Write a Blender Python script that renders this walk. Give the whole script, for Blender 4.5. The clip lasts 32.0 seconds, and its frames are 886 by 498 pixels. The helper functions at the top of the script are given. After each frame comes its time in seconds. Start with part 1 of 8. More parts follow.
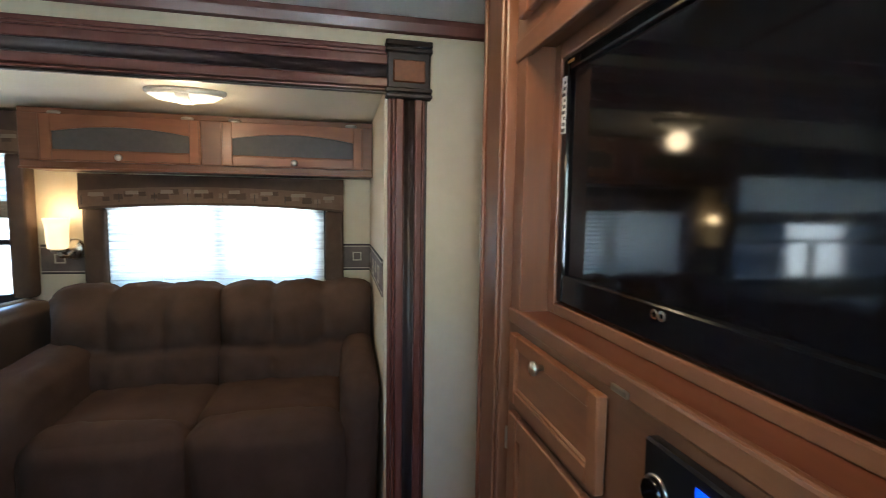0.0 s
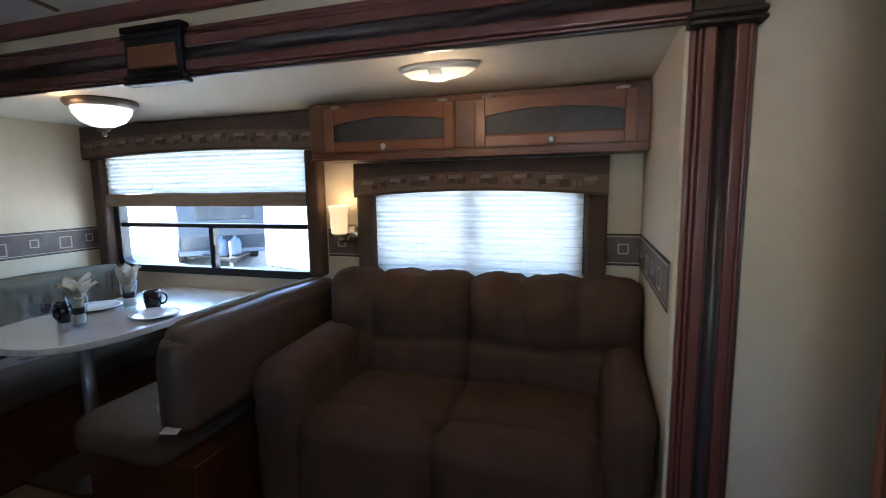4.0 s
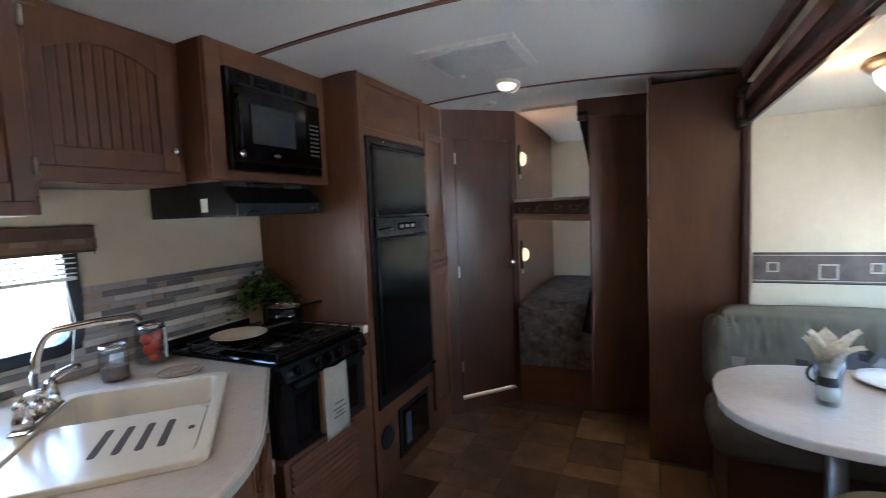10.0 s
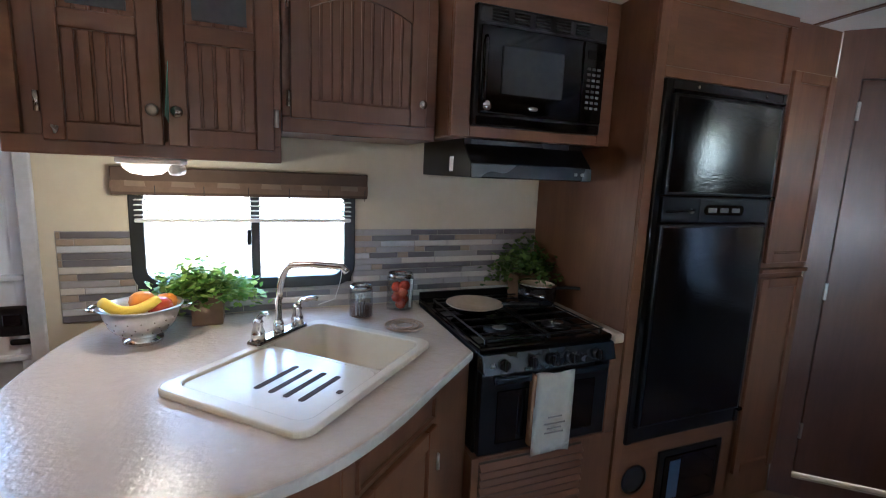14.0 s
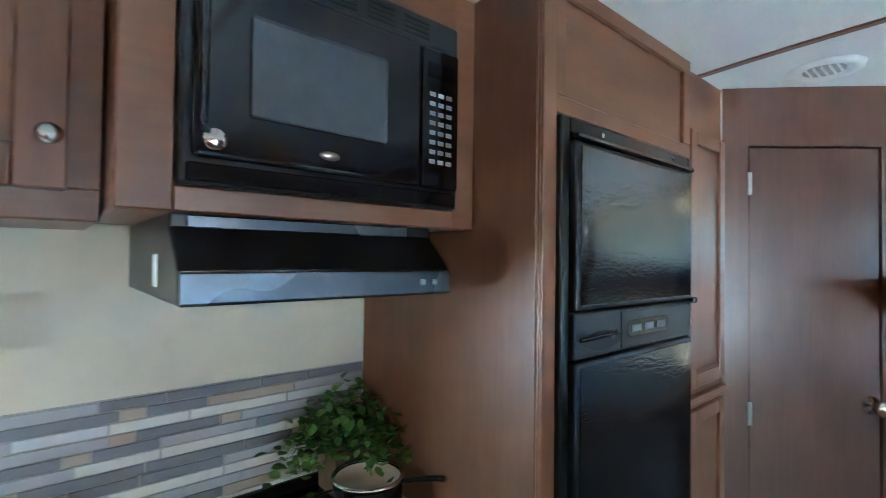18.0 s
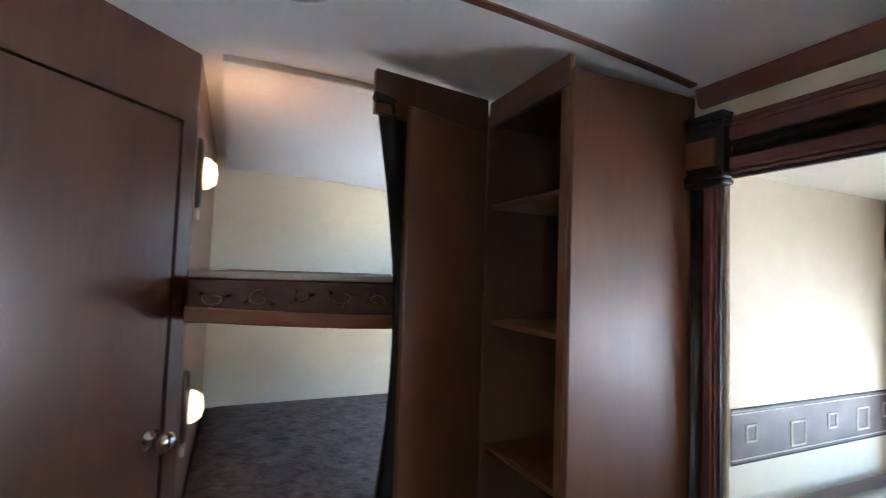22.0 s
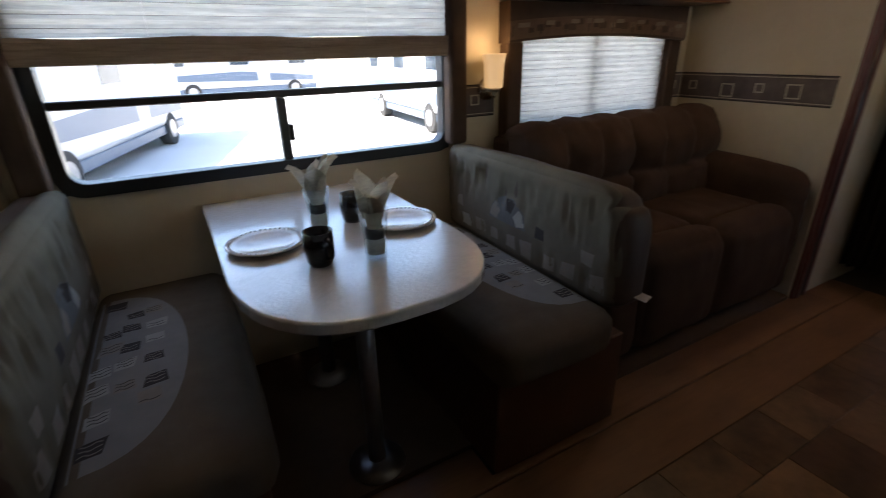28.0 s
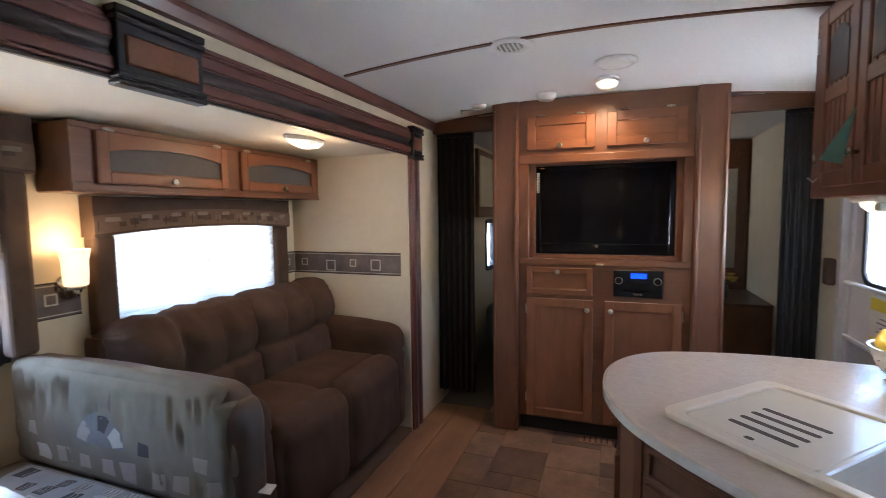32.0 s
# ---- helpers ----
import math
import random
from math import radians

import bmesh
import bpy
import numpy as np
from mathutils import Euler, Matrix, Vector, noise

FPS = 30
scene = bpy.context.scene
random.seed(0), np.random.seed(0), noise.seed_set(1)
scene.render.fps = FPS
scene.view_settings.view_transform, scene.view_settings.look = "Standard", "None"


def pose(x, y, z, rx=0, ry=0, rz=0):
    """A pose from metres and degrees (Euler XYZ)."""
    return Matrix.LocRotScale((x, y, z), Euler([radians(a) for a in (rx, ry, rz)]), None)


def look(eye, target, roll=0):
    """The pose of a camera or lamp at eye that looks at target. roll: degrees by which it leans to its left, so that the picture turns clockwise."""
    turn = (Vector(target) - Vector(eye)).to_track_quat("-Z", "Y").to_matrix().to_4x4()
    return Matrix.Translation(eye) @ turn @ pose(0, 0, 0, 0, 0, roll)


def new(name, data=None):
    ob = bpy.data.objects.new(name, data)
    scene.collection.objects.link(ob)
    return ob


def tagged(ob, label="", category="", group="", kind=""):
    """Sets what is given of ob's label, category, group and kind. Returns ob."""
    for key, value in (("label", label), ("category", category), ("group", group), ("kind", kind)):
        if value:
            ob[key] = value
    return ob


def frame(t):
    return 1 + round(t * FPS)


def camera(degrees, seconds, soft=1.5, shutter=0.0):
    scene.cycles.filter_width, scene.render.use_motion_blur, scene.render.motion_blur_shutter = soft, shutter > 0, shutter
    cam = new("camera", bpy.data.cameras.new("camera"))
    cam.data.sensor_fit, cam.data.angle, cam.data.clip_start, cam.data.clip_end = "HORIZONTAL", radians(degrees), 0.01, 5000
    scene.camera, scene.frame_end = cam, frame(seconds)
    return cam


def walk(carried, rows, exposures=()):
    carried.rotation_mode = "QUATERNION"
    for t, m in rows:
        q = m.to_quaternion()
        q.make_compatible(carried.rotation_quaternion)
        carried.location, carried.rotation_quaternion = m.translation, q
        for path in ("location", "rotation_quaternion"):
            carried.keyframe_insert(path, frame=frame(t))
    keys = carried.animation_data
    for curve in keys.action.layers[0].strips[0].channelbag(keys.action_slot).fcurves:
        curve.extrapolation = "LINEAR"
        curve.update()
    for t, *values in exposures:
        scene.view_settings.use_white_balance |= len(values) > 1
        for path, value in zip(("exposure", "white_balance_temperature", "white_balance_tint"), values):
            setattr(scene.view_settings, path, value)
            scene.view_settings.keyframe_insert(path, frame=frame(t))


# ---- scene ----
cam = camera(87.1, 32.0, 0.8, 0.35)
PATH = [
    (0, (-0.024, -0.125, 1.435), (0.402, 1.821, 1.262), 0.8),
    (0.5, (-0.08, -0.029, 1.468), (0.195, 1.942, 1.265), 0.6),
    (1, (-0.125, 0.044, 1.462), (0.043, 2.026, 1.257), 0.3),
    (1.5, (-0.141, 0.042, 1.464), (0.007, 2.028, 1.282), -1.1),
    (2, (-0.17, 0.05, 1.474), (-0.062, 2.038, 1.289), -0.6),
    (2.5, (-0.184, 0.048, 1.47), (-0.154, 2.04, 1.285), -0.1),
    (3, (-0.134, 0.091, 1.465), (-0.278, 2.077, 1.276), 0.4),
    (3.5, (-0.076, 0.138, 1.475), (-0.458, 2.091, 1.272), 0.7),
    (4, (-0.086, 0.274, 1.448), (-0.687, 2.165, 1.19), -0.8),
    (4.5, (-0.105, 0.447, 1.427), (-0.853, 2.276, 1.12), -3.1),
    (6.5, (-0.166, 0.955, 1.548), (-1.288, 2.605, 1.409), 1.6),
    (7, (-0.228, 1.019, 1.565), (-1.459, 2.595, 1.52), 2.1),
    (7.5, (-0.266, 1.131, 1.542), (-1.759, 2.461, 1.519), 1.4),
    (8, (-0.28, 1.244, 1.526), (-2.041, 2.188, 1.448), 0.5),
    (8.5, (-0.284, 1.28, 1.519), (-2.224, 1.75, 1.391), -0.7),
    (9, (-0.332, 1.27, 1.513), (-2.326, 1.296, 1.36), -2.2),
    (9.5, (-0.449, 1.277, 1.51), (-2.391, 0.821, 1.361), -2.6),
    (10, (-0.537, 1.265, 1.497), (-2.35, 0.437, 1.333), -2.4),
    (10.5, (-0.608, 1.307, 1.477), (-2.205, 0.119, 1.283), -2.5),
    (11, (-0.672, 1.368, 1.468), (-1.984, -0.127, 1.258), -2.8),
    (11.5, (-0.711, 1.409, 1.474), (-1.779, -0.261, 1.208), -2.3),
    (12, (-0.762, 1.409, 1.446), (-1.7, -0.323, 1.095), -1.8),
    (12.5, (-0.842, 1.367, 1.428), (-1.739, -0.367, 0.995), -0.4),
    (13, (-0.941, 1.304, 1.439), (-1.816, -0.433, 0.975), 1.7),
    (13.5, (-1.037, 1.271, 1.474), (-1.878, -0.496, 1.063), 2.2),
    (14, (-1.178, 1.28, 1.525), (-1.911, -0.552, 1.199), 2.4),
    (14.5, (-1.264, 1.264, 1.541), (-1.9, -0.619, 1.316), 2.3),
    (16.5, (-1.499, 0.788, 1.551), (-2.255, -1.064, 1.533), 1.0),
    (17, (-1.573, 0.704, 1.559), (-2.458, -1.089, 1.573), 0.5),
    (17.5, (-1.65, 0.647, 1.568), (-2.741, -1.03, 1.574), 0.8),
    (18, (-1.729, 0.53, 1.586), (-3.024, -0.993, 1.622), 0.7),
    (18.5, (-1.808, 0.443, 1.574), (-3.333, -0.851, 1.554), -0.2),
    (19, (-1.932, 0.401, 1.576), (-3.612, -0.685, 1.569), 0.0),
    (19.5, (-2.067, 0.404, 1.586), (-3.865, -0.473, 1.601), 0.7),
    (20, (-2.173, 0.391, 1.578), (-4.061, -0.267, 1.596), 0.8),
    (20.5, (-2.295, 0.33, 1.572), (-4.271, 0.028, 1.623), 0.0),
    (21, (-2.349, 0.321, 1.578), (-4.342, 0.472, 1.653), 0.4),
    (21.5, (-2.366, 0.362, 1.572), (-4.29, 0.899, 1.658), 1.1),
    (22, (-2.426, 0.437, 1.572), (-4.25, 1.252, 1.677), 2.0),
    (22.5, (-2.481, 0.512, 1.576), (-4.166, 1.583, 1.698), 3.2),
    (23, (-2.533, 0.548, 1.595), (-3.988, 1.917, 1.686), 3.4),
    (23.5, (-2.594, 0.57, 1.594), (-3.76, 2.194, 1.652), 2.7),
    (24, (-2.63, 0.607, 1.565), (-3.512, 2.401, 1.568), 2.1),
    (24.5, (-2.667, 0.722, 1.527), (-3.361, 2.588, 1.337), 1.3),
    (26.5, (-2.836, 0.657, 1.31), (-2.858, 2.512, 0.562), -3.2),
    (27, (-2.804, 0.635, 1.31), (-2.554, 2.456, 0.522), -3.5),
    (27.5, (-2.77, 0.616, 1.34), (-2.22, 2.356, 0.521), -2.8),
    (28, (-2.75, 0.596, 1.378), (-1.86, 2.207, 0.596), -1.3),
    (28.5, (-2.735, 0.581, 1.39), (-1.55, 2.027, 0.681), -0.2),
    (29, (-2.714, 0.559, 1.405), (-1.283, 1.804, 0.772), 0.7),
    (29.5, (-2.691, 0.501, 1.427), (-1.077, 1.529, 0.846), 1.2),
    (30, (-2.69, 0.482, 1.444), (-0.927, 1.289, 0.953), 1.7),
    (30.5, (-2.684, 0.443, 1.465), (-0.84, 1.115, 1.077), 1.7),
    (31, (-2.685, 0.436, 1.478), (-0.785, 0.99, 1.191), 1.4),
    (31.5, (-2.675, 0.428, 1.493), (-0.763, 0.976, 1.28), 0.4),
    (32, (-2.666, 0.421, 1.5), (-0.797, 1.112, 1.339), -0.7),
]
EXPOSURES = [(0, 4.45, 5600, -2), (1.2, 4.3, 5750, 3), (3, 3.9, 5450, 5), (4.5, 3.55, 5450, 5), (6.5, 3.3, 5350, 3), (8, 3.15, 5450, 5), (9.5, 4.25, 5450, 3), (11, 4.85, 6100, 10), (12, 4.4, 5750, 8), (13, 4.5, 5500, 7), (14.5, 4.75, 5600, 7), (17, 5.48, 5250, -3), (18, 6.0, 4750, -9), (19, 6.15, 5000, -2), (20, 6.15, 5500, 5), (21.5, 5.4, 5500, 6), (23, 4.3, 5900, 7), (24.5, 2.5, 6200, 7), (27, 2.9, 6500, 10), (28.5, 2.75, 6700, 11), (30, 4.3, 6900, 15), (31, 4.55, 6250, 15), (32, 4.58, 5850, 11)]
walk(cam, [(t, look(eye, target, roll)) for t, eye, target, roll in PATH], EXPOSURES)
from mathutils.bvhtree import BVHTree


# ---- world, sun, exposure ----
world = bpy.data.worlds.new("sky")
scene.world = world
world.use_nodes = True
wn = world.node_tree.nodes
sky = wn.new("ShaderNodeTexSky")
sky.sky_type = "NISHITA"
sky.sun_disc = False
sky.sun_elevation = radians(58)
sky.sun_rotation = radians(-90)
world.node_tree.links.new(sky.outputs["Color"], wn["Background"].inputs["Color"])
wn["Background"].inputs["Strength"].default_value = 0.15
sun_data = bpy.data.lights.new("sun", "SUN")
sun_data.energy, sun_data.angle, sun_data.color = 5.0, radians(0.5), (1.0, 0.95, 0.88)
sun = new("sun", sun_data)
sun.matrix_world = look((0, 0, 0), (-math.sin(radians(-90)) * math.cos(radians(58)), -math.cos(radians(-90)) * math.cos(radians(58)), -math.sin(radians(58))))


# ---- materials ----
def material(name):
    m = bpy.data.materials.new(name)
    m.use_nodes = True
    return m, m.node_tree.nodes, m.node_tree.links, m.node_tree.nodes["Principled BSDF"]


def mixed(nodes, links, a, b, fac):
    mix = nodes.new("ShaderNodeMix")
    mix.data_type = "RGBA"
    mix.inputs["A"].default_value, mix.inputs["B"].default_value = (*a, 1), (*b, 1)
    links.new(fac, mix.inputs["Factor"])
    return mix.outputs["Result"]


def ramped(nodes, links, fac, lo, hi):
    r = nodes.new("ShaderNodeMapRange")
    r.inputs["From Min"].default_value, r.inputs["From Max"].default_value = lo, hi
    links.new(fac, r.inputs["Value"])
    return r.outputs["Result"]


def grain(nodes, links, scale, stretch=(1, 1, 1), detail=4.0, rough=0.6, vary=True):
    """Noise over the object's own metres, shifted by the object's random number."""
    tc = nodes.new("ShaderNodeTexCoord")
    mp = nodes.new("ShaderNodeMapping")
    mp.inputs["Scale"].default_value = stretch
    links.new(tc.outputs["Object"], mp.inputs["Vector"])
    if vary:
        info = nodes.new("ShaderNodeObjectInfo")
        comb = nodes.new("ShaderNodeVectorMath")
        comb.operation = "SCALE"
        comb.inputs[0].default_value = (7.3, 3.1, 5.7)
        links.new(info.outputs["Random"], comb.inputs["Scale"])
        links.new(comb.outputs["Vector"], mp.inputs["Location"])
    n = nodes.new("ShaderNodeTexNoise")
    n.inputs["Scale"].default_value, n.inputs["Detail"].default_value, n.inputs["Roughness"].default_value = scale, detail, rough
    links.new(mp.outputs["Vector"], n.inputs["Vector"])
    return n.outputs["Fac"]


def bumped(nodes, links, bsdf, fac, strength, dist=0.002):
    b = nodes.new("ShaderNodeBump")
    b.inputs["Strength"].default_value, b.inputs["Distance"].default_value = strength, dist
    links.new(fac, b.inputs["Height"])
    links.new(b.outputs["Normal"], bsdf.inputs["Normal"])


def plain(name, a, b=None, rough=0.5, metal=0.0, scale=30, bump=0.0, bscale=None, coat=0.0, stretch=(1, 1, 1), dist=0.002, spec=0.5):
    m, n, l, p = material(name)
    b = b or tuple(v * 0.8 for v in a)
    f = grain(n, l, scale, stretch)
    l.new(mixed(n, l, a, b, ramped(n, l, f, 0.22, 0.78)), p.inputs["Base Color"])
    big = grain(n, l, 2.2, detail=2)
    r = n.new("ShaderNodeMapRange")
    r.inputs["To Min"].default_value, r.inputs["To Max"].default_value = max(rough - 0.07, 0.02), min(rough + 0.07, 1)
    l.new(big, r.inputs["Value"])
    l.new(r.outputs["Result"], p.inputs["Roughness"])
    p.inputs["Metallic"].default_value = metal
    p.inputs["Coat Weight"].default_value, p.inputs["Coat Roughness"].default_value = coat, 0.16
    p.inputs["Specular IOR Level"].default_value = spec
    if bump:
        bumped(n, l, p, grain(n, l, bscale or scale, stretch), bump, dist)
    return m


def timber(name, a, b, along="z", rough=0.38, coat=0.15):
    """Stained wood foil with long grain along one axis."""
    m, n, l, p = material(name)
    st = {"x": (0.06, 1, 1), "y": (1, 0.06, 1), "z": (1, 1, 0.06)}[along]
    cloud = {"x": (0.35, 1, 1), "y": (1, 0.35, 1), "z": (1, 1, 0.35)}[along]
    fine = grain(n, l, 70, st, 5, 0.6)
    broad = grain(n, l, 7, cloud, 4)
    c1 = mixed(n, l, a, b, ramped(n, l, fine, -0.15, 1.15))
    mix = n.new("ShaderNodeMix")
    mix.data_type, mix.blend_type = "RGBA", "MULTIPLY"
    mix.inputs["Factor"].default_value = 1.0
    l.new(c1, mix.inputs["A"])
    l.new(mixed(n, l, (0.74, 0.71, 0.68), (1.2, 1.16, 1.12), ramped(n, l, broad, 0.3, 0.72)), mix.inputs["B"])
    l.new(mix.outputs["Result"], p.inputs["Base Color"])
    p.inputs["Roughness"].default_value = rough
    p.inputs["Coat Weight"].default_value, p.inputs["Coat Roughness"].default_value = coat, 0.25
    bumped(n, l, p, fine, 0.06, 0.001)
    return m


def glowing(name, colour, strength, body=(0.8, 0.75, 0.65)):
    m, n, l, p = material(name)
    p.inputs["Base Color"].default_value = (*body, 1)
    p.inputs["Emission Color"].default_value = (*colour, 1)
    p.inputs["Emission Strength"].default_value = strength
    p.inputs["Roughness"].default_value = 0.35
    return m


def glassy(name, tint=(1, 1, 1), rough=0.0, mix_in=0.92):
    m, n, l, p = material(name)
    tr = n.new("ShaderNodeBsdfTransparent")
    tr.inputs["Color"].default_value = (*tint, 1)
    gl = n.new("ShaderNodeBsdfGlossy")
    gl.inputs["Roughness"].default_value = rough
    lw = n.new("ShaderNodeLayerWeight")
    lw.inputs["Blend"].default_value = 0.5
    pw = n.new("ShaderNodeMath")
    pw.operation, pw.inputs[1].default_value = "POWER", 4.0
    l.new(lw.outputs["Facing"], pw.inputs[0])
    fr = n.new("ShaderNodeMapRange")
    fr.inputs["To Min"].default_value, fr.inputs["To Max"].default_value = 0.03, 0.6
    l.new(pw.outputs["Value"], fr.inputs["Value"])
    mix = n.new("ShaderNodeMixShader")
    l.new(fr.outputs["Result"], mix.inputs["Fac"])
    l.new(tr.outputs["BSDF"], mix.inputs[1])
    l.new(gl.outputs["BSDF"], mix.inputs[2])
    l.new(mix.outputs["Shader"], n["Material Output"].inputs["Surface"])
    return m


def cloth_through(name, a, share=0.55):
    """Thin pleated cloth that lets daylight through."""
    m, n, l, p = material(name)
    f = grain(n, l, 60, (0.15, 1, 1.6), 5)
    col = mixed(n, l, a, tuple(v * 0.72 for v in a), ramped(n, l, f, 0.35, 0.7))
    l.new(col, p.inputs["Base Color"])
    p.inputs["Roughness"].default_value = 0.9
    t = n.new("ShaderNodeBsdfTranslucent")
    l.new(col, t.inputs["Color"])
    mix = n.new("ShaderNodeMixShader")
    mix.inputs["Fac"].default_value = share
    l.new(p.outputs["BSDF"], mix.inputs[1])
    l.new(t.outputs["BSDF"], mix.inputs[2])
    l.new(mix.outputs["Shader"], n["Material Output"].inputs["Surface"])
    return m


WOOD_A, WOOD_B = (0.190, 0.082, 0.040), (0.115, 0.048, 0.023)
wood_z = timber("cabinet_wood_upright", WOOD_A, WOOD_B, "z")
wood_x = timber("cabinet_wood_lengthwise", WOOD_A, WOOD_B, "x")
wood_y = timber("cabinet_wood_crosswise", WOOD_A, WOOD_B, "y")
# honey-toned door woods, with warm lamplight also put into the colour
door_lit_z = timber("lamplit_honey_door_wood", (0.235, 0.095, 0.042), (0.160, 0.062, 0.027), "z", 0.36, 0.2)
door_lit_y = timber("lamplit_honey_drawer_wood", (0.235, 0.095, 0.042), (0.160, 0.062, 0.027), "y", 0.36, 0.2)
door_lit_x = timber("lamplit_honey_overhead_wood", (0.255, 0.102, 0.043), (0.170, 0.066, 0.028), "x", 0.36, 0.2)
door_wood = timber("door_wood", (0.135, 0.062, 0.038), (0.075, 0.033, 0.020), "z", 0.36, 0.3)
wood_in = plain("cabinet_inside", (0.10, 0.045, 0.022), rough=0.7)
trim_red = plain("moulding_red", (0.150, 0.055, 0.041), (0.128, 0.045, 0.033), rough=0.34, scale=60, coat=0.2, stretch=(0.03, 1, 1))
trim_red_z = plain("moulding_red_upright", (0.140, 0.049, 0.036), (0.118, 0.040, 0.029), rough=0.34, scale=60, coat=0.2, stretch=(1, 1, 0.03))
trim_black = plain("moulding_black", (0.014, 0.012, 0.013), rough=0.42)
trim_dark = plain("moulding_dark_band", (0.050, 0.038, 0.037), (0.044, 0.033, 0.032), rough=0.34, scale=3)
copper = plain("copper_inlay", (0.22, 0.08, 0.028), (0.14, 0.05, 0.02), rough=0.4, scale=60)
wall_m = plain("wall_vinyl", (0.60, 0.535, 0.40), (0.55, 0.485, 0.355), rough=0.62, scale=14, bump=0.12, bscale=220)
ceil_m = plain("ceiling_panel", (0.72, 0.72, 0.71), (0.66, 0.66, 0.65), rough=0.75, scale=90, bump=0.25, bscale=180)
# off-white panel whose tan cast is the lamps' warm light put into the colour
slide_ceil_lit = plain("slide_ceiling_lamp_tint", (0.64, 0.59, 0.47), (0.59, 0.54, 0.43), rough=0.7, scale=90, bump=0.2, bscale=180)
border_m = plain("border_paper", (0.050, 0.038, 0.038), (0.165, 0.128, 0.110), rough=0.6, scale=9)
border_line = plain("border_line", (0.50, 0.44, 0.36), rough=0.6)
sofa_m = plain("sofa_microfibre", (0.087, 0.051, 0.034), (0.052, 0.030, 0.020), rough=0.95, scale=5, bump=0.45, bscale=160, spec=0.2)
seat_m = plain("bench_fabric", (0.152, 0.118, 0.080), (0.104, 0.080, 0.054), rough=0.92, scale=10, bump=0.4, bscale=200, spec=0.25)
patch_a = plain("patch_cream", (0.36, 0.345, 0.31), rough=0.9)
patch_b = plain("patch_dark", (0.045, 0.036, 0.032), rough=0.9)
patch_c = plain("patch_tan", (0.26, 0.225, 0.185), rough=0.9)
valance_m = plain("valance_suede", (0.085, 0.052, 0.034), (0.055, 0.033, 0.022), rough=0.85, scale=12, bump=0.3, bscale=150)
counter_m = plain("counter_laminate", (0.60, 0.52, 0.44), (0.54, 0.455, 0.375), rough=0.17, scale=26, bump=0.8, bscale=60, dist=0.0022)
sink_m = plain("sink_acrylic", (0.70, 0.62, 0.49), (0.67, 0.59, 0.46), rough=0.22)
black_gloss = plain("black_gloss", (0.005, 0.005, 0.006), rough=0.08)
black_satin = plain("black_satin", (0.007, 0.007, 0.008), rough=0.33, spec=0.35)
black_matt = plain("black_matt", (0.012, 0.012, 0.012), rough=0.75)
fridge_m = plain("fridge_pebbled_black", (0.006, 0.006, 0.007), rough=0.07, spec=0.75, bump=0.32, bscale=95, dist=0.0016, stretch=(0.45, 1, 1.35))
window_black = plain("window_frame_black", (0.02, 0.021, 0.022), rough=0.4)
chrome = plain("chrome", (0.75, 0.74, 0.72), rough=0.12, metal=1.0)
nickel = plain("brushed_nickel", (0.55, 0.52, 0.47), rough=0.28, metal=1.0, scale=80)
white_plastic = plain("white_plastic", (0.78, 0.77, 0.74), rough=0.35)
door_white = plain("entry_door_white", (0.66, 0.67, 0.69), (0.62, 0.63, 0.65), rough=0.45, scale=5, bump=0.05, bscale=90)
blind_m = cloth_through("pleated_blind", (0.66, 0.66, 0.62), 0.34)
glass_m = glassy("window_glass")
clear_glass = glassy("drinking_glass", (0.93, 0.95, 0.96))
mesh_grey = plain("grey_insert", (0.055, 0.052, 0.052), (0.075, 0.07, 0.068), rough=0.6, scale=40)
curtain_m = plain("dark_curtain", (0.022, 0.019, 0.017), rough=0.95, scale=20, bump=0.2)


# ---- mesh helpers ----
def box(x0, x1, y0, y1, z0, z1, bev=0.0, seg=1):
    bm = bmesh.new()
    bmesh.ops.create_cube(bm, size=1)
    bmesh.ops.transform(bm, matrix=Matrix.Translation(((x0 + x1) / 2, (y0 + y1) / 2, (z0 + z1) / 2)) @ Matrix.Diagonal((abs(x1 - x0), abs(y1 - y0), abs(z1 - z0), 1)), verts=bm.verts)
    if bev:
        bmesh.ops.bevel(bm, geom=bm.edges[:], offset=bev, segments=seg, affect="EDGES", profile=0.5)
    return bm


def join(*bms):
    out = bmesh.new()
    for bm in bms:
        tmp = bpy.data.meshes.new("tmp")
        bm.to_mesh(tmp)
        bm.free()
        out.from_mesh(tmp)
        bpy.data.meshes.remove(tmp)
    return out


def moved(bm, m):
    bmesh.ops.transform(bm, matrix=m, verts=bm.verts)
    return bm


def prism(poly, a, b, axis="z", bev=0.0, seg=1):
    """A polygon pulled from a to b along an axis. The polygon's two numbers are the other two axes, in order."""
    bm = bmesh.new()
    put = {"x": lambda u, v, w: (w, u, v), "y": lambda u, v, w: (u, w, v), "z": lambda u, v, w: (u, v, w)}[axis]
    lo = [bm.verts.new(put(u, v, a)) for u, v in poly]
    hi = [bm.verts.new(put(u, v, b)) for u, v in poly]
    n = len(poly)
    caps = [bm.faces.new(lo[::-1]), bm.faces.new(hi)]
    for i in range(n):
        bm.faces.new((lo[i], lo[(i + 1) % n], hi[(i + 1) % n], hi[i]))
    bmesh.ops.recalc_face_normals(bm, faces=bm.faces)
    if bev:
        edges = list({e for f in caps for e in f.edges})
        bmesh.ops.bevel(bm, geom=edges, offset=bev, segments=seg, affect="EDGES", profile=0.5)
    return bm


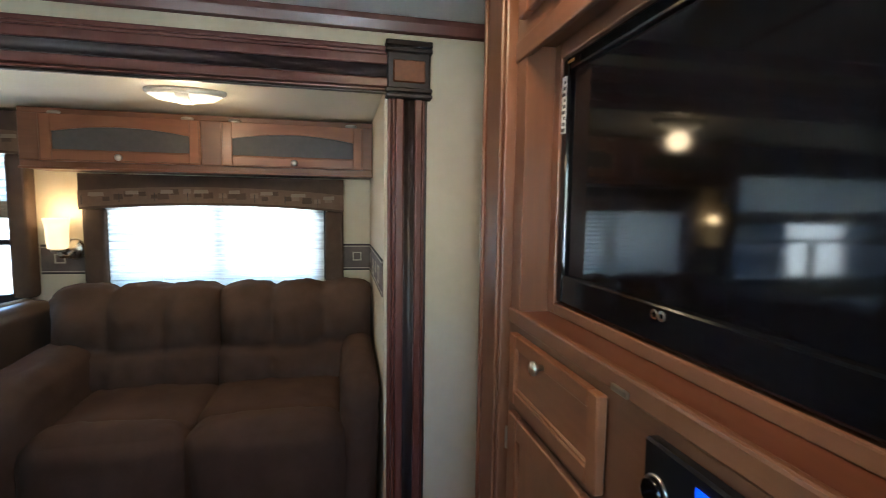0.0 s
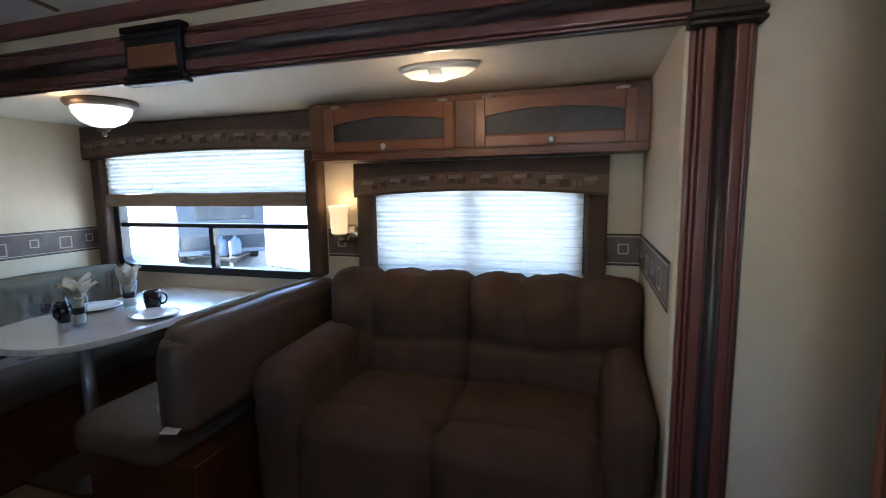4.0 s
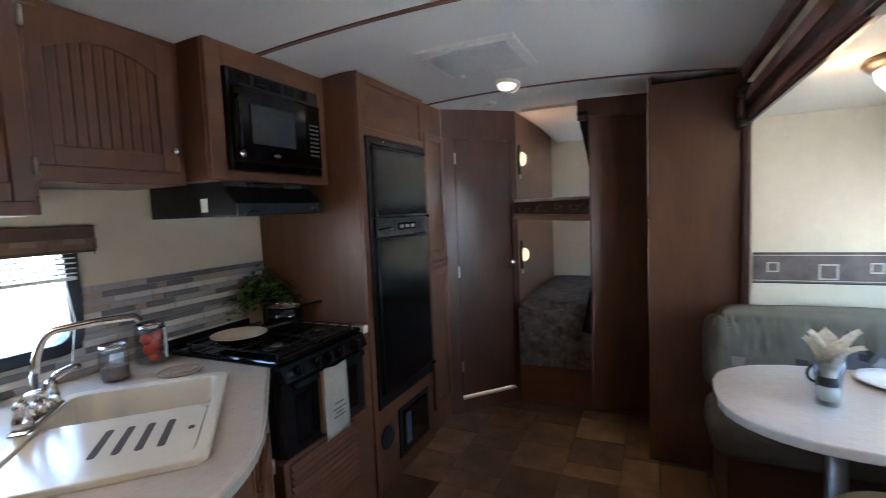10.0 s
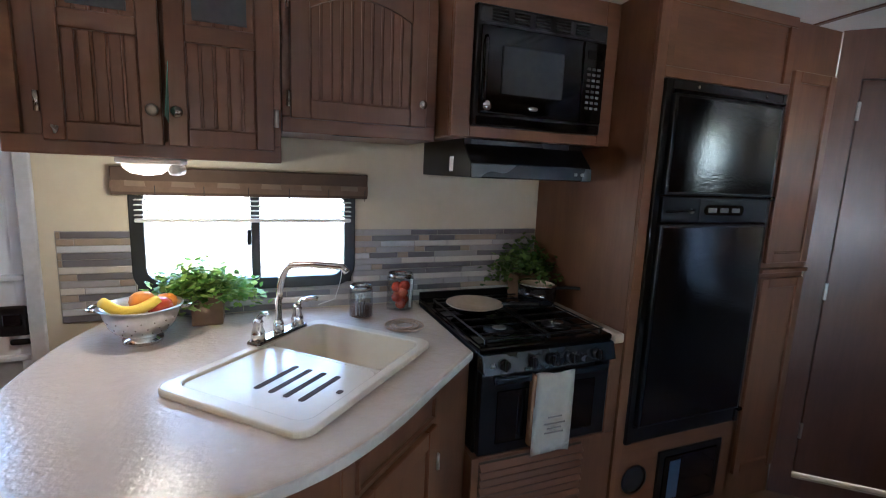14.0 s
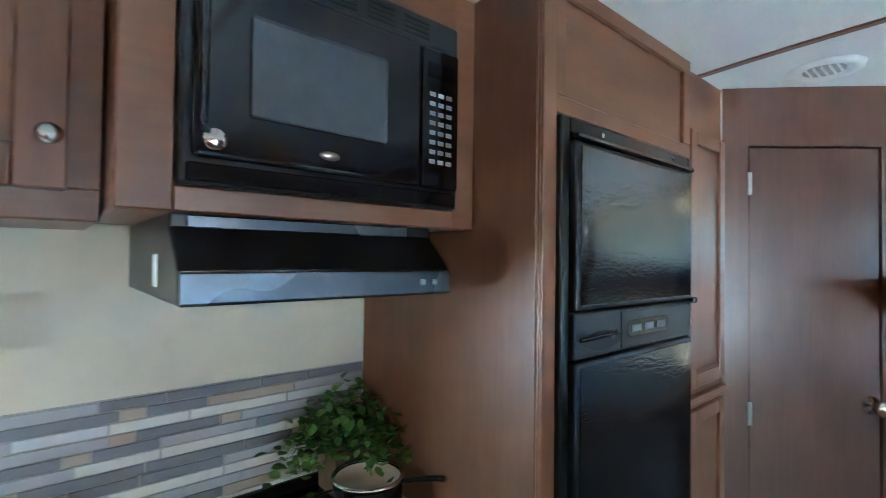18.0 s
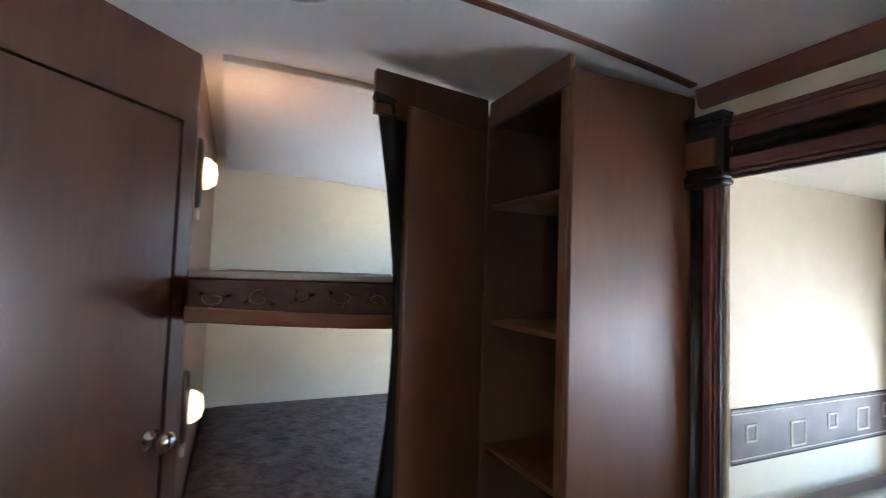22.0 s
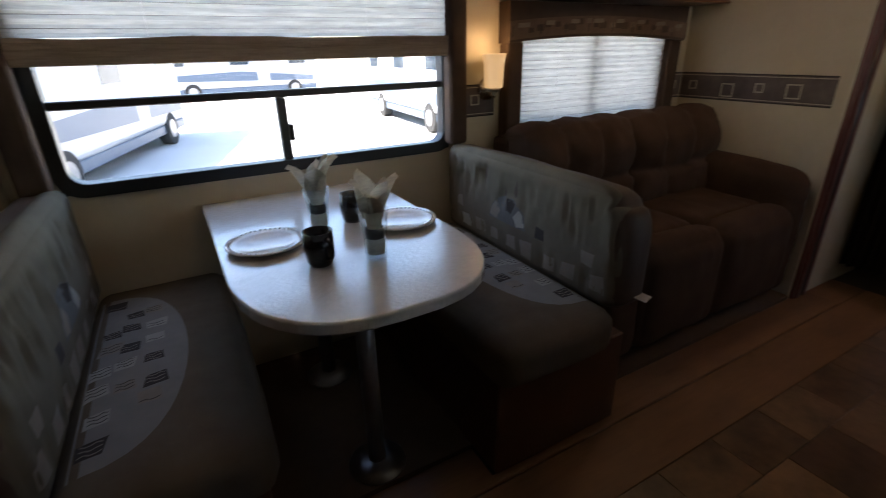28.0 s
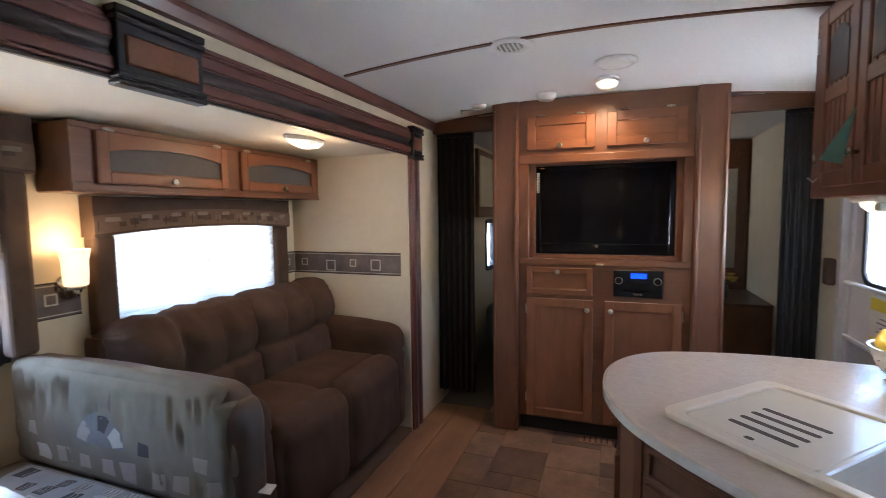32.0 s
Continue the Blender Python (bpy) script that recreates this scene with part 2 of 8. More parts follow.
def lathe(profile, centre=(0, 0, 0), seg=24):
    """Turned round z from (radius, height) pairs."""
    bm = bmesh.new()
    rings = []
    for r, z in profile:
        if r < 1e-5:
            rings.append([bm.verts.new((centre[0], centre[1], centre[2] + z))])
        else:
            rings.append([bm.verts.new((centre[0] + r * math.cos(2 * math.pi * i / seg), centre[1] + r * math.sin(2 * math.pi * i / seg), centre[2] + z)) for i in range(seg)])
    for a, b in zip(rings, rings[1:]):
        for i in range(seg):
            j = (i + 1) % seg
            vs = [a[i % len(a)], a[j % len(a)], b[j % len(b)], b[i % len(b)]]
            vs = list(dict.fromkeys(vs))
            if len(vs) > 2:
                bm.faces.new(vs)
    bmesh.ops.recalc_face_normals(bm, faces=bm.faces)
    for f in bm.faces:
        f.smooth = True
    return bm


def rod(a, b, r, seg=12, r2=None):
    a, b = Vector(a), Vector(b)
    d = b - a
    bm = bmesh.new()
    bmesh.ops.create_cone(bm, cap_ends=True, segments=seg, radius1=r, radius2=r if r2 is None else r2, depth=d.length)
    moved(bm, Matrix.Translation((a + b) / 2) @ d.to_track_quat("Z", "Y").to_matrix().to_4x4())
    for f in bm.faces:
        f.smooth = len(f.verts) == 4
    return bm


def tube(points, r, seg=10):
    pts = [Vector(p) for p in points]
    bm = bmesh.new()
    rings = []
    for i, p in enumerate(pts):
        d = (pts[min(i + 1, len(pts) - 1)] - pts[max(i - 1, 0)]).normalized()
        side = d.cross(Vector((0.13, 0.27, 1))).normalized()
        up = side.cross(d)
        rings.append([bm.verts.new(p + r * (math.cos(2 * math.pi * k / seg) * side + math.sin(2 * math.pi * k / seg) * up)) for k in range(seg)])
    for a, b in zip(rings, rings[1:]):
        for k in range(seg):
            bm.faces.new((a[k], a[(k + 1) % seg], b[(k + 1) % seg], b[k])).smooth = True
    bm.faces.new(rings[0][::-1])
    bm.faces.new(rings[-1])
    bmesh.ops.recalc_face_normals(bm, faces=bm.faces)
    return bm


def cushion(x0, x1, y0, y1, z0, z1, r=0.05, puff=0.012, crease=0.004, cuts=9, seed=0.0):
    """A soft upholstered block: rounded edges, swollen faces, faint creases."""
    half = Vector(((x1 - x0) / 2, (y1 - y0) / 2, (z1 - z0) / 2))
    mid = Vector(((x1 + x0) / 2, (y1 + y0) / 2, (z1 + z0) / 2))
    r = min(r, min(half) * 0.98)
    bm = bmesh.new()
    bmesh.ops.create_cube(bm, size=2)
    bmesh.ops.subdivide_edges(bm, edges=bm.edges[:], cuts=cuts, use_grid_fill=True)
    for v in bm.verts:
        p = Vector([math.copysign(abs(c) ** 0.75, c) * h for c, h in zip(v.co, half)])
        q = Vector([max(-(h - r), min(h - r, c)) for c, h in zip(p, half)])
        d = p - q
        s = [c / h for c, h in zip(p, half)]
        o = q + (d.normalized() * r if d.length > 1e-6 else d)
        for a in range(3):
            b, c = (a + 1) % 3, (a + 2) % 3
            if abs(s[a]) > 0.99:
                o[a] += math.copysign(puff * (1 - s[b] ** 2) * (1 - s[c] ** 2), s[a])
        k = noise.noise((o + mid) * 6 + Vector((seed, seed, 0)))
        o += o.normalized() * k * crease
        v.co = mid + o
    for f in bm.faces:
        f.smooth = True
    return bm


def thing(name, at, label, category, group="", rz=0.0):
    """An Empty at a thing's base; its parts are given in world metres."""
    ob = new(name)
    ob.empty_display_size = 0.05
    ob.matrix_basis = pose(*at, 0, 0, rz)
    return tagged(ob, label, category, group)


def base_of(ob):
    m = Matrix.Identity(4)
    while ob:
        m = ob.matrix_basis @ m
        ob = ob.parent
    return m


def part(name, bm, mat, parent, label=""):
    me = bpy.data.meshes.new(name)
    if parent:
        moved(bm, base_of(parent).inverted())
    bm.to_mesh(me)
    bm.free()
    me.materials.append(mat)
    ob = new(name, me)
    ob.parent = parent
    return tagged(ob, label) if label else ob


def solo(name, bm, mat, label, category, group="", kind=""):
    """A thing of one mesh, its origin at the middle of its base."""
    lo = Vector([min(v.co[i] for v in bm.verts) for i in range(3)])
    hi = Vector([max(v.co[i] for v in bm.verts) for i in range(3)])
    at = Vector(((lo.x + hi.x) / 2, (lo.y + hi.y) / 2, lo.z))
    moved(bm, Matrix.Translation(-at))
    me = bpy.data.meshes.new(name)
    bm.to_mesh(me)
    bm.free()
    me.materials.append(mat)
    ob = new(name, me)
    ob.location = at
    return tagged(ob, label, category, group, kind)


def setting(name, bm, mat, label="", category=""):
    ob = part(name, bm, mat, None, label)
    return tagged(ob, label or name.replace("_", " "), category or name.split("_")[0], "", "structure")


def facing(origin, u):
    """A face's own frame: u to the right as seen from its front, v up, w out of it."""
    u = Vector(u).normalized()
    w = u.cross(Vector((0, 0, 1)))
    m = Matrix((u, Vector((0, 0, 1)), w)).transposed().to_4x4()
    return Matrix.Translation(origin) @ m


def arch_rail(u0, u1, vtop, vside, rise, w0, w1, n=10):
    """A rail with a straight top and an arched underside."""
    low = []
    for i in range(n + 1):
        s = i / n
        low.append((u0 + (u1 - u0) * s, vside + rise * (1 - (2 * s - 1) ** 2)))
    return prism([(u0, vtop), *low, (u1, vtop)], w0, w1, "z")


def cab_door(cabinet, fr, u0, u1, v0, v1, knob=None, arch=0.0, bead=False, insert=None, stile=0.055, thick=0.02, grain_m=None, hinge=None, name="door", pull=True):
    """A framed cabinet door: stiles and rails, a sunken field, knob and hinges."""
    wd = grain_m or wood_z
    s = stile
    d = part(name, moved(box(u0 + s - 0.006, u1 - s + 0.006, v0 + s - 0.006, v1 - s + 0.006, 0.001, 0.008), fr), insert or wd, cabinet)
    for a0, a1 in ((u0, u0 + s), (u1 - s, u1)):
        part("stile", moved(box(a0, a1, v0, v1, 0, thick, 0.003), fr), wood_z if wd.name.startswith("cabinet") else wd, d)
    part("rail", moved(box(u0 + s, u1 - s, v0, v0 + s, 0, thick - 0.001, 0.003), fr), wd, d)
    if arch:
        part("rail", moved(arch_rail(u0 + s, u1 - s, v1, v1 - s - arch, arch, 0, thick - 0.001), fr), wd, d)
    else:
        part("rail", moved(box(u0 + s, u1 - s, v1 - s, v1, 0, thick - 0.001, 0.003), fr), wd, d)
    part("bead", moved(box(u0 + s - 0.002, u1 - s + 0.002, v0 + s - 0.002, v0 + s + 0.006, 0.006, 0.013, 0.003), fr), wd, d)
    if bead:
        n = max(3, round((u1 - u0 - 2 * s) / 0.035))
        w = (u1 - u0 - 2 * s) / n
        for i in range(n):
            top = v1 - s - arch + arch * (1 - (2 * (i + 0.5) / n - 1) ** 2) if arch else v1 - s
            part("slat", moved(box(u0 + s + i * w + 0.003, u0 + s + (i + 1) * w - 0.003, v0 + s, top + 0.003, 0.006, 0.0125, 0.002), fr), wd, d)
    if knob:
        part("knob", moved(lathe([(0, 0), (0.006, 0), (0.006, 0.012), (0.015, 0.018), (0.016, 0.024), (0.010, 0.029), (0, 0.03)], (knob[0], knob[1], thick), 16), fr), nickel, d, "brushed nickel round knob")
    for u, v in hinge or ():
        part("hinge", moved(lathe([(0, 0), (0.007, 0.0), (0.007, 0.05), (0, 0.05)], (0, 0, 0), 10), fr @ Matrix.Translation((u, v - 0.025, thick)) @ pose(0, 0, 0, -90)), nickel, d)
    return d


def round_rect(x0, x1, z0, z1, r, n=6):
    """Outline of a rectangle with rounded corners, from the lower left on."""
    pts = []
    for cx, cz, a0 in ((x0 + r, z0 + r, 180), (x1 - r, z0 + r, 270), (x1 - r, z1 - r, 0), (x0 + r, z1 - r, 90)):
        for k in range(n + 1):
            a = math.radians(a0 + 90 * k / n)
            pts.append((cx + r * math.cos(a), cz + r * math.sin(a)))
    return pts


def hoop(outer, inner, w0, w1, axis="y", bev=0.0):
    """A closed frame between two outlines of equal count, w0 to w1 deep."""
    bm = bmesh.new()
    put = {"x": lambda u, v, w: (w, u, v), "y": lambda u, v, w: (u, w, v), "z": lambda u, v, w: (u, v, w)}[axis]
    loops = [[bm.verts.new(put(u, v, w)) for u, v in line] for line, w in ((outer, w0), (outer, w1), (inner, w1), (inner, w0))]
    n = len(outer)
    for a, b in zip(loops, loops[1:] + loops[:1]):
        for i in range(n):
            bm.faces.new((a[i], a[(i + 1) % n], b[(i + 1) % n], b[i]))
    bmesh.ops.recalc_face_normals(bm, faces=bm.faces)
    if bev:
        es = [e for e in bm.edges if len(e.link_faces) == 2 and e.calc_face_angle() > 1.3]
        bmesh.ops.bevel(bm, geom=es, offset=bev, segments=2, affect="EDGES", profile=0.5)
    return bm


def squared(x0, x1, z0, z1, n=6):
    """The corners of a rectangle, each repeated to match round_rect."""
    return [p for p in ((x0, z0), (x1, z0), (x1, z1), (x0, z1)) for _ in range(n + 1)]


def window_wall(x0, x1, z0, z1, y0, y1, holes):
    """A wall along x with rectangular holes (x0, x1, z0, z1)."""
    xs = sorted({x0, x1, *(h[0] for h in holes), *(h[1] for h in holes)})
    zs = sorted({z0, z1, *(h[2] for h in holes), *(h[3] for h in holes)})
    bms = []
    for a, b in zip(xs, xs[1:]):
        run = []
        for c, d in zip(zs, zs[1:]):
            mx, mz = (a + b) / 2, (c + d) / 2
            if any(h[0] < mx < h[1] and h[2] < mz < h[3] for h in holes):
                continue
            if run and abs(run[-1][1] - c) < 1e-6:
                run[-1] = (run[-1][0], d)
            else:
                run.append((c, d))
        bms += [box(a, b, y0, y1, c, d) for c, d in run]
    out = join(*bms)
    bmesh.ops.remove_doubles(out, verts=out.verts, dist=1e-5)
    return out


# ---- the plan: x to the front of the trailer, y to the slide-out, z up ----
KW, SW = -0.74, 1.70          # inner faces of the two side walls
SX0, SX1, SY, SZ = -3.29, 0.14, 2.62, 1.885   # slide-out: ends, far wall, ceiling
REAR, FRONT = -5.35, 3.0
FACE = 0.41                   # face of the entertainment wall


def ceil_z(y):
    return 2.215 - 0.07 * ((y - 0.52) / 1.18) ** 2


# ---- structure ----
KWIN = (-1.555, -0.745, 1.03, 1.46)
KDOOR = (-0.44, 0.46, 0.04, 1.88)
SWIN = (-1.22, -0.12, 0.98, 1.50)
DWIN = (-3.145, -1.585, 0.935, 1.74)
BWIN = (2.08, 2.50, 0.87, 1.40)
setting("floor", box(REAR, FRONT, KW, SW, -0.05, -0.006), plain("subfloor", (0.10, 0.085, 0.07), rough=0.7), "brown vinyl floor")
setting("slide_floor", box(SX0, SX1, SW, SY, -0.05, 0.03), plain("slide_carpet", (0.13, 0.085, 0.055), rough=0.95, bump=0.4, bscale=300), "brown floor of the slide-out")
wall_kitchen = setting("wall_kitchen", window_wall(REAR, FRONT, -0.06, 2.3, KW - 0.05, KW, [KWIN, KDOOR]), wall_m, "cream vinyl kitchen side wall")
setting("wall_slide_front", window_wall(SX1 + 0.003, FRONT, -0.06, 2.3, SW, SW + 0.05, [BWIN]), wall_m, "cream vinyl side wall")
RWINS = [(-5.1, -4.25, 1.58, 1.95), (-5.1, -4.25, 0.84, 1.20)]
setting("wall_slide_rear", window_wall(REAR, SX0 - 0.003, -0.06, 2.3, SW, SW + 0.05, RWINS), wall_m, "cream vinyl side wall")
setting("wall_slide_header", box(SX0 - 0.003, SX1 + 0.003, SW, SW + 0.05, SZ + 0.03, 2.3), wall_m, "cream strip of wall over the slide-out")
setting("wall_rear", box(REAR - 0.05, REAR, KW - 0.05, SW + 0.05, -0.06, 2.3), wall_m, "cream rear wall behind the bunks")
setting("wall_front", box(FRONT, FRONT + 0.05, KW - 0.05, SW + 0.05, -0.06, 2.3), wall_m, "cream front wall of the bedroom")
setting("wall_slide_far", window_wall(SX0 - 0.04, SX1 + 0.04, -0.06, SZ + 0.06, SY, SY + 0.05, [SWIN, DWIN]), wall_m, "cream far wall of the slide-out")
setting("wall_slide_end_rear", box(SX0 - 0.04, SX0, SW + 0.004, SY, -0.06, SZ + 0.06), wall_m, "cream end wall of the dinette")
setting("wall_slide_end_front", box(SX1, SX1 + 0.04, SW + 0.004, SY, -0.06, SZ + 0.06), wall_m, "cream end wall beside the sofa")
setting("slide_ceiling", box(SX0, SX1, SW, SY, SZ, SZ + 0.05), slide_ceil_lit, "off-white ceiling of the slide-out, tinted with warm lamplight", "ceiling")
ys = [KW - 0.05 + i * (SW - KW + 0.1) / 24 for i in range(25)]
setting("ceiling", prism([(y, ceil_z(y)) for y in ys] + [(y, ceil_z(y) + 0.06) for y in ys[::-1]], REAR - 0.05, FRONT + 0.05, "x"), ceil_m, "white arched trailer ceiling")
for i, x in enumerate((-3.36, -2.07, -0.68, 0.60)):
    yy = [y for y in ys if KW <= y <= SW]
    strip = prism([(y, ceil_z(y) - 0.006) for y in yy] + [(y, ceil_z(y) + 0.004) for y in yy[::-1]], x - 0.013, x + 0.013, "x", 0.002)
    setting("ceiling_trim_%d" % (i + 1), strip, wood_y, "dark wooden strip over a ceiling seam", "trim")
setting("crown_moulding", prism([(SW - 0.004, ceil_z(SW) - 0.055), (SW - 0.022, ceil_z(SW) - 0.05), (SW - 0.032, ceil_z(SW) - 0.02), (SW - 0.034, ceil_z(SW)), (SW - 0.004, ceil_z(SW))], -3.37, FACE + 0.3, "x"), trim_red, "red-brown crown moulding", "trim")


# ---- slide-out trim ----
def trim_run(name, u0, u1, fr, mat_red, width):
    """A fluted moulding: two flat red bands with rounded edges, a dark hollow between them, dark lips outside."""
    t = tagged(new(name), "fluted red-brown and black moulding round the slide-out opening", "trim", "", "structure")
    for f0, f1, d, m, kind in ((0.0, 0.055, 0.016, trim_dark, 0), (0.06, 0.12, 0.021, mat_red, 0), (0.125, 0.325, 0.027, mat_red, 0), (0.33, 0.59, 0.023, trim_dark, 1), (0.595, 0.81, 0.027, mat_red, 0), (0.815, 0.89, 0.022, mat_red, 0), (0.895, 1.0, 0.017, mat_red, 0)):
        v0, v1 = f0 * width, f1 * width
        w = v1 - v0
        if kind:
            face = [(v0 + w * k / 10, d - 0.011 * math.sin(math.pi * k / 10)) for k in range(11)]
        else:
            r = min(0.006, w * 0.4)
            face = [(v0 + r - r * math.cos(math.pi / 2 * k / 4), d - r + r * math.sin(math.pi / 2 * k / 4)) for k in range(5)]
            face += [(v1 - r + r * math.sin(math.pi / 2 * k / 4), d - r + r * math.cos(math.pi / 2 * k / 4)) for k in range(5)]
        run = prism([(v0, 0), *face, (v1, 0)], u0, u1, "x")
        for f in run.faces:
            f.smooth = kind == 1 and len(f.verts) == 4
        part("moulding", moved(run, fr), m, t)
    return t


header_fr = facing((0, SW, 1.864), (1, 0, 0))
trim_run("slide_trim_top", SX0 + 0.02, SX1 + 0.02, header_fr, trim_red, 0.176)
right_fr = facing((0, SW, 0), (1, 0, 0)) @ Matrix.Translation((0.302, 0, 0)) @ pose(0, 0, 0, 0, 0, 90)
trim_run("slide_trim_front", 0.0, 1.87, right_fr, trim_red_z, 0.152)
left_fr = facing((0, SW, 0), (1, 0, 0)) @ Matrix.Translation((SX0 - 0.012, 0, 0)) @ pose(0, 0, 0, 0, 0, 90)
trim_run("slide_trim_rear", 0.0, 1.87, left_fr, trim_red_z, 0.152)


def corner_block(x, half):
    t = thing("corner_block", (x, SW, 1.835), "square black corner block with a copper inlay on the slide-out moulding" if half < 0.1 else "wide black joint block with a copper inlay on the slide-out moulding", "trim block", "corner blocks of the slide-out")
    part("plate", box(x - half, x + half, SW - 0.04, SW, 1.855, 2.048, 0.005, 2), trim_black, t)
    for z0, z1 in ((1.847, 1.862), (1.866, 1.884), (2.012, 2.030), (2.034, 2.056)):
        part("bar", box(x - half - 0.007, x + half + 0.007, SW - 0.05, SW - 0.002, z0, z1, 0.004), trim_black, t)
    part("inlay", box(x - half + 0.021, x + half - 0.021, SW - 0.047, SW - 0.03, 1.904, 1.985, 0.004), copper, t, "copper-brown inlay")


for bx, half in ((0.228, 0.081), (-1.635, 0.137), (-3.36, 0.081)):
    corner_block(bx, half)


# ---- windows of the slide-out ----
def slider_window(name, hole, y, label, bars, crossbar=None, out=1):
    """A black-framed sliding window in a hole of a wall along x."""
    x0, x1, z0, z1 = hole
    t = tagged(new(name), label, "window", "", "structure")
    f = 0.035
    a, b = sorted((y - 0.012 * out, y + 0.052 * out))
    part("window_frame", join(hoop(round_rect(x0 - 0.012, x1 + 0.012, z0 - 0.012, z1 + 0.012, 0.085), round_rect(x0 + f, x1 - f, z0 + f, z1 - f, 0.055), min(y - 0.012 * out, y - 0.002 * out), max(y - 0.012 * out, y - 0.002 * out), "y", 0.003), hoop(squared(x0 + 0.001, x1 - 0.001, z0 + 0.001, z1 - 0.001), round_rect(x0 + f, x1 - f, z0 + f, z1 - f, 0.055), min(y - 0.002 * out, b if out > 0 else a), max(y - 0.002 * out, b if out > 0 else a))), window_black, t, "black window frame")
    top = crossbar or z1 - f
    if crossbar:
        part("crossbar", box(x0 + f, x1 - f, a + 0.01, b - 0.01, crossbar - 0.014, crossbar + 0.014, 0.004), window_black, t)
        g = part("pane", box(x0 + f, x1 - f, y + 0.02 * out - 0.002, y + 0.02 * out + 0.002, crossbar + 0.014, z1 - f), glass_m, t)
        g.visible_shadow = False
    xs_ = [x0 + f, *bars, x1 - f]
    for bx in bars:
        m = part("mullion", box(bx - 0.018, bx + 0.018, a + 0.006, b - 0.012, z0 + f, top - 0.014, 0.004), window_black, t)
        part("latch", box(bx + 0.016, bx + 0.034, a - 0.006, a + 0.016, (z0 + top) / 2 - 0.035, (z0 + top) / 2 + 0.03, 0.004), black_satin, m)
    for p0, p1 in zip(xs_, xs_[1:]):
        g = part("pane", box(p0, p1, y + 0.024 * out - 0.002, y + 0.024 * out + 0.002, z0 + f, top - 0.014), glass_m, t)
        g.visible_shadow = False
    return t


def pleated_blind(x0, x1, z0, z1, y, label, stack=0.0, step=0.0135):
    """A cellular blind of fine shallow pleats, with cords, and a crushed stack of folds where it is half raised."""
    bm = bmesh.new()
    n = round((z1 - z0) / step)
    rows = []
    for i in range(n + 1):
        z = z1 - (z1 - z0) * i / n
        d = 0.0022 if i % 2 else -0.0022
        rows.append([bm.verts.new((x0 + (x1 - x0) * k / 30, y + d + 0.0012 * noise.noise(Vector((k * 0.4, i * 0.7, 1))), z + 0.0022 * noise.noise(Vector((k * 0.15, i * 0.5, 4))))) for k in range(31)])
    for a, b in zip(rows, rows[1:]):
        for k in range(30):
            bm.faces.new((a[k], a[k + 1], b[k + 1], b[k]))
    t = thing("pleated_blind", ((x0 + x1) / 2, y, z0), label, "blind")
    part("pleats", bm, blind_m, t)
    part("head_rail", box(x0, x1, y - 0.018, y + 0.018, z1 - 0.004, z1 + 0.022, 0.003), white_plastic, t)
    # thin darker rods give the pleat creases their shade by colour
    for i in range(1, n, 3):
        z = z1 - (z1 - z0) * i / n
        part("fold_line", rod((x0, y - 0.0035, z), (x1, y - 0.0035, z + 0.002 * math.sin(i * 1.7)), 0.0009, 4), fold_shade_m, t)
    if stack:
        rnd = random.Random(8)
        for i in range(7):
            zz = z0 - 0.0095 * i
            top, low = [], []
            for k in range(25):
                f = k / 24
                w = 0.006 * noise.noise(Vector((f * 4, i * 1.3, 9))) + 0.004 * noise.noise(Vector((f * 11, i * 2.1, 3)))
                top.append((x0 + (x1 - x0) * f, zz + w))
                low.append((x0 + (x1 - x0) * f, zz - 0.0150 + w * 0.9))
            part("gathered_fold", prism(top + low[::-1], y - 0.024 + rnd.uniform(-0.003, 0.003), y + 0.022 - 0.001 * i, "y", 0.0015), gathered_m, t)
    part("bottom_rail", box(x0, x1, y - 0.02, y + 0.02, z0 - 0.082 if stack else z0 - 0.015, z0 - 0.068 if stack else z0, 0.004, 2), gathered_m if stack else white_plastic, t)
    for cx in (x0 + (x1 - x0) * 0.25, x0 + (x1 - x0) * 0.75):
        part("cord", rod((cx, y - 0.008, z0), (cx, y - 0.008, z1), 0.0011, 5), white_plastic, t)
    return t


# darker cloth colour, the painted shade of the blind's creases
fold_shade_m = cloth_through("blind_fold_shade", (0.42, 0.41, 0.38), 0.25)
gathered_m = cloth_through("gathered_blind_cloth", (0.46, 0.36, 0.27), 0.3)


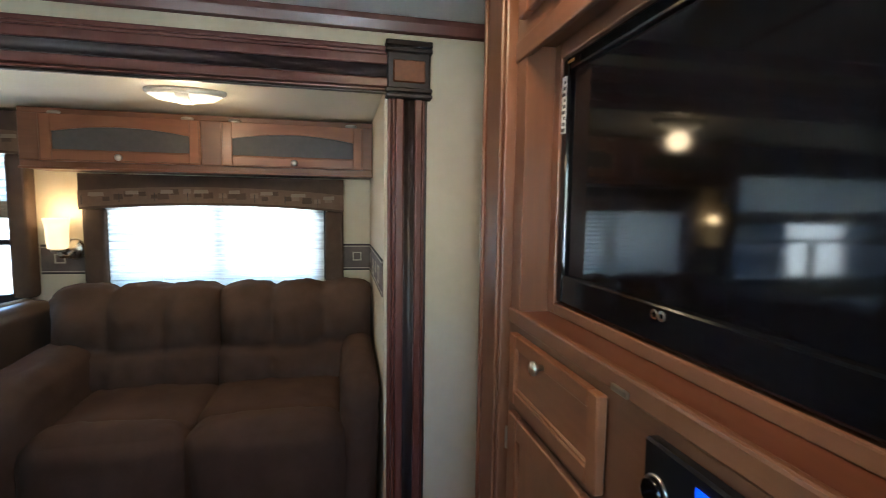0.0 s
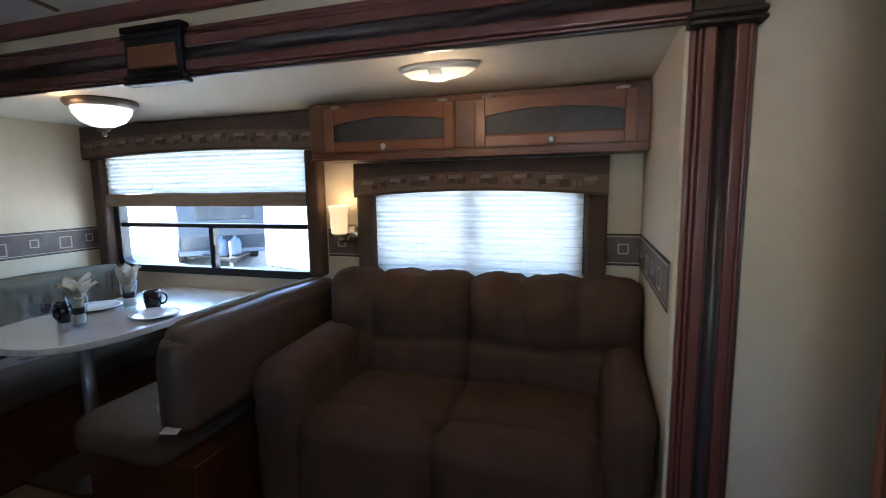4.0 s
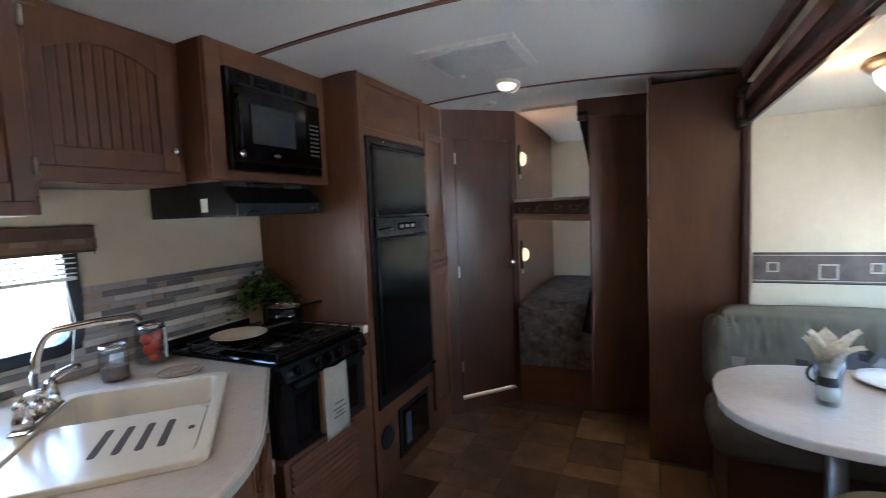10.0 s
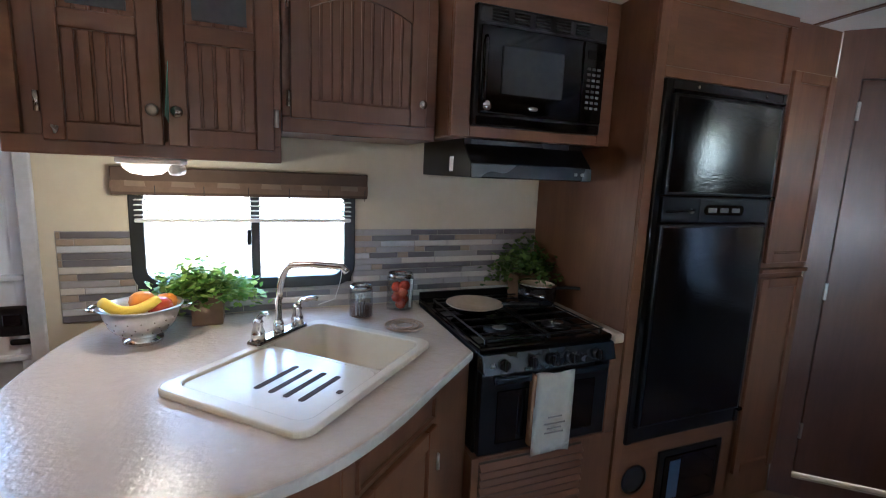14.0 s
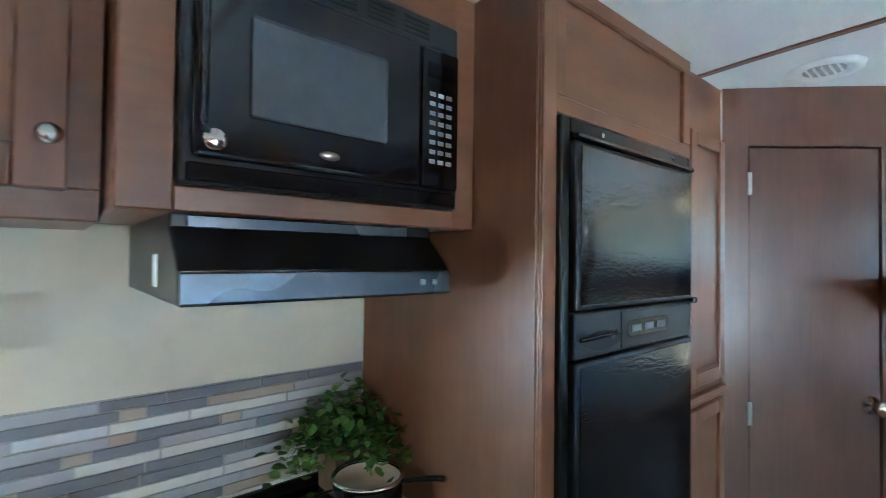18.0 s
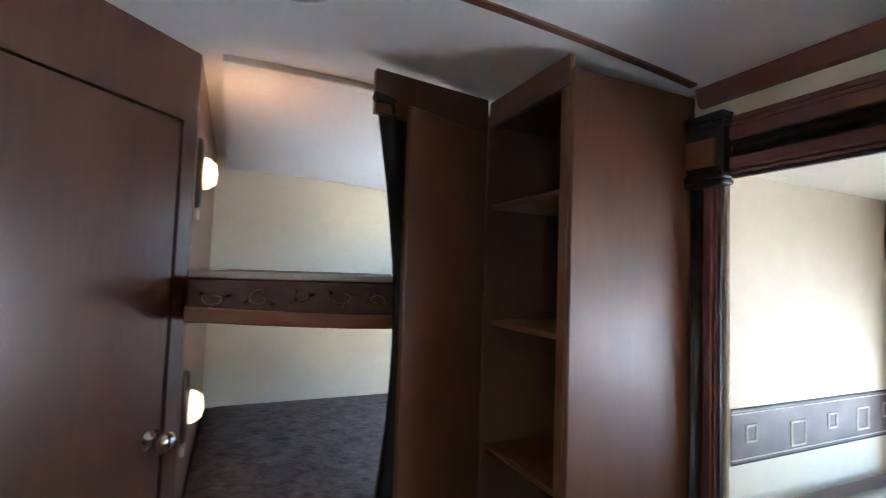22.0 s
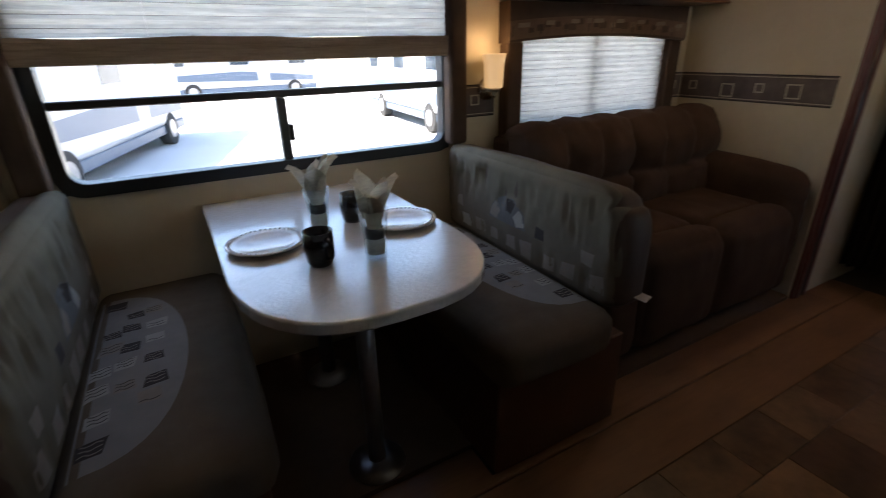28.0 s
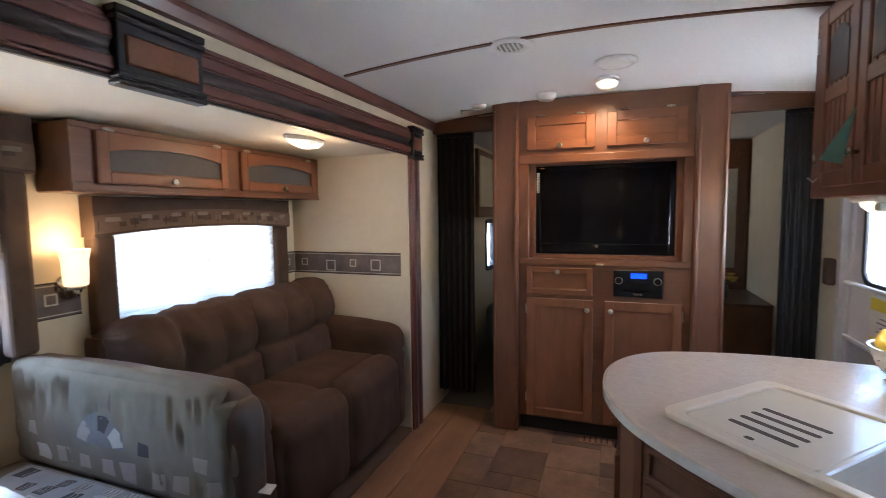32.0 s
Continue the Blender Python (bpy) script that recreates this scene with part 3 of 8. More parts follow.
def valance(x0, x1, z0, z1, y_wall, legs, label, arch=0.03, depth=0.09, side=-1, leg_w=0.095):
    """A padded window valance with an arched lower edge, patterned band, and side legs."""
    t = thing("window_valance", ((x0 + x1) / 2, y_wall, z0), label, "valance")
    a, b = (y_wall - depth, y_wall) if side < 0 else (y_wall, y_wall + depth)
    f0, f1 = (a - 0.003, a) if side < 0 else (b, b + 0.003)
    n = 16
    low = [(x0 + (x1 - x0) * i / n, z0 + arch * (1 - (2 * i / n - 1) ** 2)) for i in range(n + 1)]
    part("box", prism([(x0, z1), *low, (x1, z1)], a, b, "y", 0.004, 2), valance_m, t)
    h = z1 - z0
    band = [(x, z + 0.012) for x, z in low] + [(x, z + h * 0.52) for x, z in low[::-1]]
    part("band", prism(band, f0, f1, "y"), band_m, t, "woven brown patterned band")
    rnd = random.Random(5)
    k = round((x1 - x0) / 0.155)
    for i in range(k):
        cx = x0 + (x1 - x0) * (i + 0.5) / k
        zz = z0 + arch * (1 - (2 * (i + 0.5) / k - 1) ** 2) + h * 0.36
        g0, g1 = (f0 - 0.002, f0) if side < 0 else (f1, f1 + 0.002)
        w = rnd.uniform(0.028, 0.04)
        part("patch", prism([(cx - w, zz - 0.005), (cx + w, zz - 0.003), (cx + w * 0.95, zz + 0.016), (cx - w * 0.9, zz + 0.014)], g0, g1, "y"), band_light if side < 0 else band_tan, t)
        for q in range(3):
            px, pz, ps = cx - 0.06 + 0.05 * q + rnd.uniform(-0.01, 0.01), zz - 0.024 + rnd.uniform(0, 0.03), rnd.uniform(0.016, 0.026)
            if abs(px - (x0 + x1) / 2) < (x1 - x0) / 2 - 0.05 and h > 0.12:
                part("patch", prism([(px - ps, pz - ps * 0.7), (px + ps, pz - ps * 0.6), (px + ps * 0.9, pz + ps * 0.7), (px - ps, pz + ps * 0.6)], g0 + 0.0004, g1 - 0.0004, "y"), rnd.choice((valance_m, band_tan, valance_m)), t)
        part("line", prism([(cx - w - 0.03, zz - 0.045), (cx - w - 0.027, zz - 0.045), (cx - w - 0.027, zz), (cx - w - 0.03, zz)], g0, g1, "y"), patch_b, t)
    for lx, lz in legs:
        part("side_panel", box(lx - leg_w / 2, lx + leg_w / 2, a + 0.012 * -side, b - 0.0 if side < 0 else b - 0.012, lz, z0 + 0.01, 0.02, 3), valance_m, t)
    return t


band_tan = plain("valance_tan", (0.19, 0.135, 0.095), rough=0.85)
band_light = plain("valance_light_patch", (0.225, 0.178, 0.135), rough=0.85)
band_m = plain("valance_band", (0.155, 0.10, 0.066), (0.10, 0.062, 0.042), rough=0.85, scale=22, bump=0.35, bscale=120)
slider_window("window_1", DWIN, SY, "black-framed sliding window behind the dinette", [-2.36], 1.235)
for k, hole in enumerate(RWINS):
    slider_window("window_%d" % (k + 4), hole, SW, "small black-framed window beside the bunk", [-4.67])
slider_window("window_2", SWIN, SY, "window behind the sofa with its blind drawn down", [-0.67])
pleated_blind(DWIN[0] - 0.01, DWIN[1] - 0.01, 1.44, 1.72, SY - 0.035, "cream pleated blind drawn half down over the dinette window", 0.06)
pleated_blind(SWIN[0] + 0.0, SWIN[1] - 0.0, 0.97, 1.50, SY - 0.035, "cream pleated blind lowered fully over the sofa window")
valance(SX0 + 0.005, -1.50, 1.665, SZ - 0.01, SY, [(-3.20, 0.952), (-1.568, 0.96)], "brown padded valance with a patchwork band over the dinette window")
valance(-1.30, -0.010, 1.405, 1.585, SY, [(-1.247, 0.90), (-0.062, 0.90)], "brown padded valance with a patchwork band over the sofa window", leg_w=0.10)


# ---- border on the slide-out walls ----
def border(name, fr, u0, u1, v0=1.075, h=0.145):
    t = tagged(new(name), "brown wallpaper border with outlined squares", "trim", "", "structure")
    part("strip", moved(box(u0, u1, v0, v0 + h, 0.0, 0.003), fr), border_m, t)
    for v in (v0 - 0.004, v0 + h - 0.001):
        part("edge", moved(box(u0, u1, v, v + 0.005, 0.0, 0.0038), fr), black_matt, t)
    for v in (v0 + 0.008, v0 + h - 0.012):
        part("line", moved(box(u0, u1, v, v + 0.004, 0.003, 0.0045), fr), border_line, t)
    rnd = random.Random(len(name))
    u = u0 + 0.06
    k = 0
    while u < u1 - 0.1:
        s = 0.075 if k % 2 else 0.05
        vv = v0 + (0.022 if k % 2 else 0.055) + rnd.uniform(-0.006, 0.006)
        part("square", moved(join(box(u, u + s, vv, vv + 0.0065, 0.003, 0.005), box(u, u + s, vv + s - 0.0065, vv + s, 0.003, 0.005), box(u, u + 0.0065, vv + 0.0065, vv + s - 0.0065, 0.003, 0.005), box(u + s - 0.0065, u + s, vv + 0.0065, vv + s - 0.0065, 0.003, 0.005)), fr), border_line, t)
        u += rnd.uniform(0.15, 0.21)
        k += 1


border("border_1", facing((SX0, 0, 0), (0, 1, 0)), SW + 0.01, SY - 0.01)
border("border_2", facing((SX1, 0, 0), (0, -1, 0)), -SY + 0.01, -SW - 0.06)
border("border_3", facing((0, SY, 0), (1, 0, 0)), -1.52, -1.32)
border("border_4", facing((0, SY, 0), (1, 0, 0)), -0.02, SX1)


# ---- cabinet over the sofa ----
def overhead_cabinet():
    t = thing("overhead_cabinet", (-0.665, 2.5, 1.595), "brown wooden overhead cabinet with two flip-up doors over the sofa", "cabinet")
    yf, x0, x1 = 2.39, -1.455, SX1 - 0.002
    part("body", box(x0, x1, yf + 0.017, SY - 0.002, 1.595, 1.872, 0.004), wood_x, t)
    part("face_frame", join(box(x0 - 0.004, x1, yf, yf + 0.017, 1.595, 1.632, 0.003), box(x0 - 0.004, x1, yf, yf + 0.017, 1.845, 1.872, 0.003), box(-0.692, -0.595, yf, yf + 0.017, 1.632, 1.845, 0.002), box(x0 - 0.004, -1.365, yf, yf + 0.017, 1.632, 1.845, 0.002), box(0.085, x1, yf, yf + 0.017, 1.632, 1.845, 0.002)), wood_x, t)
    part("lower_bead", box(x0 - 0.008, x1, yf - 0.006, yf + 0.004, 1.592, 1.604, 0.003, 2), wood_x, t)
    fr = facing((0, yf, 0), (1, 0, 0))
    for u0, u1, k in ((-1.37, -0.69, -1.038), (-0.597, 0.088, -0.254)):
        d = cab_door(t, fr, u0, u1, 1.628, 1.842, (k, 1.651), 0.028, False, mesh_grey, 0.05, grain_m=door_lit_x)
        part("edge_line", moved(join(box(u0 + 0.006, u1 - 0.006, 1.634, 1.6365, 0.019, 0.0205), box(u0 + 0.006, u0 + 0.0085, 1.637, 1.836, 0.019, 0.0205), box(u1 - 0.0085, u1 - 0.006, 1.637, 1.836, 0.019, 0.0205)), fr), wood_in, d)
        for u in (u0 + 0.06, u1 - 0.06):
            part("hinge", moved(lathe([(0, 0), (0.03, 0), (0.026, 0.006), (0, 0.008)], (0, 0, 0), 16), fr @ Matrix.Translation((u, 1.851, 0.001)) @ Matrix.Diagonal((1, 0.33, 1, 1))), nickel, d, "oval nickel hinge cover")
    return t


overhead_cabinet()


# ---- sofa ----
def tufted(x0, x1, seed):
    """A soft sofa back of three swelling channels, pinched once across."""
    prof = [(2.30, 0.47), (2.262, 0.52), (2.255, 0.60), (2.262, 0.68), (2.276, 0.76), (2.29, 0.84), (2.30, 0.93), (2.318, 0.99), (2.35, 1.022), (2.41, 1.035), (2.48, 1.025), (2.53, 0.99)]
    fine = []
    for k in range(len(prof) - 1):
        for s in range(4):
            f = s / 4
            fine.append((prof[k][0] * (1 - f) + prof[k + 1][0] * f, prof[k][1] * (1 - f) + prof[k + 1][1] * f))
    fine.append(prof[-1])
    bm = bmesh.new()
    n = 54
    rows = []
    for r, (y, z) in enumerate(fine):
        p, q = fine[max(r - 1, 0)], fine[min(r + 1, len(fine) - 1)]
        ty, tz = q[0] - p[0], q[1] - p[1]
        ln = math.hypot(ty, tz)
        ny, nz = -tz / ln, ty / ln
        row = []
        for i in range(n + 1):
            u = i / n
            wob = 0.03 * noise.noise(Vector((seed * 4.0, z * 5, 1)))
            c3 = abs((((u + wob * (1 - abs(2 * u - 1))) * 3) % 1) - 0.5) * 2
            swell = 1 - c3 ** 2.4
            half = (z - 0.50) / 0.235 if z < 0.735 else (z - 0.735) / 0.34
            puff = max(0.0, 1 - (2 * min(half, 0.75) - 1) ** 2)
            cross = 1.25 * math.exp(-((z - 0.745 - 0.02 * math.sin(u * 9 + seed)) / 0.022) ** 2)
            end = min(1.0, 8 * u, 8 * (1 - u))
            h = (0.022 + (0.050 if z > 0.735 else 0.030) * puff) * (swell if z > 0.735 else 0.55 + 0.45 * swell) - 0.022 * cross * (0.55 + 0.45 * c3) - 0.04 * (1 - end) ** 2
            wr = noise.noise(Vector((u * 13 + seed * 7, z * 11, y * 9))) * 0.011 + noise.noise(Vector((u * 34 + seed, z * 22, 3))) * 0.003
            pull = math.exp(-((c3 - 1) / 0.25) ** 2) * noise.noise(Vector((u * 10, z * 34, seed + 5))) * 0.014
            h *= 1 - 0.7 * max(0.0, min(1.0, (z - 0.90) / 0.09))
            h += wr + pull
            row.append(bm.verts.new((x0 + (x1 - x0) * u, y + ny * h, z + nz * h)))
        rows.append(row)
    for a, b in zip(rows, rows[1:]):
        for i in range(n):
            bm.faces.new((a[i], a[i + 1], b[i + 1], b[i])).smooth = True
    edge = [e for e in bm.edges if e.is_boundary]
    back = bmesh.ops.extrude_edge_only(bm, edges=edge)
    for v in [g for g in back["geom"] if isinstance(g, bmesh.types.BMVert)]:
        v.co.y = 2.55
        v.co.z = max(0.46, min(v.co.z, 0.97))
    bmesh.ops.recalc_face_normals(bm, faces=bm.faces)
    return bm


def wrinkled(bm, depth, seed, along="x"):
    """Soft pulled folds over a cushion."""
    k = {"x": Vector((5, 22, 22)), "y": Vector((22, 5, 22)), "z": Vector((20, 20, 6))}[along]
    bm.normal_update()
    push = []
    for v in bm.verts:
        f = noise.noise(Vector((v.co.x * k.x, v.co.y * k.y, v.co.z * k.z)) + Vector((seed, 2 * seed, 0)))
        g = noise.noise(v.co * 9 + Vector((0, seed, seed)))
        push.append(v.normal * depth * (f * (0.6 + g) - 0.6 * math.exp(-(f / 0.12) ** 2) * max(0.0, g + 0.2)))
    for v, d in zip(bm.verts, push):
        v.co += d
    return bm


def arm(a, b, side):
    """A sloping padded arm that leans outward, its roll over the top and down the front."""
    bm = cushion(a, b, 1.72, 2.48, 0.07, 0.765, 0.072, 0.010, 0.004, 26, side * 4.0)
    for v in bm.verts:
        h = max(0.0, (v.co.z - 0.25) / 0.5)
        v.co.x += -side * 0.018 * (1 - min(1, h))
        if v.co.z > 0.5:
            v.co.z += 0.035 * max(0.0, (v.co.y - 1.75) / 0.73) - 0.02 * max(0.0, (1.84 - v.co.y) / 0.12)
        dip = math.exp(-((v.co.z - 0.60 - 0.03 * (v.co.y - 1.72)) / 0.014) ** 2)
        v.co.x -= (1 if v.co.x > (a + b) / 2 else -1) * 0.006 * dip
        if v.co.y < 1.80:
            v.co.y += 0.006 * dip
    return wrinkled(bm, 0.006, side * 3.0, "y")


def sofa():
    t = thing("sofa", (-0.6, 2.1, 0.03), "brown microfibre two-seat sofa with tufted back cushions", "sofa")
    x0, x1 = -1.385, SX1 - 0.008
    part("base", cushion(x0 + 0.05, x1 - 0.05, 1.80, 2.50, 0.03, 0.38, 0.04, 0.0), sofa_m, t)
    for a, b, side in ((x0, x0 + 0.235, -1), (x1 - 0.155, x1, 1)):
        part("armrest", arm(a, b, side), sofa_m, t)
    mid = -0.612
    for i, (a, b) in enumerate(((x0 + 0.228, mid), (mid, x1 - 0.148))):
        part("seat_cushion", wrinkled(cushion(a, b, 1.855, 2.34, 0.36, 0.585, 0.055, 0.018, 0.006, 26, i * 3.0), 0.008, i + 2.0, "y"), sofa_m, t)
        part("front_pad", wrinkled(cushion(a, b, 1.69, 1.90, 0.10, 0.590, 0.085, 0.022, 0.008, 26, i + 9.0), 0.008, i + 5.0, "z"), sofa_m, t)
        lo, hi = (x0 + 0.045, mid) if i == 0 else (mid, x1 - 0.002)
        part("back_cushion", tufted(lo, hi, i), sofa_m, t)
    part("back_frame", box(x0 + 0.03, x1 - 0.03, 2.45, 2.585, 0.06, 0.98, 0.03, 2), sofa_m, t)
    return t


sofa()


# ---- dinette ----
def laid_on(target, poly, fr, mat, parent, gap=0.0012, name="patch", cell=0.02):
    """A cloth shape printed on a cushion: a polygon in the frame fr, pressed onto the cushion's skin against w."""
    lo_u, hi_u = min(p[0] for p in poly), max(p[0] for p in poly)
    lo_v, hi_v = min(p[1] for p in poly), max(p[1] for p in poly)
    bm = bmesh.new()
    face = bm.faces.new([bm.verts.new((u, v, 0)) for u, v in poly])
    for k in range(1, int((hi_u - lo_u) / cell) + 1):
        bmesh.ops.bisect_plane(bm, geom=bm.verts[:] + bm.edges[:] + bm.faces[:], plane_co=(lo_u + k * cell, 0, 0), plane_no=(1, 0, 0))
    for k in range(1, int((hi_v - lo_v) / cell) + 1):
        bmesh.ops.bisect_plane(bm, geom=bm.verts[:] + bm.edges[:] + bm.faces[:], plane_co=(0, lo_v + k * cell, 0), plane_no=(0, 1, 0))
    w = fr.to_3x3() @ Vector((0, 0, 1))
    for vert in bm.verts:
        p = fr @ vert.co
        hit = target.ray_cast(p + w * 0.15, -w)
        vert.co = hit[0] + w * gap if hit[0] else p
    for f in bm.faces:
        f.smooth = True
    return part(name, bm, mat, parent)


def patch_shape(u, v, s, rnd):
    j = lambda: rnd.uniform(-0.1, 0.1) * s
    return [(u + j(), v + j()), (u + s + j(), v + j()), (u + s + j(), v + s + j()), (u + j(), v + s * 0.95 + j())]


def end_rounded(bm, y0, z1, r):
    """Turns the upper corner at the aisle end into a wide curve."""
    for v in bm.verts:
        dy, dz = y0 + r - v.co.y, v.co.z - (z1 - r)
        if dy > 0 and dz > 0:
            k = max(dy, dz) / math.hypot(dy, dz)
            v.co.y, v.co.z = y0 + r - dy * k, z1 - r + dz * k
    return bm


def bench(name, xb0, xb1, xs0, xs1, ztop, out, label):
    """A dinette bench: box base, seat cushion, upright back cushion with printed patches."""
    t = thing(name, ((xs0 + xs1) / 2, 2.0, 0.0), label, "bench", "dinette benches")
    lo, hi = min(xb0, xs0), max(xb1, xs1)
    part("base", box(lo + 0.02, hi - 0.03, 1.54, SY - 0.004, 0.03, 0.42, 0.006), bench_base_m, t, "dark brown panelled base")
    part("kick", box(lo + 0.02, hi - 0.05, 1.56, SW, 0.0, 0.03), black_matt, t)
    sbm = cushion(xs0, xs1, 1.49, SY - 0.01, 0.40, 0.565, 0.055, 0.014, 0.006, 14)
    s_tree = BVHTree.FromBMesh(sbm)
    seat = part("seat_cushion", sbm, seat_m, t)
    part("back_shell", end_rounded(cushion(xb0 + (0.012 if out < 0 else 0), xb1 - (0.012 if out > 0 else 0), 1.495, SY - 0.012, 0.55, ztop - 0.004, 0.055, 0.010, 0.004, 30), 1.495, ztop, 0.13), shell_m, t, "brown vinyl back and end panel")
    f0, f1 = (xb0, xb0 + 0.095) if out < 0 else (xb1 - 0.095, xb1)
    bbm = cushion(f0, f1, 1.518, SY - 0.013, 0.548, ztop + 0.004, 0.045, 0.014, 0.004, 80)
    end_rounded(bbm, 1.518, ztop, 0.12)
    for v in bbm.verts:
        near = max(0.0, min(1.0, (v.co.z - (ztop - 0.24)) / 0.10)) * max(0.0, min(1.0, (ztop - 0.015 - v.co.z) / 0.05))
        k = noise.noise(Vector((v.co.y * 30, v.co.z * 4, out * 3.0)))
        k = -math.exp(-(k / 0.15) ** 2) * (0.5 + noise.noise(Vector((v.co.y * 9, v.co.z * 9, 7))))
        low = max(0.0, 1 - abs(v.co.z - 0.63) / 0.07) * 0.6
        v.co.x += out * k * 0.024 * (near + low)
    b_tree = BVHTree.FromBMesh(bbm)
    back = part("back_cushion", bbm, back_fabric, t)
    fx = xb1 if out > 0 else xb0
    fr = facing((fx, 0, 0), (0, 1, 0) if out > 0 else (0, -1, 0))
    sg = 1 if out > 0 else -1
    rnd = random.Random(3)
    mats = (patch_a, patch_c, patch_a, patch_c, patch_b)
    at = lambda y: y if sg > 0 else -y
    y = 1.58
    while y < 2.48:
        s = rnd.uniform(0.055, 0.072)
        laid_on(b_tree, patch_shape(at(y) - s / 2, 0.60 + rnd.uniform(-0.01, 0.02), s, rnd), fr, rnd.choice(mats[:4]), back)
        if rnd.random() < 0.6:
            laid_on(b_tree, patch_shape(at(y + 0.05) - 0.025, 0.69 + rnd.uniform(-0.02, 0.01), 0.05, rnd), fr, rnd.choice(mats), back)
        y += rnd.uniform(0.10, 0.15)
    # the half-round print in the middle of the back
    cy = 2.08
    arc = lambda r, a0, a1, n=9: [(at(cy) + r * math.cos(math.radians(a0 + (a1 - a0) * k / n)), 0.695 + r * math.sin(math.radians(a0 + (a1 - a0) * k / n))) for k in range(n + 1)]
    laid_on(b_tree, arc(0.125, 5, 175, 14), fr, print_grey, back, 0.0008, "half_round_print")
    for a0, a1, m in ((12, 48, patch_a), (128, 168, patch_c), (62, 90, patch_b)):
        laid_on(b_tree, arc(0.12, a0, a1) + arc(0.068, a1, a0), fr, m, back, 0.0018)
    # the half-round cloth on the seat along the back
    flat = Matrix.Translation((0, 0, 0.57))
    edge = xb1 if out > 0 else xb0
    rim = [(edge + out * (0.012 + 0.255 * math.sin(math.radians(a)) ** 0.7), 2.04 - 0.44 * math.cos(math.radians(a))) for a in range(0, 181, 9)]
    laid_on(s_tree, rim if out < 0 else rim[::-1], flat, applique_m, seat, 0.001, "half_round_cloth", 0.03)
    for j in range(4):
        for i in range(8):
            u, v = edge + out * (0.05 + j * 0.065 + rnd.uniform(-0.012, 0.012)), 1.66 + i * 0.105 + rnd.uniform(-0.02, 0.02)
            reach = 0.265 * (1 - min(1, abs((v + 0.03 - 2.04) / 0.44)) ** 3) ** 0.5
            if abs(u - edge) + 0.05 > reach or rnd.random() < 0.12:
                continue
            s = rnd.uniform(0.045, 0.06)
            m = rnd.choice(mats)
            laid_on(s_tree, patch_shape(u - s / 2, v, s, rnd), flat, m, seat, 0.0022)
            for q in range(rnd.choice((1, 2, 3))):
                at_v = v + s * (0.2 + 0.28 * q)
                bow = [(u - s / 2 + s * (0.08 + 0.21 * c), at_v + 0.004 * math.sin(c * 1.9 + q)) for c in range(5)]
                laid_on(s_tree, bow + [(p[0], p[1] + 0.0035) for p in bow[::-1]], flat, patch_b if m is not patch_b else patch_c, seat, 0.0032, "print_line")
    if out < 0:
        part("care_tag", moved(box(-0.03, 0.03, -0.02, 0.02, 0, 0.0015), pose((xb0 + xb1) / 2 + 0.03, 1.475, 0.60, 8, 4, 20)), plate_white, t, "white care tag")
    return t


shell_m = plain("bench_shell_vinyl", (0.090, 0.058, 0.040), (0.064, 0.041, 0.028), rough=0.55, scale=12, bump=0.25, bscale=90)
print_grey = plain("print_grey", (0.10, 0.10, 0.10), (0.14, 0.135, 0.13), rough=0.92, scale=40)
applique_m = plain("applique_cloth", (0.245, 0.235, 0.215), (0.19, 0.182, 0.168), rough=0.92, scale=12, bump=0.3, bscale=120)
plate_white = plain("tag_white", (0.62, 0.62, 0.60), rough=0.8)
back_fabric = plain("bench_back_fabric", (0.172, 0.148, 0.108), (0.120, 0.103, 0.075), rough=0.92, scale=8, bump=0.4, bscale=200, spec=0.25)
bench_base_m = timber("bench_base_wood", (0.10, 0.04, 0.02), (0.055, 0.02, 0.01), "y")
bench("dinette_bench", -3.285, -3.12, -3.14, -2.70, 0.97, 1, "grey-brown upholstered dinette bench against the cream end wall")
bench("dinette_bench", -1.61, -1.45, -2.06, -1.58, 0.955, -1, "grey-brown upholstered dinette bench backing onto the sofa")


def dinette_table():
    t = thing("dinette_table", (-2.37, 2.0, 0.03), "cream laminate dinette table with a rounded end on two pedestal legs", "table")
    pts = [(-2.725, 2.61), (-2.72, 1.80)]
    pts += [(-2.365 + 0.355 * math.cos(a), 1.80 + 0.35 * math.sin(a)) for a in [math.radians(d) for d in range(188, 353, 9)]]
    pts += [(-2.01, 1.82), (-2.02, 2.61)]
    r = []
    for i, (x, y) in enumerate(pts):
        if 1 < i < len(pts) - 2:
            k = (x + 2.365) / 0.355
            x, y = -2.365 + 0.352 * math.copysign(abs(k) ** 0.72, k), y
        r.append((x, y))
    part("tabletop", prism(r, 0.804, 0.838, "z", 0.007, 3), table_m, t)
    for y in (1.80, 2.38):
        part("leg", rod((-2.37, y, 0.05), (-2.37, y, 0.806), 0.03, 18), leg_m, t)
        part("foot_plate", lathe([(0, 0.0), (0.10, 0.0), (0.10, 0.008), (0.05, 0.022), (0.034, 0.03), (0, 0.03)], (-2.37, y, 0.03), 24), leg_m, t)
    return t


table_m = plain("table_laminate", (0.64, 0.62, 0.59), (0.57, 0.545, 0.51), rough=0.16, scale=34, bump=0.8, bscale=75, dist=0.0022, spec=0.8, coat=1.0)
leg_m = plain("leg_steel", (0.32, 0.32, 0.33), rough=0.35, metal=0.8)
dinette_table()


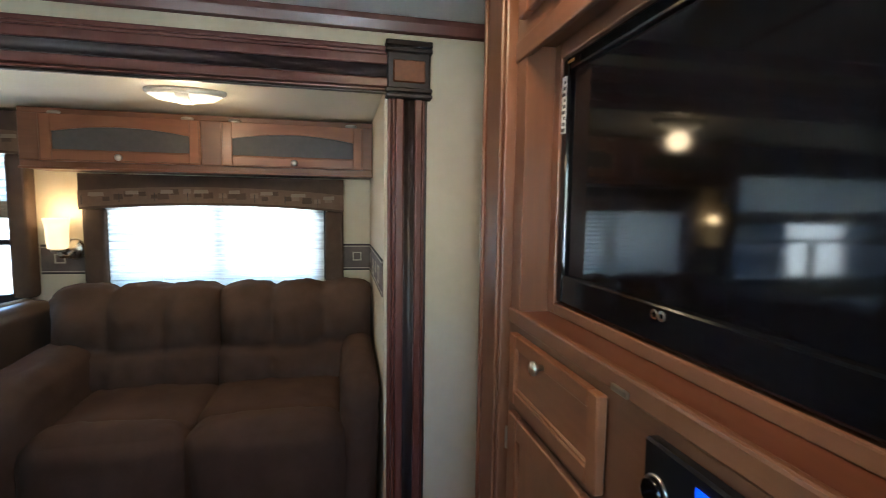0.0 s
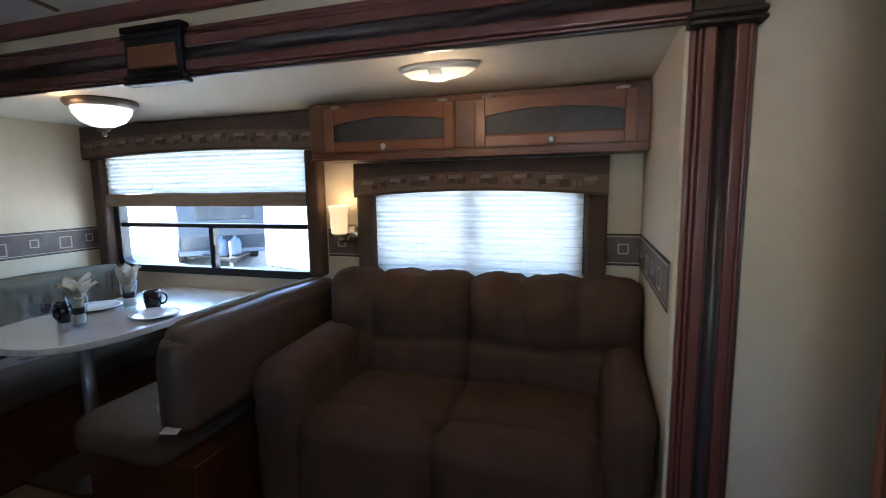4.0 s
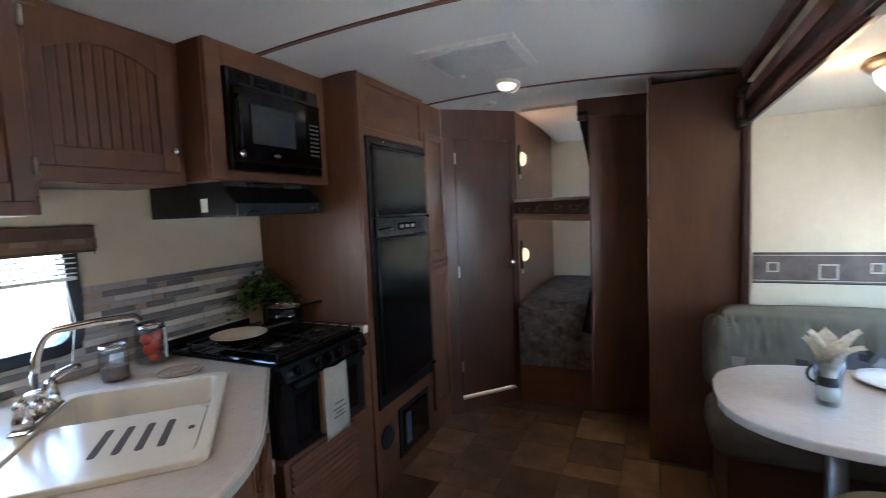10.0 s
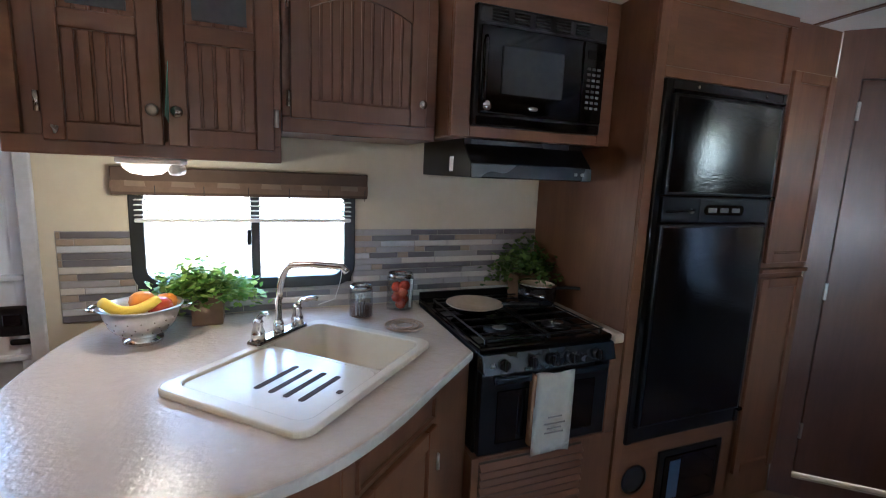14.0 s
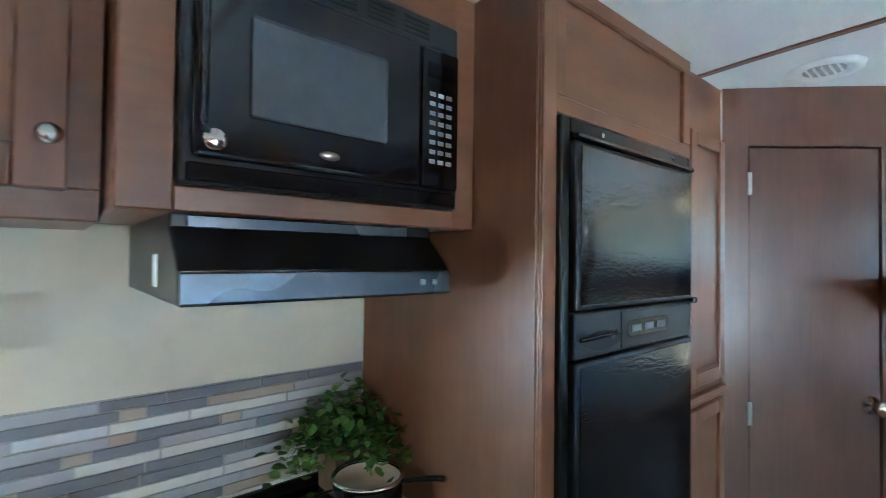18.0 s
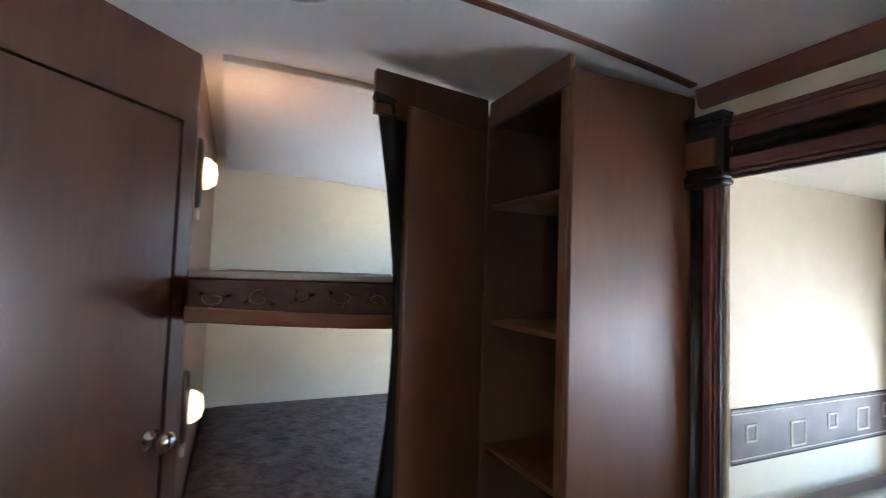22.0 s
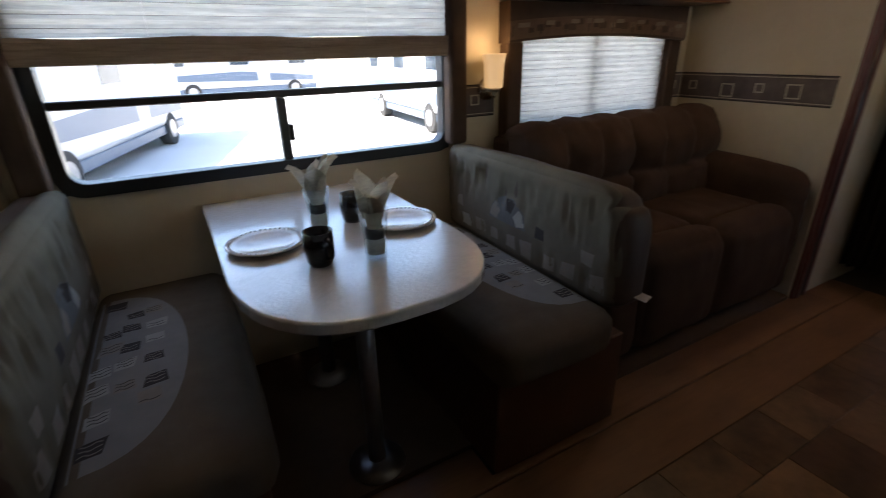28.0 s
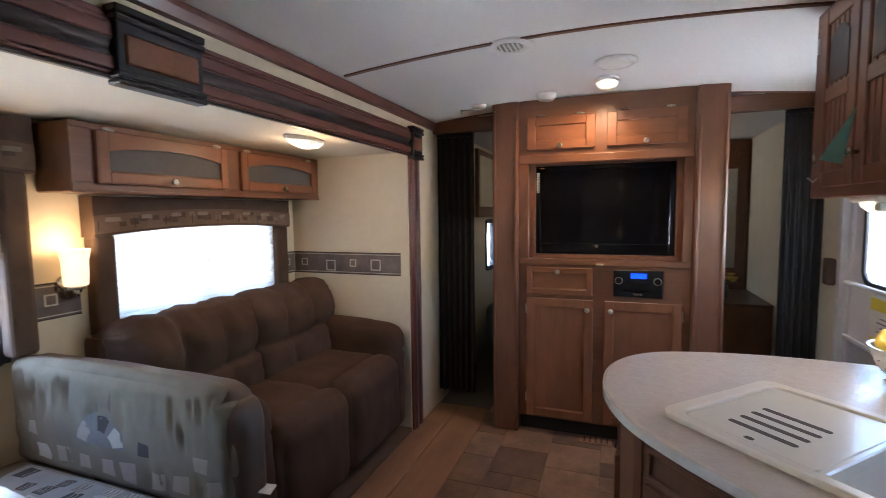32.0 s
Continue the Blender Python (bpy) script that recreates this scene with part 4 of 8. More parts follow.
# ---- entertainment wall ----
def entertainment():
    t = thing("entertainment_unit", (FACE + 0.2, 0.5, 0), "brown wooden entertainment wall with drawers, doors and a television niche", "cabinet")
    zt = 2.205
    back = FACE + 0.42
    fr = facing((FACE, 0, 0), (0, -1, 0))
    for a, b in ((1.02, 1.19), (-0.175, -0.01)):
        part("pilaster", box(FACE - 0.028, back, a, b, 0, ceil_z(a if a > 0.5 else b) - 0.002, 0.006, 2), wood_z, t)
    for k in (1.028, 1.166, -0.168, -0.034):
        part("side_bead", box(FACE - 0.038, FACE - 0.027, k, k + 0.017, 0.02, 2.15, 0.005, 2), wood_z, t)
    part("kick", box(FACE + 0.06, FACE + 0.08, -0.01, 1.02, 0, 0.11), black_matt, t)
    part("lower_body", box(FACE + 0.002, back, -0.01, 1.02, 0.11, 1.172, 0.002), wood_y, t)
    part("upper_body", box(FACE + 0.002, back, -0.01, 1.02, 1.828, zt, 0.002), wood_y, t)
    for a, b in ((0.958, 1.02), (-0.01, 0.042)):
        part("niche_side", box(FACE + 0.002, back, a, b, 1.172, 1.828, 0.002), wood_z, t)
    part("niche_back", box(FACE + 0.20, back, 0.042, 0.958, 1.172, 1.828), wood_in, t)
    part("niche_ledge", box(FACE + 0.004, FACE + 0.2, 0.042, 0.958, 1.172, 1.18, 0.002), ledge_m, t, "red-brown ledge before the television")
    for k in ((0.042, 0.076, 1.18, 1.828), (0.924, 0.958, 1.18, 1.828), (0.076, 0.924, 1.79, 1.828), (0.076, 0.924, 1.18, 1.208)):
        part("niche_lip", box(FACE + 0.075, FACE + 0.105, *k, 0.004, 2), wood_y, t)
    part("face_rail", box(FACE - 0.006, FACE + 0.014, -0.008, 1.018, 1.142, 1.182, 0.006, 2), wood_y, t)
    part("face_rail", box(FACE - 0.004, FACE + 0.012, -0.008, 1.018, 1.80, 1.85, 0.004, 2), wood_y, t)
    for a, b in ((0.545, 0.965), (0.035, 0.475)):
        cab_door(t, fr, -b, -a, 1.885, 2.09, ((-b - a) / 2, 1.905), grain_m=door_lit_y)
        for u in (-b + 0.09, -a - 0.09):
            part("hinge_cover", moved(lathe([(0, 0), (1, 0), (0.9, 0.006), (0, 0.008)], (0, 0, 0), 16), fr @ Matrix.Translation((u, 2.100, 0.002)) @ Matrix.Diagonal((0.026, 0.007, 1, 1))), nickel, t)
        d = cab_door(t, fr, -b, -a, 0.125, 0.925, (-a - 0.035 if a > 0.5 else -b + 0.035, 0.865), grain_m=door_lit_z)
        for v in (0.25, 0.85):
            part("hinge", moved(box(-b - 0.006 if a > 0.5 else -a, -b if a > 0.5 else -a + 0.006, v - 0.03, v + 0.03, 0.004, 0.024, 0.002), fr), nickel, d)
    part("latch", moved(box(-0.53, -0.485, 1.148, 1.16, 0.006, 0.012, 0.002), fr), nickel, t)
    cab_door(t, fr, -0.965, -0.55, 0.952, 1.128, (-0.765, 1.103), stile=0.035, grain_m=door_lit_y, name="drawer_front")
    return t


ledge_m = timber("ledge_wood", (0.16, 0.05, 0.022), (0.09, 0.03, 0.014), "y", 0.3, 0.3)
entertainment()


def television():
    t = thing("television", (FACE + 0.08, 0.52, 1.21), "black flat-screen television set into the wooden niche", "television")
    y0, y1, z0, z1 = 0.080, 0.920, 1.212, 1.786
    x = FACE + 0.078
    b = 0.032
    part("back_shell", box(x + 0.012, x + 0.09, y0 + 0.02, y1 - 0.02, z0 + 0.02, z1 - 0.02, 0.01), black_satin, t)
    part("bezel", join(box(x, x + 0.03, y0, y0 + b, z0, z1, 0.006, 2), box(x, x + 0.03, y1 - b, y1, z0, z1, 0.006, 2), box(x, x + 0.03, y0 + b, y1 - b, z1 - b, z1, 0.006, 2), box(x, x + 0.03, y0 + b, y1 - b, z0, z0 + b * 2.2, 0.006, 2)), black_gloss, t)
    part("screen", box(x + 0.01, x + 0.014, y0 + b - 0.002, y1 - b + 0.002, z0 + b * 2.2 - 0.002, z1 - b + 0.002), screen_m, t, "dark glossy screen")
    part("stand", box(x + 0.02, x + 0.1, 0.36, 0.68, 1.18, 1.214, 0.004), black_satin, t)
    for u in (-0.009, 0.009):
        part("badge", moved(lathe([(0.005, 0), (0.009, 0), (0.009, 0.002), (0.005, 0.002)], (u, 0, 0), 16), facing((x - 0.0005, 0.54, z0 + 0.052), (0, -1, 0))), nickel, t)
    s = part("spec_sticker", box(x - 0.0022, x - 0.0002, y1 - 0.024, y1 - 0.006, z1 - b - 0.14, z1 - b - 0.01), white_plastic, t, "white strip sticker with dark print bars")
    for i in range(9):
        k = 0.004 * (i % 3)
        part("print_bar", box(x - 0.0032, x - 0.0022, y1 - 0.0225, y1 - 0.0085 - k, z1 - b - 0.136 + i * 0.0135, z1 - b - 0.1285 + i * 0.0135), black_satin, s)
    part("energy_label", box(x - 0.0012, x - 0.0002, y1 - 0.055, y1 - 0.026, z1 - 0.016, z1 - 0.010), plain("orange_label", (0.55, 0.22, 0.03), rough=0.5), t, "thin orange label strip")
    return t


screen_m = plain("screen_glass", (0.004, 0.004, 0.005), rough=0.04, spec=0.3)
television()


def stereo():
    t = thing("stereo", (FACE, 0.275, 0.95), "black wall stereo with a lit blue display", "stereo")
    fr = facing((FACE, 0, 0), (0, -1, 0))
    part("body", moved(box(-0.425, -0.145, 0.96, 1.125, 0.0, 0.022, 0.004), fr), black_satin, t)
    part("display", moved(box(-0.325, -0.235, 1.075, 1.108, 0.022, 0.024), fr), glowing("blue_display", (0.01, 0.05, 0.8), 0.12, (0.01, 0.02, 0.1)), t, "glowing blue display")
    for u in (-0.395, -0.175):
        part("dial", moved(rod((u, 1.06, 0.022), (u, 1.06, 0.034), 0.018, 20), fr), black_gloss, t)
        part("ring", moved(lathe([(0.019, 0.0), (0.023, 0.0), (0.023, 0.003), (0.019, 0.003)], (u, 1.06, 0.022), 20), fr), nickel, t)
    for i in range(6):
        part("button", moved(box(-0.345 + i * 0.021, -0.329 + i * 0.021, 1.035, 1.048, 0.022, 0.027, 0.001), fr), black_gloss, t)
    part("disc_slot", moved(box(-0.37, -0.20, 0.995, 1.001, 0.022, 0.0235), fr), black_gloss, t)
    part("badge", moved(box(-0.31, -0.26, 0.972, 0.984, 0.022, 0.0235), fr), nickel, t)


stereo()


# ---- kitchen: counter and base ----
def smooth_loop(pts, rounds=2, fixed=()):
    """Chaikin corner cutting of an open line of points; the ends stay."""
    for _ in range(rounds):
        out = [pts[0]]
        for (x0, y0), (x1, y1) in zip(pts, pts[1:]):
            out += [(0.75 * x0 + 0.25 * x1, 0.75 * y0 + 0.25 * y1), (0.25 * x0 + 0.75 * x1, 0.25 * y0 + 0.75 * y1)]
        pts = out + [pts[-1]]
    return pts


EDGE = smooth_loop([(-1.855, -0.10), (-1.66, 0.085), (-1.455, 0.285), (-1.275, 0.405), (-1.055, 0.457), (-0.805, 0.43), (-0.63, 0.295), (-0.562, 0.065), (-0.538, -0.2), (-0.56, -0.5), (-0.63, KW + 0.001)])
BASE = [(-1.855, KW + 0.001), (-1.855, -0.12), (-1.33, 0.36), (-1.24, 0.395), (-0.69, 0.33), (-0.60, 0.18), (-0.57, KW + 0.001)]


def kitchen_base():
    t = thing("kitchen_base_cabinet", (-1.1, -0.1, 0), "dark brown wooden base cabinet under the peninsula counter", "cabinet")
    carcass = prism(BASE, 0.09, 0.884, "z", 0.003)
    bmesh.ops.delete(carcass, geom=[max((f for f in carcass.faces if len(f.verts) > 4), key=lambda f: f.calc_center_median().z)], context="FACES_ONLY")
    part("body", carcass, wood_z, t)
    part("kick", prism([(x * 0.95 - 0.055, max(y - 0.05, KW + 0.002)) for x, y in BASE], 0.0, 0.09, "z"), black_matt, t)
    fr = facing((-0.69, 0.33, 0), (-0.55, 0.065, 0))
    part("false_front", moved(join(box(0.03, 0.53, 0.862, 0.876, 0, 0.012, 0.002), box(0.03, 0.53, 0.772, 0.786, 0, 0.012, 0.002), box(0.03, 0.044, 0.786, 0.862, 0, 0.012, 0.002), box(0.516, 0.53, 0.786, 0.862, 0, 0.012, 0.002)), fr), wood_x, t)
    for v0, v1 in ((0.575, 0.758), (0.36, 0.56), (0.13, 0.345)):
        d = part("drawer_front", moved(box(0.028, 0.532, v0, v1, 0, 0.02, 0.006, 2), fr), wood_x, t)
        # a dark strip on the face, the painted shade of a groove
        part("groove", moved(box(0.036, 0.524, v1 - 0.012, v1 - 0.008, 0.0195, 0.0207), fr), wood_in, d)
        part("knob", moved(lathe([(0, 0), (0.006, 0), (0.006, 0.012), (0.015, 0.018), (0.016, 0.024), (0.010, 0.029), (0, 0.03)], (0.28, v0 + 0.095, 0.02), 16), fr), bronze_dark, d, "dark round knob")
    fr2 = facing((-1.33, 0.36, 0), (-0.525, -0.48, 0))
    part("false_front", moved(join(box(0.05, 0.44, 0.862, 0.876, 0, 0.012, 0.002), box(0.05, 0.44, 0.79, 0.802, 0, 0.012, 0.002), box(0.05, 0.062, 0.802, 0.862, 0, 0.012, 0.002), box(0.428, 0.44, 0.802, 0.862, 0, 0.012, 0.002)), fr2), wood_x, t)
    cab_door(t, fr2, 0.05, 0.44, 0.12, 0.775, (0.085, 0.66), hinge=[(0.445, 0.25), (0.445, 0.65)])
    part("edge_strip", moved(box(0.0, 0.03, 0.1, 0.88, 0, 0.006, 0.002), fr2), wood_z, t)
    return t


bronze_dark = plain("dark_knob_metal", (0.10, 0.09, 0.085), rough=0.3, metal=0.9)
kitchen_base()
edge_m = plain("counter_edge", (0.66, 0.64, 0.60), rough=0.14)
counter = thing("kitchen_counter", (-1.1, -0.1, 0.884), "beige laminate kitchen counter with a rounded peninsula end", "counter")
top = prism([(-1.855, KW + 0.001), *EDGE], 0.8845, 0.922, "z", 0.010, 3)
U, V = Vector((-0.338, 0.332)), Vector((-0.458, -0.455))


def on_sink(a, b):
    """A place on the sink: a along its short front side, b along its length."""
    p = Vector((-0.925, -0.055)) + U * a + V * b
    return p.x, p.y


# the cut-out for the sink bowl goes through the worktop
for z, f in [(f.calc_center_median().z, f) for f in top.faces if len(f.verts) > 8]:
    edges = list(f.edges)
    ring = [top.verts.new((*on_sink(p, q), z)) for p, q in ((0.03, 0.54), (0.98, 0.54), (0.98, 0.98), (0.03, 0.98))]
    edges += [top.edges.new((ring[k], ring[(k + 1) % 4])) for k in range(4)]
    top.faces.remove(f)
    bmesh.ops.triangle_fill(top, edges=edges, use_beauty=True)
bmesh.ops.recalc_face_normals(top, faces=top.faces)
part("worktop", top, counter_m, counter)


band = []
for i, (x, y) in enumerate(EDGE):
    (xa, ya), (xb, yb) = EDGE[max(i - 1, 0)], EDGE[min(i + 1, len(EDGE) - 1)]
    n = Vector((yb - ya, xa - xb)).normalized()
    n = -n if n.dot(Vector((x + 1.2, y + 0.2))) < 0 else n
    band.append(((x + n.x * 0.004, y + n.y * 0.004), (x - n.x * 0.006, y - n.y * 0.006)))
part("edge_band", prism([o for o, _ in band] + [i for _, i in band[::-1]], 0.889, 0.9165, "z", 0.002), edge_m, counter, "pale edge band")


# ---- sink and tap ----
def sink_loop(a0, a1, b0, b1, r, n=5):
    """A rounded outline on the sink's own axes, r in metres."""
    la, lb = U.length, V.length
    return [on_sink(p / la, q / lb) for p, q in round_rect(a0 * la, a1 * la, b0 * lb, b1 * lb, r, n)]


def sink():
    t = thing("kitchen_sink", (-1.3, -0.1, 0.922), "cream acrylic kitchen sink with a slotted cover", "sink")
    q = lambda a0, a1, b0, b1: [on_sink(a0, b0), on_sink(a1, b0), on_sink(a1, b1), on_sink(a0, b1)]
    part("rim", hoop(sink_loop(-0.02, 1.03, -0.03, 1.02, 0.045), sink_loop(0.055, 0.955, 0.045, 0.955, 0.035), 0.921, 0.941, "z", 0.006), sink_m, t)
    part("divider", prism(q(0.05, 0.96, 0.545, 0.575), 0.90, 0.934, "z", 0.004), sink_m, t)
    part("cover", prism(sink_loop(0.06, 0.95, 0.05, 0.55, 0.03), 0.924, 0.934, "z", 0.003, 2), sink_m, t)
    # dark patches on the whole cover, painted shade of its slots
    for i in range(4):
        k = 0.44 + i * 0.105
        part("slot", prism(sink_loop(k, k + 0.04, 0.17, 0.43, 0.008, 3), 0.934, 0.9346, "z"), slot_m, t, "dark patch for the shade in a drain slot")
    part("drain_hole", prism(sink_loop(0.88, 0.915, 0.29, 0.325, 0.007, 3), 0.934, 0.9346, "z"), slot_m, t)
    bm = bmesh.new()
    loops = [[bm.verts.new((x, y, z)) for x, y in sink_loop(0.055 + k, 0.955 - k, 0.56 + k * 0.8, 0.955 - k * 0.8, 0.04)] for z, k in ((0.934, 0.0), (0.90, 0.012), (0.82, 0.03), (0.795, 0.07))]
    for lo, hi in zip(loops, loops[1:]):
        for i in range(len(lo)):
            bm.faces.new((lo[i], lo[(i + 1) % len(lo)], hi[(i + 1) % len(lo)], hi[i])).smooth = True
    bm.faces.new(loops[-1])
    bmesh.ops.recalc_face_normals(bm, faces=bm.faces)
    part("bowl", bm, sink_m, t, "deep cream bowl")
    return t


# dark colour that stands for the shade inside openings
slot_m = plain("slot_shadow", (0.07, 0.045, 0.03), rough=0.8)
sink()


def faucet():
    x, y = -1.235, -0.365
    t = thing("faucet", (x, y, 0.934), "chrome kitchen faucet with a high curved spout and two lever handles", "faucet")
    d = Vector((-0.70, -0.71, 0)).normalized()
    n = Vector((-d.y, d.x, 0))
    if n.y < 0:
        n = -n
    base = Vector((x, y, 0.934))
    m = Matrix.Translation(base) @ Matrix.Rotation(math.atan2(d.y, d.x), 4, "Z")
    part("deck_plate", moved(box(-0.125, 0.125, -0.028, 0.028, 0, 0.022, 0.012, 3), m), chrome, t)
    part("spout_collar", lathe([(0, 0), (0.02, 0), (0.018, 0.03), (0.013, 0.045), (0, 0.045)], tuple(base + Vector((0, 0, 0.02))), 16), chrome, t)
    tip = Vector((-1.40, -0.215, 1.19)) - base
    flat = Vector((tip.x, tip.y, 0))
    pts = [base + Vector((0, 0, 0.03)), base + Vector((0, 0, 0.14))]
    for i in range(9):
        s = i / 8
        pts.append(base + flat * (0.30 * (1 - math.cos(s * math.pi / 2)) + 0.02) + Vector((0, 0, 0.14 + 0.125 * math.sin(s * math.pi / 2))))
    pts += [base + flat * 0.7 + Vector((0, 0, 0.275)), base + flat * 1.15 + Vector((0, 0, 0.278)), base + flat * 1.22 + Vector((0, 0, 0.262))]
    part("spout", tube(pts, 0.0115, 12), chrome, t)
    for s in (-1, 1):
        p = base + d * 0.095 * s
        h = part("handle", lathe([(0, 0), (0.024, 0), (0.022, 0.025), (0.014, 0.05), (0.018, 0.062), (0.012, 0.075), (0, 0.078)], tuple(p + Vector((0, 0, 0.02))), 16), chrome, t)
        part("lever", tube([p + Vector((0, 0, 0.09)), p + n * 0.02 + Vector((0, 0, 0.112)), p + n * 0.055 + d * s * 0.02 + Vector((0, 0, 0.122)), p + n * 0.07 + d * s * 0.03 + Vector((0, 0, 0.118))], 0.0085, 10), chrome, h)


faucet()


# ---- backsplash window ----
slider_window("window_3", KWIN, KW, "black-framed sliding kitchen window over the counter", [-1.165], out=-1)
valance(-1.608, -0.695, 1.398, 1.498, KW, [], "narrow brown padded valance over the kitchen window", arch=0.0, depth=0.062, side=1)
kb = thing("venetian_blind", (-1.15, KW + 0.02, 1.33), "white blind pulled up under the kitchen valance", "blind")
for i in range(5):
    z = 1.40 - i * 0.019
    part("slat", box(-1.545, -0.755, KW + 0.006, KW + 0.036, z - 0.004, z, 0.001), white_plastic, kb)
part("bottom_rail", box(-1.545, -0.755, KW + 0.006, KW + 0.036, 1.296, 1.31, 0.003), white_plastic, kb)
part("cord", tube([(-1.50, KW + 0.045, 1.30), (-1.51, KW + 0.06, 1.15), (-1.50, KW + 0.05, 1.05), (-1.47, KW + 0.09, 0.98), (-1.40, KW + 0.11, 0.965)], 0.002, 6), white_plastic, kb)


# ---- kitchen upper cabinets ----
kfr = lambda y: facing((0, y, 0), (-1, 0, 0))


def upper_cabinet(name, x0, x1, yf, z0, label, doors, trim=True):
    t = thing(name, ((x0 + x1) / 2, KW + 0.1, z0), label, "cabinet", "kitchen upper cabinets")
    zt = ceil_z(yf) - 0.006
    part("body", box(x0, x1, KW + 0.001, yf - 0.018, z0, zt, 0.004), wood_z, t)
    fr = kfr(yf - 0.018)
    part("face_frame", moved(join(box(-x1, -x0, z0, z0 + 0.05, 0, 0.018, 0.003), box(-x1, -x0, zt - 0.045, zt, 0, 0.018, 0.003), box(-x1, -x1 + 0.045, z0 + 0.05, zt - 0.045, 0, 0.018, 0.002), box(-x0 - 0.045, -x0, z0 + 0.05, zt - 0.045, 0, 0.018, 0.002)), fr), wood_x, t)
    return t, fr, zt


t, fr, zt = upper_cabinet("upper_cabinet", -1.247, -0.573, -0.252, 1.53, "brown wooden double-door cabinet with arched dark upper panels over the counter", 2)
F18 = fr @ Matrix.Translation((0, 0, 0.018))
for u0, u1, kx in ((0.668, 0.938, 0.918), (0.950, 1.228, 0.976)):
    d = cab_door(t, F18, u0, u1, 1.565, zt - 0.03, (kx, 1.657), 0.0, True, None, 0.05, hinge=[(u0 - 0.006 if u0 < 0.8 else u1 + 0.006, 1.66), (u0 - 0.006 if u0 < 0.8 else u1 + 0.006, 2.05)])
    part("upper_panel", moved(arch_rail(u0 + 0.07, u1 - 0.07, 1.905, 2.04, 0.035, 0.0132, 0.0165), F18), mesh_grey, d, "dark grey arched insert")
    part("cross_rail", moved(box(u0 + 0.05, u1 - 0.05, 1.845, 1.893, 0.0, 0.02, 0.003), F18), wood_x, d)
part("price_tag", moved(prism([(1.79, 0.022), (1.625, 0.050), (1.64, 0.105)], 0.957, 0.9585, "x"), F18), plain("tag_teal", (0.16, 0.36, 0.30), rough=0.6), t, "teal paper tag hanging from the knob")
part("towel_hook", moved(tube([(0.70, 1.60, 0.02), (0.70, 1.585, 0.035), (0.70, 1.60, 0.05)], 0.004, 8), F18), nickel, t)

t, fr, zt = upper_cabinet("upper_cabinet", -1.792, -1.256, -0.385, 1.635, "brown wooden cabinet with one arched beadboard door", 1)
cab_door(t, fr @ Matrix.Translation((0, 0, 0.018)), 1.283, 1.750, 1.68, zt - 0.03, (1.728, 1.757), 0.05, True, None, 0.062, hinge=[(1.276, 1.74), (1.276, 2.04)])
part("catch", moved(box(1.42, 1.56, 1.633, 1.64, -0.02, 0.01, 0.002), fr), black_satin, t)

t, fr, zt = upper_cabinet("microwave_cabinet", -2.478, -1.797, -0.25, 1.65, "brown wooden cabinet that frames the microwave over the stove", 0)
for k in ((1.797, 1.868, 1.65, zt), (2.416, 2.478, 1.65, zt), (1.868, 2.416, 1.65, 1.688), (1.868, 2.416, 2.09, zt)):
    part("surround_board", moved(box(*k, 0.018, 0.022, 0.002), fr), wood_x, t)


def microwave():
    t = thing("microwave", (-2.16, -0.3, 1.69), "black built-in microwave oven with a keypad", "microwave")
    fr = kfr(-0.246) @ Matrix.Translation((-0.02, -0.006, 0))
    part("body", moved(box(1.89, 2.432, 1.695, 2.094, -0.02, 0.018, 0.006, 2), fr), black_satin, t)
    part("vent_grille", moved(box(1.90, 2.422, 2.035, 2.085, 0.018, 0.02, 0.002), fr), black_matt, t)
    for i in range(5):
        g = 1.945 + i * 0.085
        for k in range(4):
            part("louvre", moved(box(g, g + 0.06, 2.043 + k * 0.010, 2.048 + k * 0.010, 0.02, 0.0225), fr), black_gloss, t)
    d = part("door", moved(box(1.905, 2.32, 1.735, 2.025, 0.018, 0.034, 0.008, 3), fr), black_gloss, t)
    part("door_window", moved(box(1.985, 2.235, 1.805, 1.965, 0.034, 0.0352, 0.004), fr), micro_glass, d, "dark grey mesh window")
    part("handle", moved(tube([(1.922, 1.775, 0.034), (1.915, 1.79, 0.052), (1.915, 1.97, 0.052), (1.922, 1.985, 0.034)], 0.007, 8), fr), black_gloss, d)
    k = part("keypad", moved(box(2.325, 2.422, 1.735, 2.025, 0.018, 0.03, 0.004, 2), fr), black_gloss, t)
    for i in range(3):
        for j in range(8):
            part("key", moved(box(2.343 + i * 0.022, 2.358 + i * 0.022, 1.785 + j * 0.020, 1.794 + j * 0.020, 0.03, 0.031), fr), key_m, k)
    part("display", moved(box(2.34, 2.41, 1.965, 1.995, 0.03, 0.0312), fr), screen_m, k)
    part("lower_panel", moved(box(1.90, 2.422, 1.70, 1.728, 0.018, 0.024, 0.002), fr), black_gloss, t)
    part("badge", moved(lathe([(0, 0), (0.02, 0), (0.018, 0.003), (0, 0.003)], (0, 0, 0), 16), fr @ Matrix.Translation((2.12, 1.765, 0.034)) @ Matrix.Diagonal((1, 0.4, 1, 1))), nickel, d)
    part("button", moved(lathe([(0, 0), (0.018, 0), (0.016, 0.004), (0, 0.005)], (1.935, 1.762, 0.034), 16), fr), chrome, d)


micro_glass = plain("microwave_window", (0.06, 0.065, 0.07), rough=0.15)
key_m = plain("key_print", (0.20, 0.21, 0.22), rough=0.6)
microwave()


